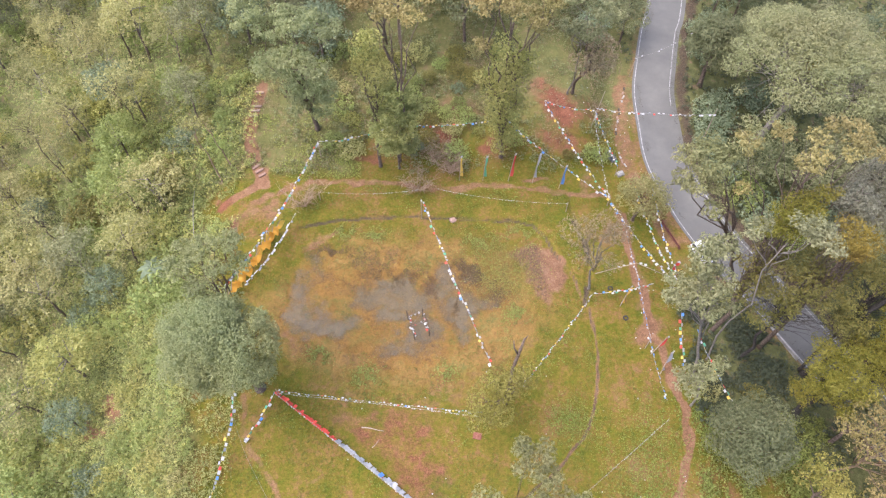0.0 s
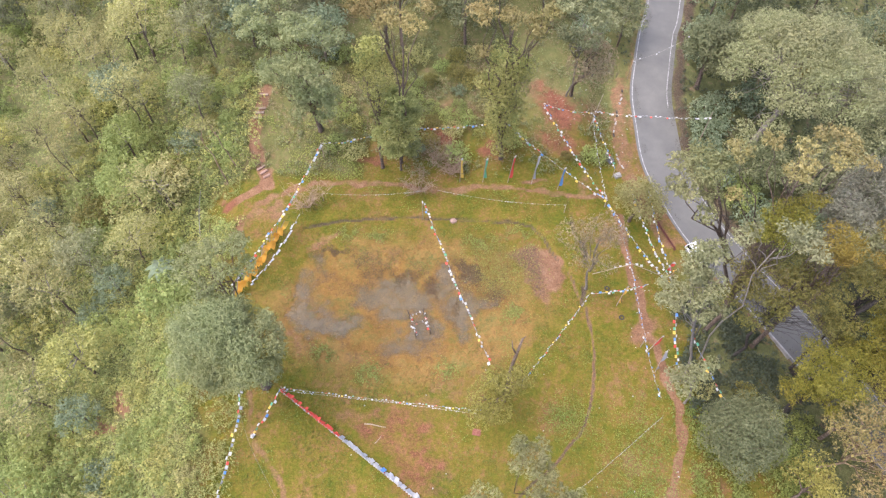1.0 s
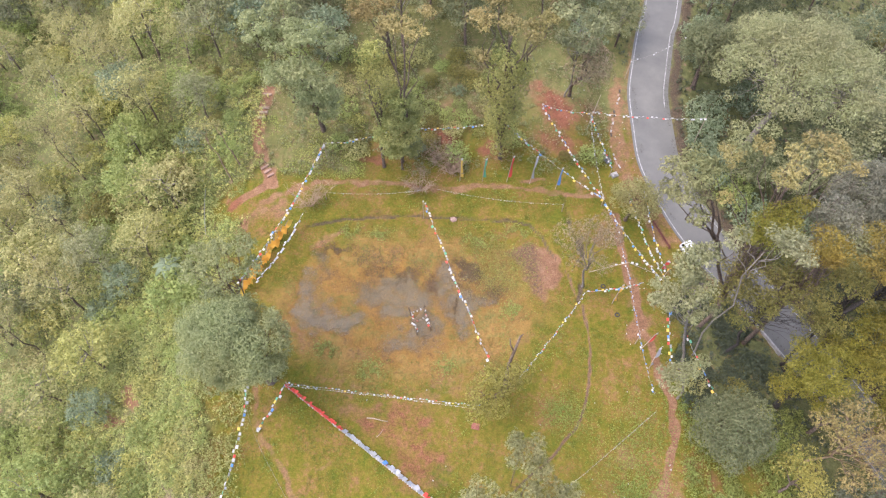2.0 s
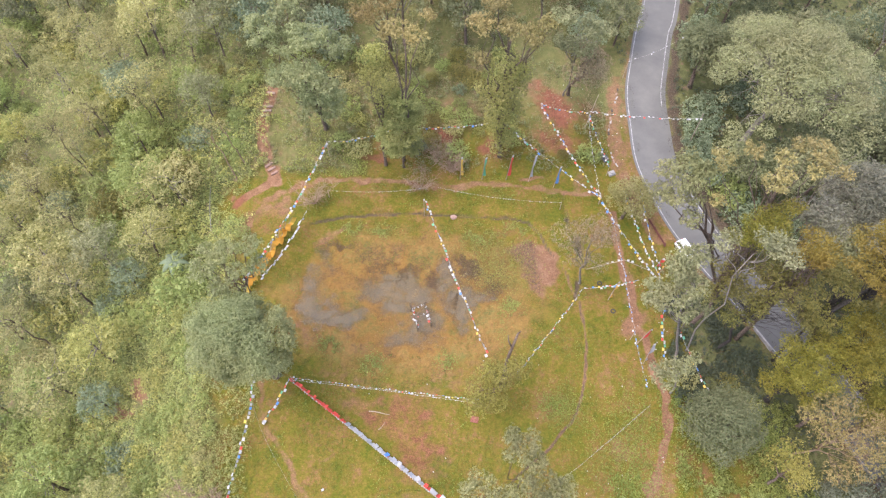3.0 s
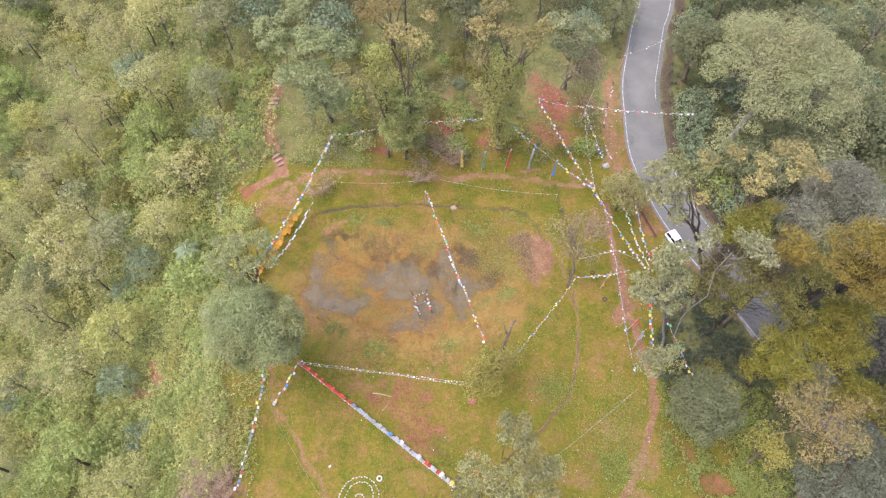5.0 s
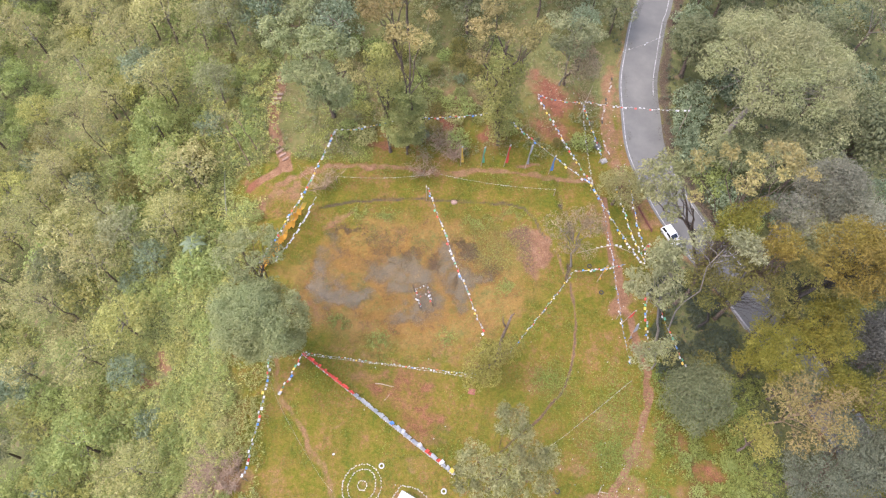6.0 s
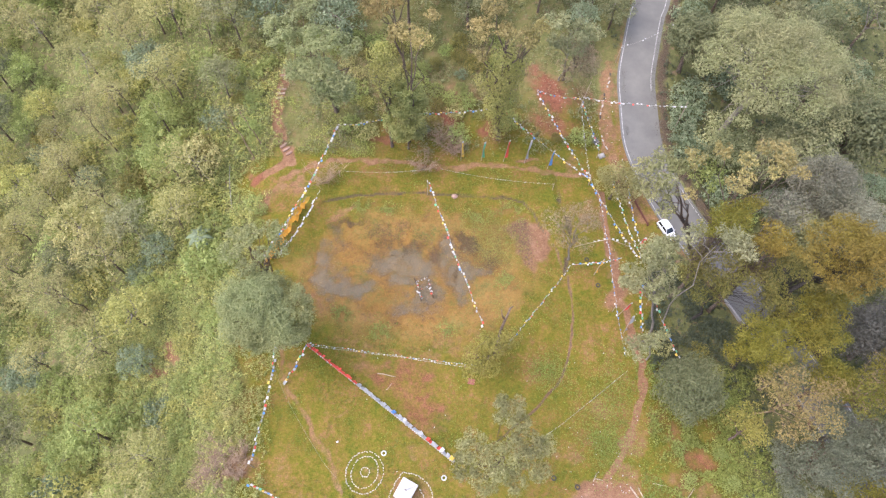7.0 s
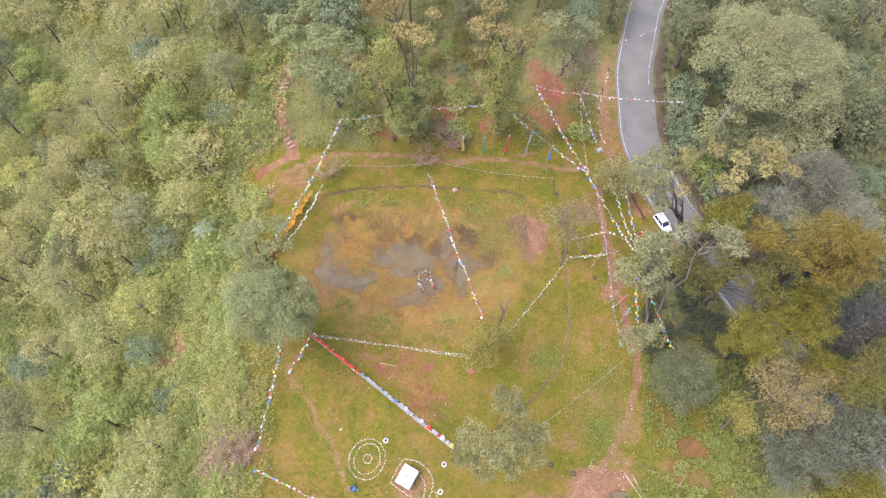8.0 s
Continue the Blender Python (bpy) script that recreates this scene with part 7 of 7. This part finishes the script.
for a, b, label in (((42.6, 38.8), (45.0, 34.4), "low concrete parapet at the lower road's edge"), ((48.6, 28.4), (50.4, 25.2), "low concrete parapet beside the lower road")):
    mid = ((a[0] + b[0]) / 2, (a[1] + b[1]) / 2)
    size = math.dist(a, b)
    wall = thing("parapet", g(*mid, 0), label, "parapet", "road parapets", math.degrees(math.atan2(b[1] - a[1], b[0] - a[0])))
    part("wall", box(size, 0.16, 0.9, (0, 0, -0.42), 0.03), CONCRETE, wall)
    part("coping", box(size + 0.1, 0.2, 0.07, (0, 0, 0.48), 0.02), CONCRETE, wall)

KERB = curve_through([(29.2, 80.3), (27.6, 75), (26.6, 71), (26.3, 67), (26.9, 63.8)], 0.8)
kerb = tagged(new("roadside_drain"), "dark stone-lined drain along the road's verge", "drain", kind="structure")
rng = random.Random(12)
for k, (p, q) in enumerate(zip(KERB, KERB[1:])):
    if rng.random() < 0.35:
        continue
    mx, my = (p + q) / 2
    part("kerb_stone", box(rng.uniform(0.4, 0.75), rng.uniform(0.2, 0.32), 0.24, (0, 0, -0.13), 0.04), rng.choice((BARK_DARK, CONCRETE, ROCK)), kerb, m=pose(*g(mx + rng.uniform(-0.15, 0.15), my, 0), 0, 0, math.degrees(math.atan2(q[1] - p[1], q[0] - p[0])) + rng.uniform(-14, 14)))


def car():
    root = thing("car", (34.9, 48.6, -1.42), "small white hatchback car parked on the road", "car", turn=-63)
    L, W = 1.78, 0.76
    bm = bmesh.new()
    sections = [(-L, 0.62, 0.30, 0.72), (-L + 0.12, 0.72, 0.22, 0.86), (-0.9, 0.76, 0.2, 0.92), (0.7, 0.76, 0.2, 0.92), (1.35, 0.73, 0.2, 0.84), (L - 0.08, 0.66, 0.25, 0.7), (L, 0.56, 0.32, 0.6)]
    rows = []
    for x, w, lo, hi in sections:
        rows.append([bm.verts.new((x, s * w * k, z)) for s, k, z in ((-1, 0.92, lo), (-1, 1.0, lo + 0.2), (-1, 0.99, hi - 0.1), (-1, 0.9, hi), (1, 0.9, hi), (1, 0.99, hi - 0.1), (1, 1.0, lo + 0.2), (1, 0.92, lo))])
    for p, q in zip(rows, rows[1:]):
        for i in range(8):
            bm.faces.new((p[i], p[(i + 1) % 8], q[(i + 1) % 8], q[i]))
    bm.faces.new(rows[0][::-1])
    bm.faces.new(rows[-1])
    bmesh.ops.recalc_face_normals(bm, faces=bm.faces)
    bmesh.ops.bevel(bm, geom=list(bm.edges), offset=0.02, segments=2, affect="EDGES")
    body = part("body", bm, CAR_PAINT, root, smooth=True)
    cabin = [(-1.62, 0.66, 0.9), (0.85, 0.66, 0.9), (0.25, 0.56, 1.46), (-1.38, 0.56, 1.48)]
    bm = bmesh.new()
    low = [bm.verts.new((x, s * w, z)) for s in (-1, 1) for x, w, z in cabin]
    for f in ((0, 1, 2, 3), (7, 6, 5, 4), (1, 5, 6, 2), (4, 0, 3, 7), (3, 2, 6, 7), (0, 4, 5, 1)):
        bm.faces.new([low[i] for i in f])
    part("window_glass", bm, CAR_GLASS, root, "dark window glass")
    bm = box(1.72, 1.2, 0.07, (-0.56, 0, 1.46), 0.03)
    part("roof", bm, CAR_PAINT, root, "white roof")
    for s in (-1, 1):
        for x0, x1 in ((0.88, 0.27), (-0.5, -0.52), (-1.6, -1.38)):
            part("pillar", tube([(x0, s * 0.665, 0.9), (x1, s * 0.575, 1.48)], [0.045, 0.045], 5), CAR_PAINT, root)
        part("mirror", box(0.12, 0.18, 0.12, (0.75, s * 0.83, 0.92), 0.03), CAR_PAINT, root)
        part("headlight", box(0.1, 0.26, 0.14, (L - 0.06, s * 0.46, 0.56), 0.03), LAMP_LENS, root)
        part("tail_light", box(0.06, 0.14, 0.28, (-L + 0.03, s * 0.6, 0.56), 0.02), RED_LENS, root)
        for x in (-1.15, 1.12):
            wheel = part("wheel", tube([(x, s * 0.58, 0.28), (x, s * 0.76, 0.28)], [0.28, 0.28], 20), RUBBER, root)
            part("rim", tube([(x, s * 0.74, 0.28), (x, s * 0.772, 0.28)], [0.17, 0.16], 16), CHROME, wheel)
    part("bumper", box(0.16, 1.3, 0.2, (L - 0.02, 0, 0.3), 0.05), DARK_PANEL, root)
    part("bumper", box(0.14, 1.36, 0.2, (-L, 0, 0.32), 0.05), DARK_PANEL, root)
    return root


car()


# scraps of paper and cloth on the ground
def litter():
    rng = np.random.default_rng(91)
    x = np.concatenate([rng.normal(22.5, 3, 50), rng.normal(27, 2, 26), rng.normal(28, 1.2, 26), rng.uniform(-12, 30, 28), rng.normal(21, 2.5, 30)])
    y = np.concatenate([rng.normal(12, 3.5, 50), rng.uniform(28, 52, 26), rng.uniform(58, 78, 26), rng.uniform(6, 34, 28), rng.normal(73, 3, 30)])
    c = np.stack([x, y, height(x, y) + 0.06], 1)
    v, f = leaves_at(rng, c, rng.normal(size=(len(x), 3)) * 0.2 + (0, 0, 1), 0.16, 0.8)
    tagged(child("litter", mesh_arrays("litter", v, None, f), CLOTH["white"]), "scraps of pale paper and cloth on the ground", "litter", kind="stuff")


litter()
white_rag = thing("white_cloth", g(-14.4, 15.2, 0.1), "white cloth lying on the grass", "cloth", turn=30)
child("cloth", FLAG["white", 0], None, white_rag, m=Matrix.Rotation(radians(80), 4, "X") @ Matrix.Scale(0.9, 4))
rag = thing("white_cloth", g(-22.4, 23.3, 0.3), "white cloth tied at the stake", "cloth", turn=60)
child("cloth", FLAG["white", 1], None, rag, m=Matrix.Rotation(radians(65), 4, "X") @ Matrix.Scale(1.7, 4))
